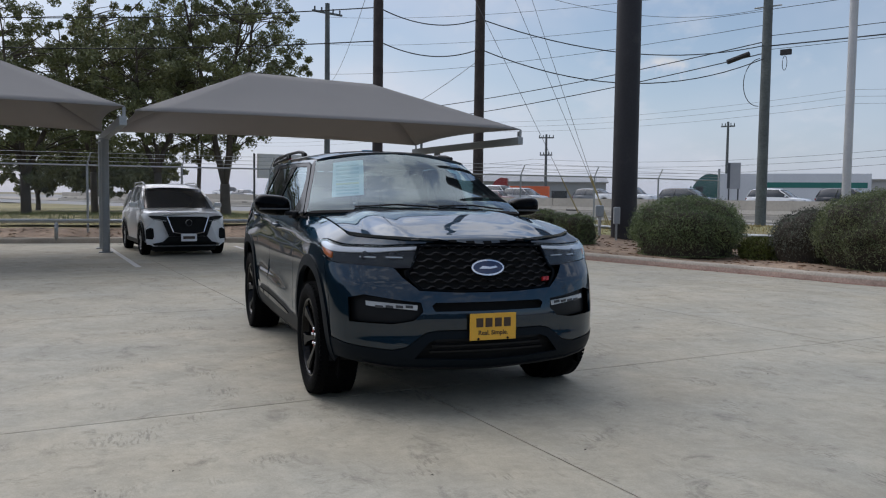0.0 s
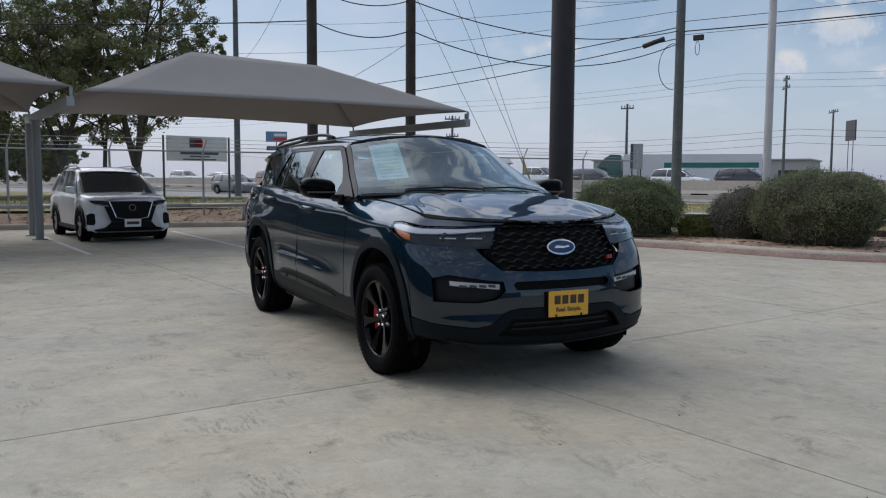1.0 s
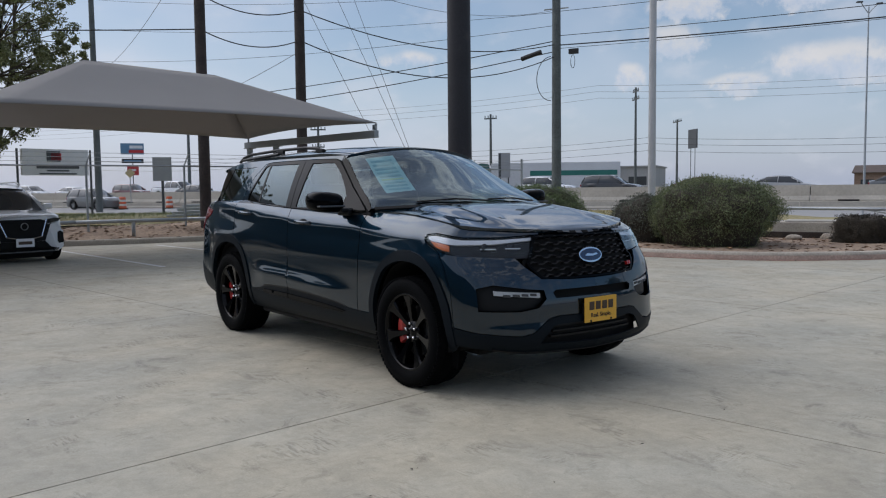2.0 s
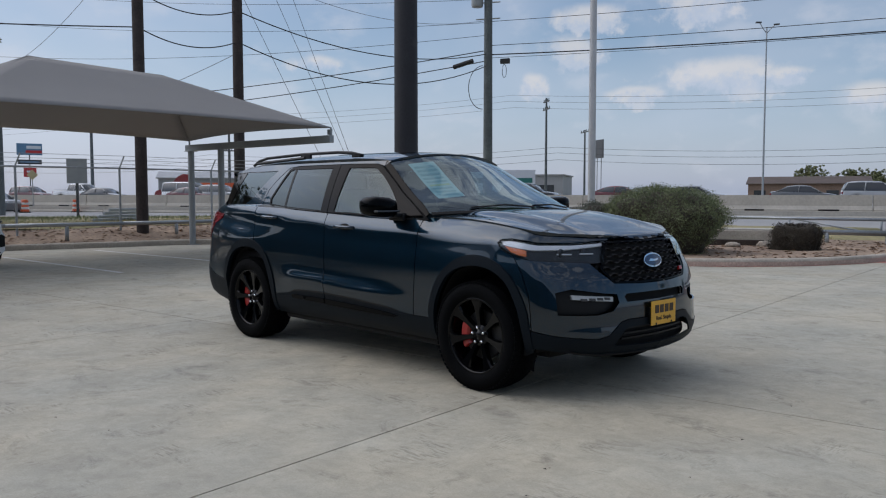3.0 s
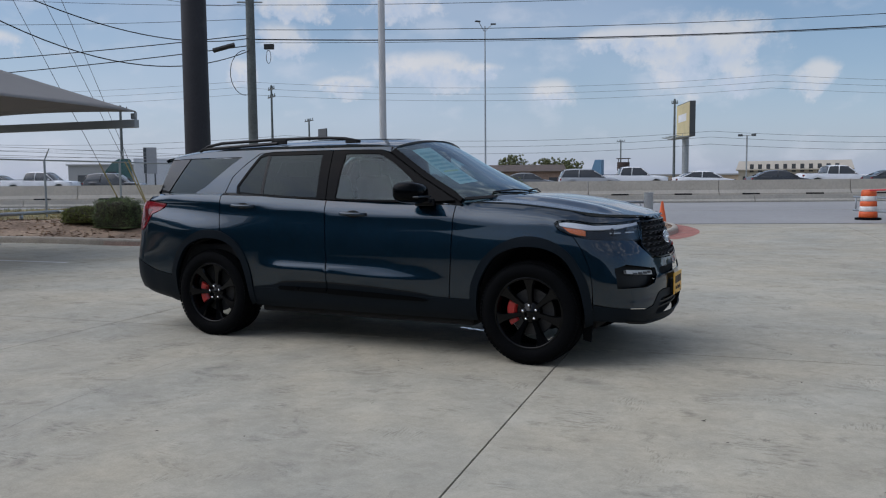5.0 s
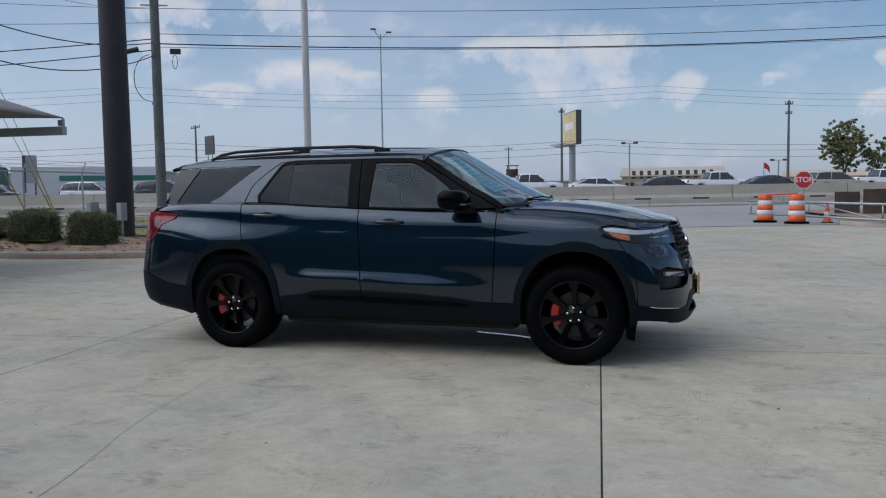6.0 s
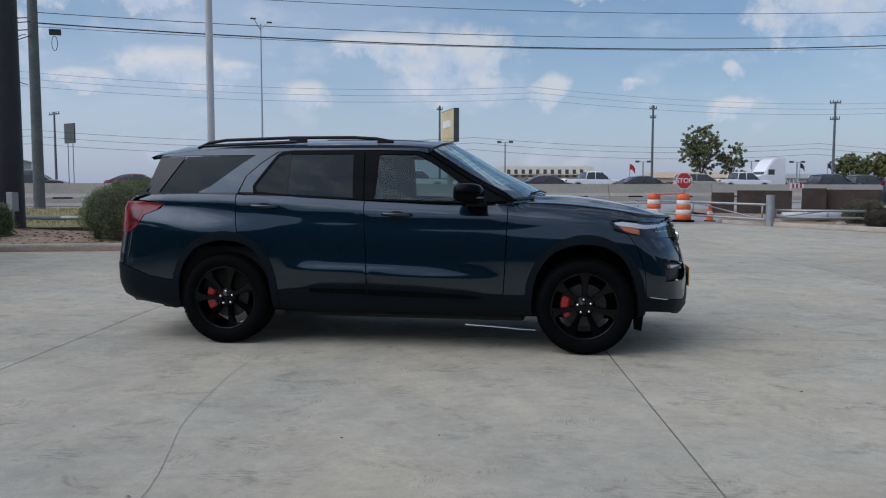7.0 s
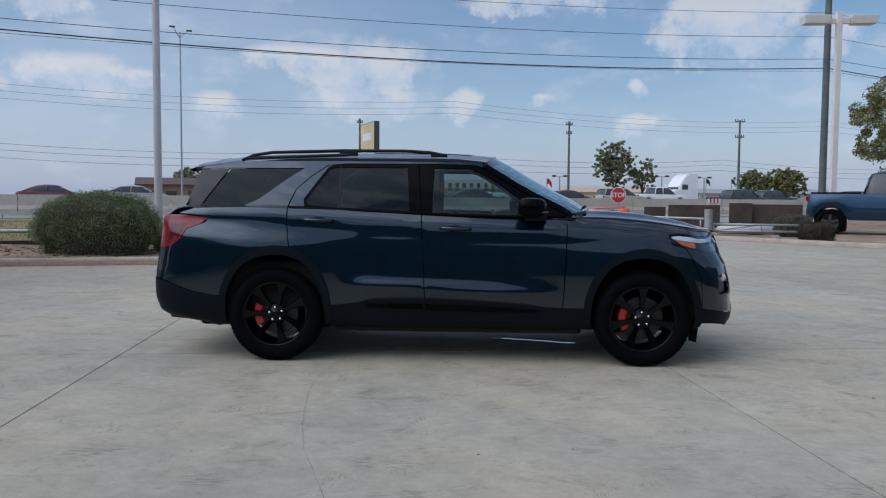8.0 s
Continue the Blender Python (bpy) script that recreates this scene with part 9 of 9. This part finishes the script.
sign_panel("tall_sign", "dark sign on two thin posts far across the highway", (-87.5, 131), -30, 3.6, 3.6, 8.6, ["sign_dark"], (-0.9, 0.9))
sign_panel("tall_sign", "narrow grey and white upright sign", (-52.9, 50.1), 50, 1.15, 2.4, 2.4, ["metal_wall", ("sign_dark", -0.45, 1.2, 0.25, 2.3)], (-0.4, 0.4))
dm = thing("diamond_sign", "yellow diamond road sign on a post", "sign", at=pose(-65.4, 18.2, 0, 0, 0, 75))
part("plate", box((0, 0, 3.0), (0.6, 0.03, 0.6), Matrix.Rotation(radians(45), 3, "Y"), bevel=0.01), M["sign_yellow"], dm)
part("post", tube([(0, 0.04, 0), (0, 0.04, 3.2)], 0.04, 6), M["galv"], dm)
tw = thing("water_tank", "dark rooftop tank on a frame", "tank", at=Matrix.Translation((-37.3, 174, 0)) @ Matrix.Scale(0.72, 4))
for s in (-1, 1):
    for t in (-1, 1):
        part("leg", tube([(s * 1.4, t * 1.4, 0), (s * 1.2, t * 1.2, 7.0)], 0.2, 6), M["rust"], tw)
part("tank", tube([(0, 0, 5.0), (0, 0, 7.6)], 1.9, 16), M["rust"], tw)
part("tank_roof", tube([(0, 0, 8.6), (0, 0, 8.8)], 2.2, 16), M["rust"], tw)
for s in (-1, 1):
    part("strut", tube([(s * 1.5, 0, 7.5), (s * 1.5, 0, 8.7)], 0.12, 6), M["rust"], tw)
bl = thing("blue_tower", "pale blue sheet-clad tower with a sloping side", "tower", at=Matrix.Translation((-43.3, 173, 0)) @ Matrix.Scale(0.80, 4))
bm = bmesh.new()
pr = [(-4.5, 0), (2.0, 0), (2.0, 7.6), (0.2, 7.6), (-0.6, 5.2)]
lo = [bm.verts.new((x, -1.5, z)) for x, z in pr]
hi = [bm.verts.new((x, 1.5, z)) for x, z in pr]
bm.faces.new(lo)
bm.faces.new(hi[::-1])
for i in range(len(pr)):
    j = (i + 1) % len(pr)
    bm.faces.new((lo[i], hi[i], hi[j], lo[j]))
part("shell", bm, M["blue_obj"], bl)
